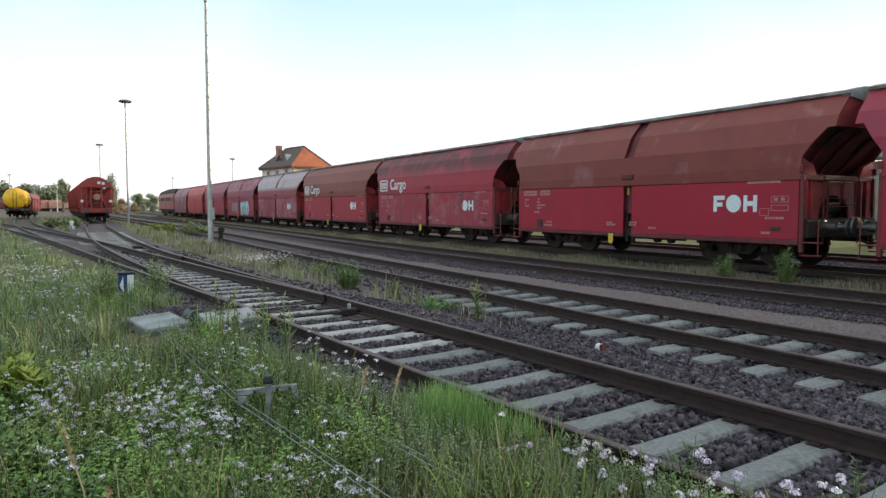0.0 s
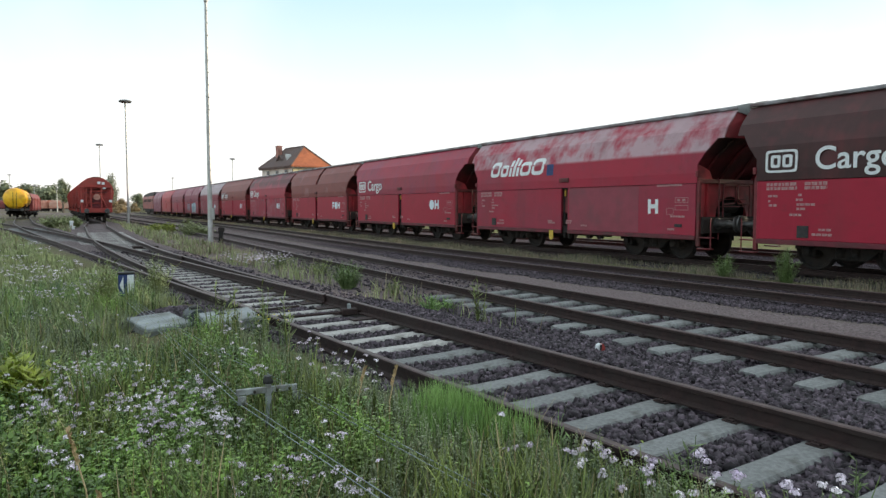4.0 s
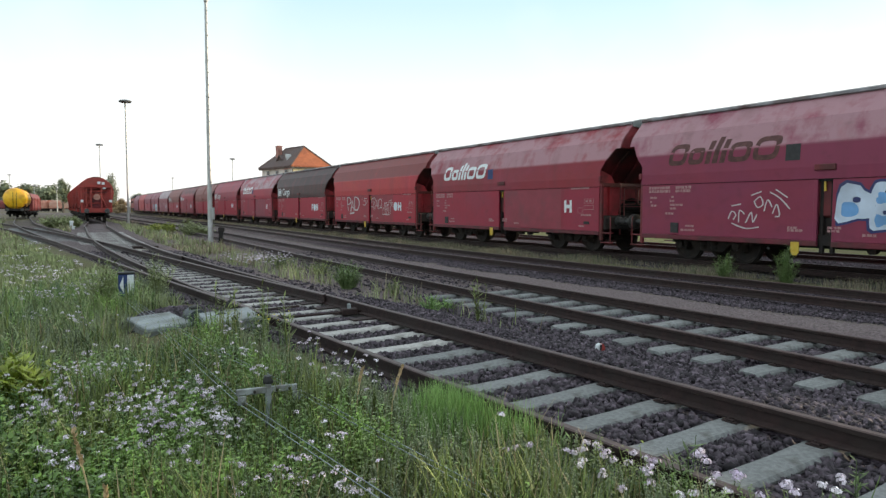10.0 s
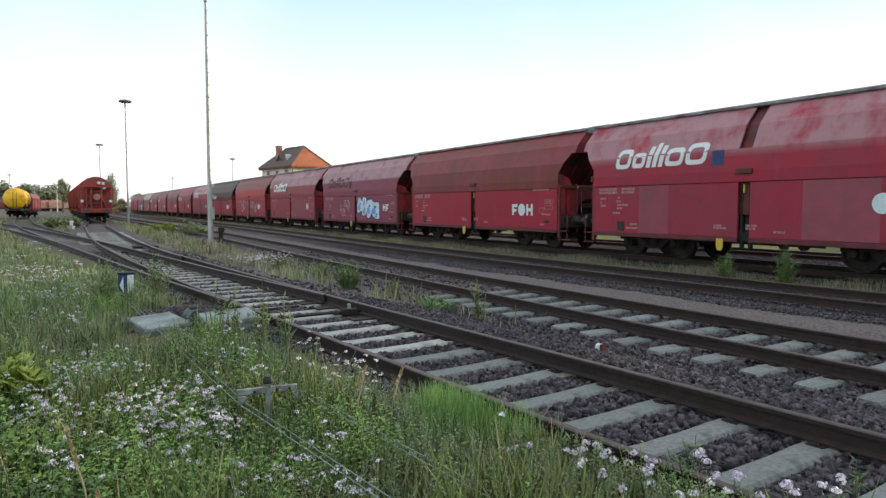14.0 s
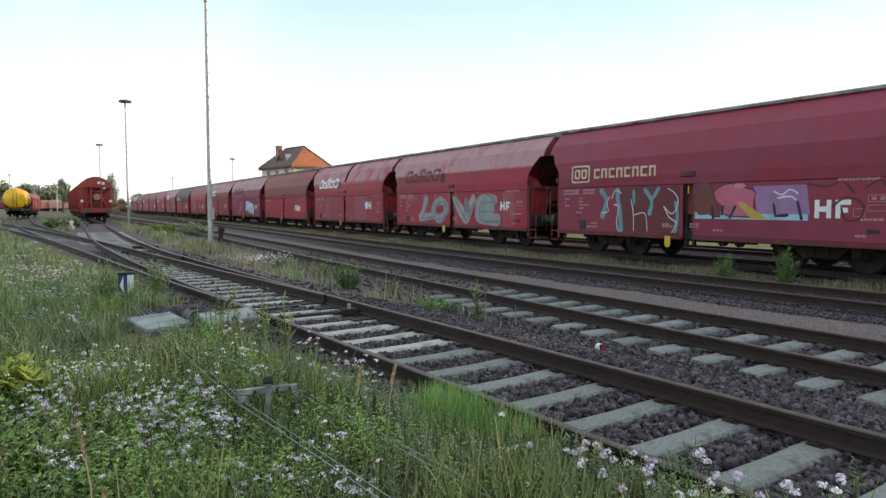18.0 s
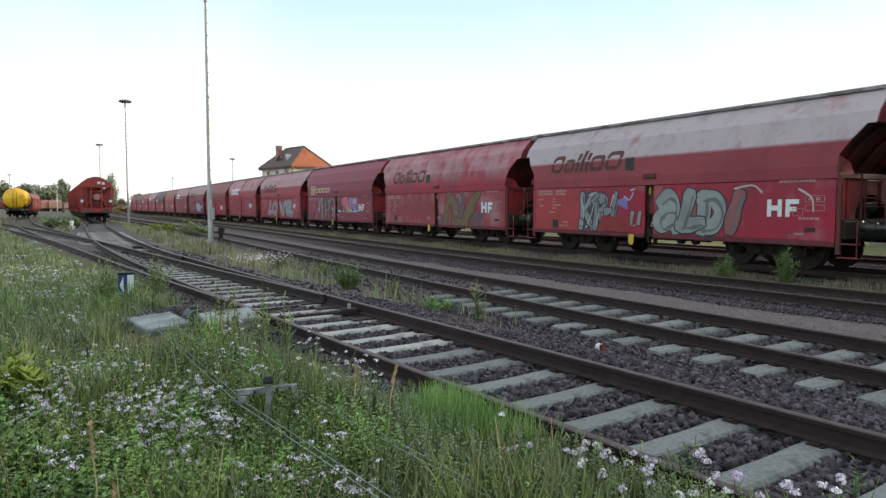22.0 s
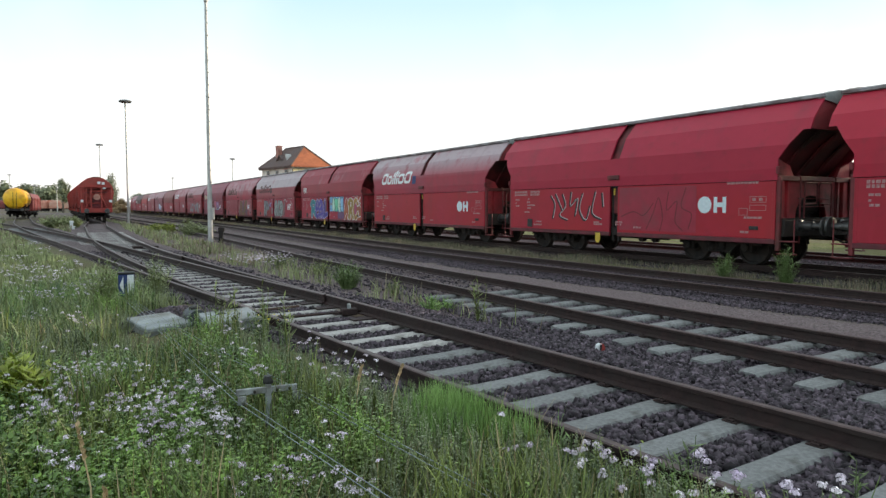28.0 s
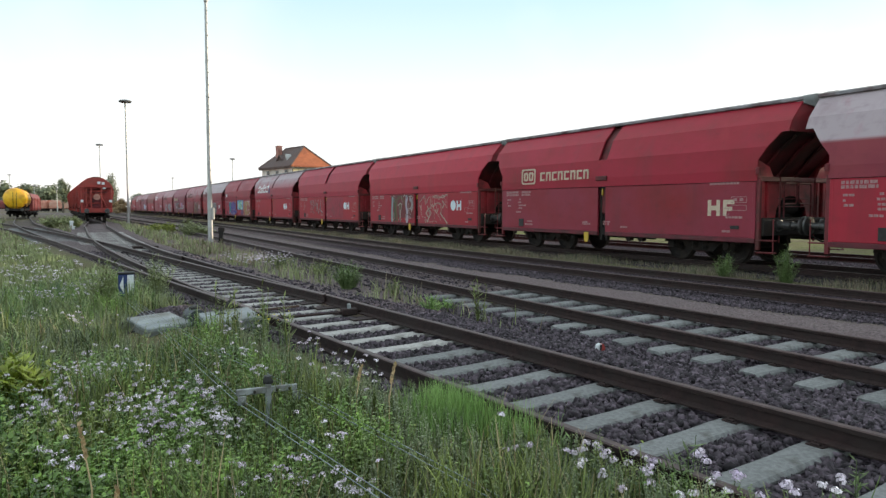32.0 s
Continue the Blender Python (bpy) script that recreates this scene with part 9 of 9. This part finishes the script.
def tree(x, y, h, w, kind, label, seed, foot=0.25):
    root = tagged(new("tree"), label, "tree")
    root.matrix_basis = pose(x, y, -0.3)
    rnd = np.random.default_rng(seed)
    th = h * foot
    part("trunk", Mesh().tube([(0, 0, 0), (0.05, 0, th), (0.1, 0.1, h * 0.8)], [0.035 * h, 0.025 * h, 0.006 * h], 7), BARK, root)
    lobes = []
    for i in range(14):
        a, u = rnd.uniform(0, 6.28), rnd.uniform(0.05, 1)
        rr = w * 0.36 * math.sin(math.pi * (0.15 + 0.8 * u)) * rnd.uniform(0.4, 1.0)
        c = np.array([rr * math.cos(a), rr * math.sin(a), th + (h - th) * (0.12 + 0.78 * u)])
        lobes.append((c, w * rnd.uniform(0.16, 0.27)))
        if i % 2 == 0:
            part("limb", Mesh().tube([(0.03, 0, th + (c[2] - th) * 0.4), tuple(c)], [0.012 * h, 0.004 * h], 5), BARK, root)
    n = 110
    vs = []
    for c, r in lobes:
        d = rnd.normal(size=(n, 3))
        d /= np.linalg.norm(d, axis=1)[:, None]
        p = c + d * r * rnd.uniform(0.45, 1.12, (n, 1)) * np.array([1, 1, 0.9 * (h / w) ** 0.5])
        a = np.cross(d, rnd.normal(size=(n, 3)))
        a /= np.linalg.norm(a, axis=1)[:, None]
        b = np.cross(a, d)
        s = r * rnd.uniform(0.1, 0.2, (n, 1))
        vs.append(np.stack([p - a * s, p - b * s, p + a * s, p + b * s], 1).reshape(-1, 3))
    v = np.concatenate(vs)
    part("crown", raw_mesh("crown", v, np.arange(len(v)).reshape(-1, 4), kind), None, root)
    return root


def at_px(px, d):
    return (px - 784) / 1200 * d


for _p, _d, _h, _w, _k, _l in ((113, 200, 9.6, 6.0, FOL1, "dark green tree behind the parked wagons"), (196, 200, 11.2, 5.6, FOL2, "slender pale green poplar at the yard's edge"), (201, 203, 9.5, 5.0, FOL2, "slender pale green poplar at the yard's edge"),
                               (244, 240, 6.5, 6.0, FOL1, "round tree far down the line"), (268, 260, 7.0, 6.5, FOL1, "round tree far down the line"), (257, 250, 4.5, 6.0, FOL1, "low bush far down the line"),
                               (665, 130, 10.6, 5.0, FOL1, "treetop rising behind the train"), (650, 135, 10.2, 5.5, FOL1, "treetop rising behind the train")):
    tree(at_px(_p, _d), _d, _h, _w, _k, _l, int(_p))
for _i in range(15):
    _p = -50 + _i * 12.5
    _d = 300 + 20 * math.sin(_i * 2.1)
    tree(at_px(_p, _d), _d, 10.6 + 1.6 * math.sin(1.7 * _i) - 0.12 * _i, 12, FOL1 if _i % 3 else FOL2, "tree in the wooded edge behind the yard", 50 + _i, 0.12)
for _i, (_p, _d, _h) in enumerate(((208, 190, 3.4), (217, 192, 3.8), (223, 200, 3.0), (212, 178, 2.4), (240, 215, 2.8), (254, 220, 2.6), (272, 225, 2.8))):
    tree(at_px(_p, _d), _d, _h, 3.6, FOL3 if _i < 5 else FOL2, "tan scrub bush beside the far tracks", 90 + _i, 0.05)


def far_building(px, d, w, h, label):
    root = tagged(new("far_building"), label, "building")
    root.matrix_basis = pose(at_px(px, d), d, -0.3, 0, 0, 25)
    part("wall", Mesh().box(0, w, 0, 8, 0, h), PLASTER, root)
    part("roof", Mesh().prism([(-0.4, h), (w / 2, h + 1.6), (w + 0.4, h), (w + 0.4, h + 0.15), (w / 2, h + 1.8), (-0.4, h + 0.15)], -0.4, 8.4), TILE_O, root)
    for i in range(4):
        part("window", Mesh().box(w * (i + 0.6) / 4.4 - 0.4, w * (i + 0.6) / 4.4 + 0.4, -0.05, 0.02, 1.2, 2.4), GLASS, root)


far_building(228, 290, 12, 3.2, "long low pale building far down the line")


motions()
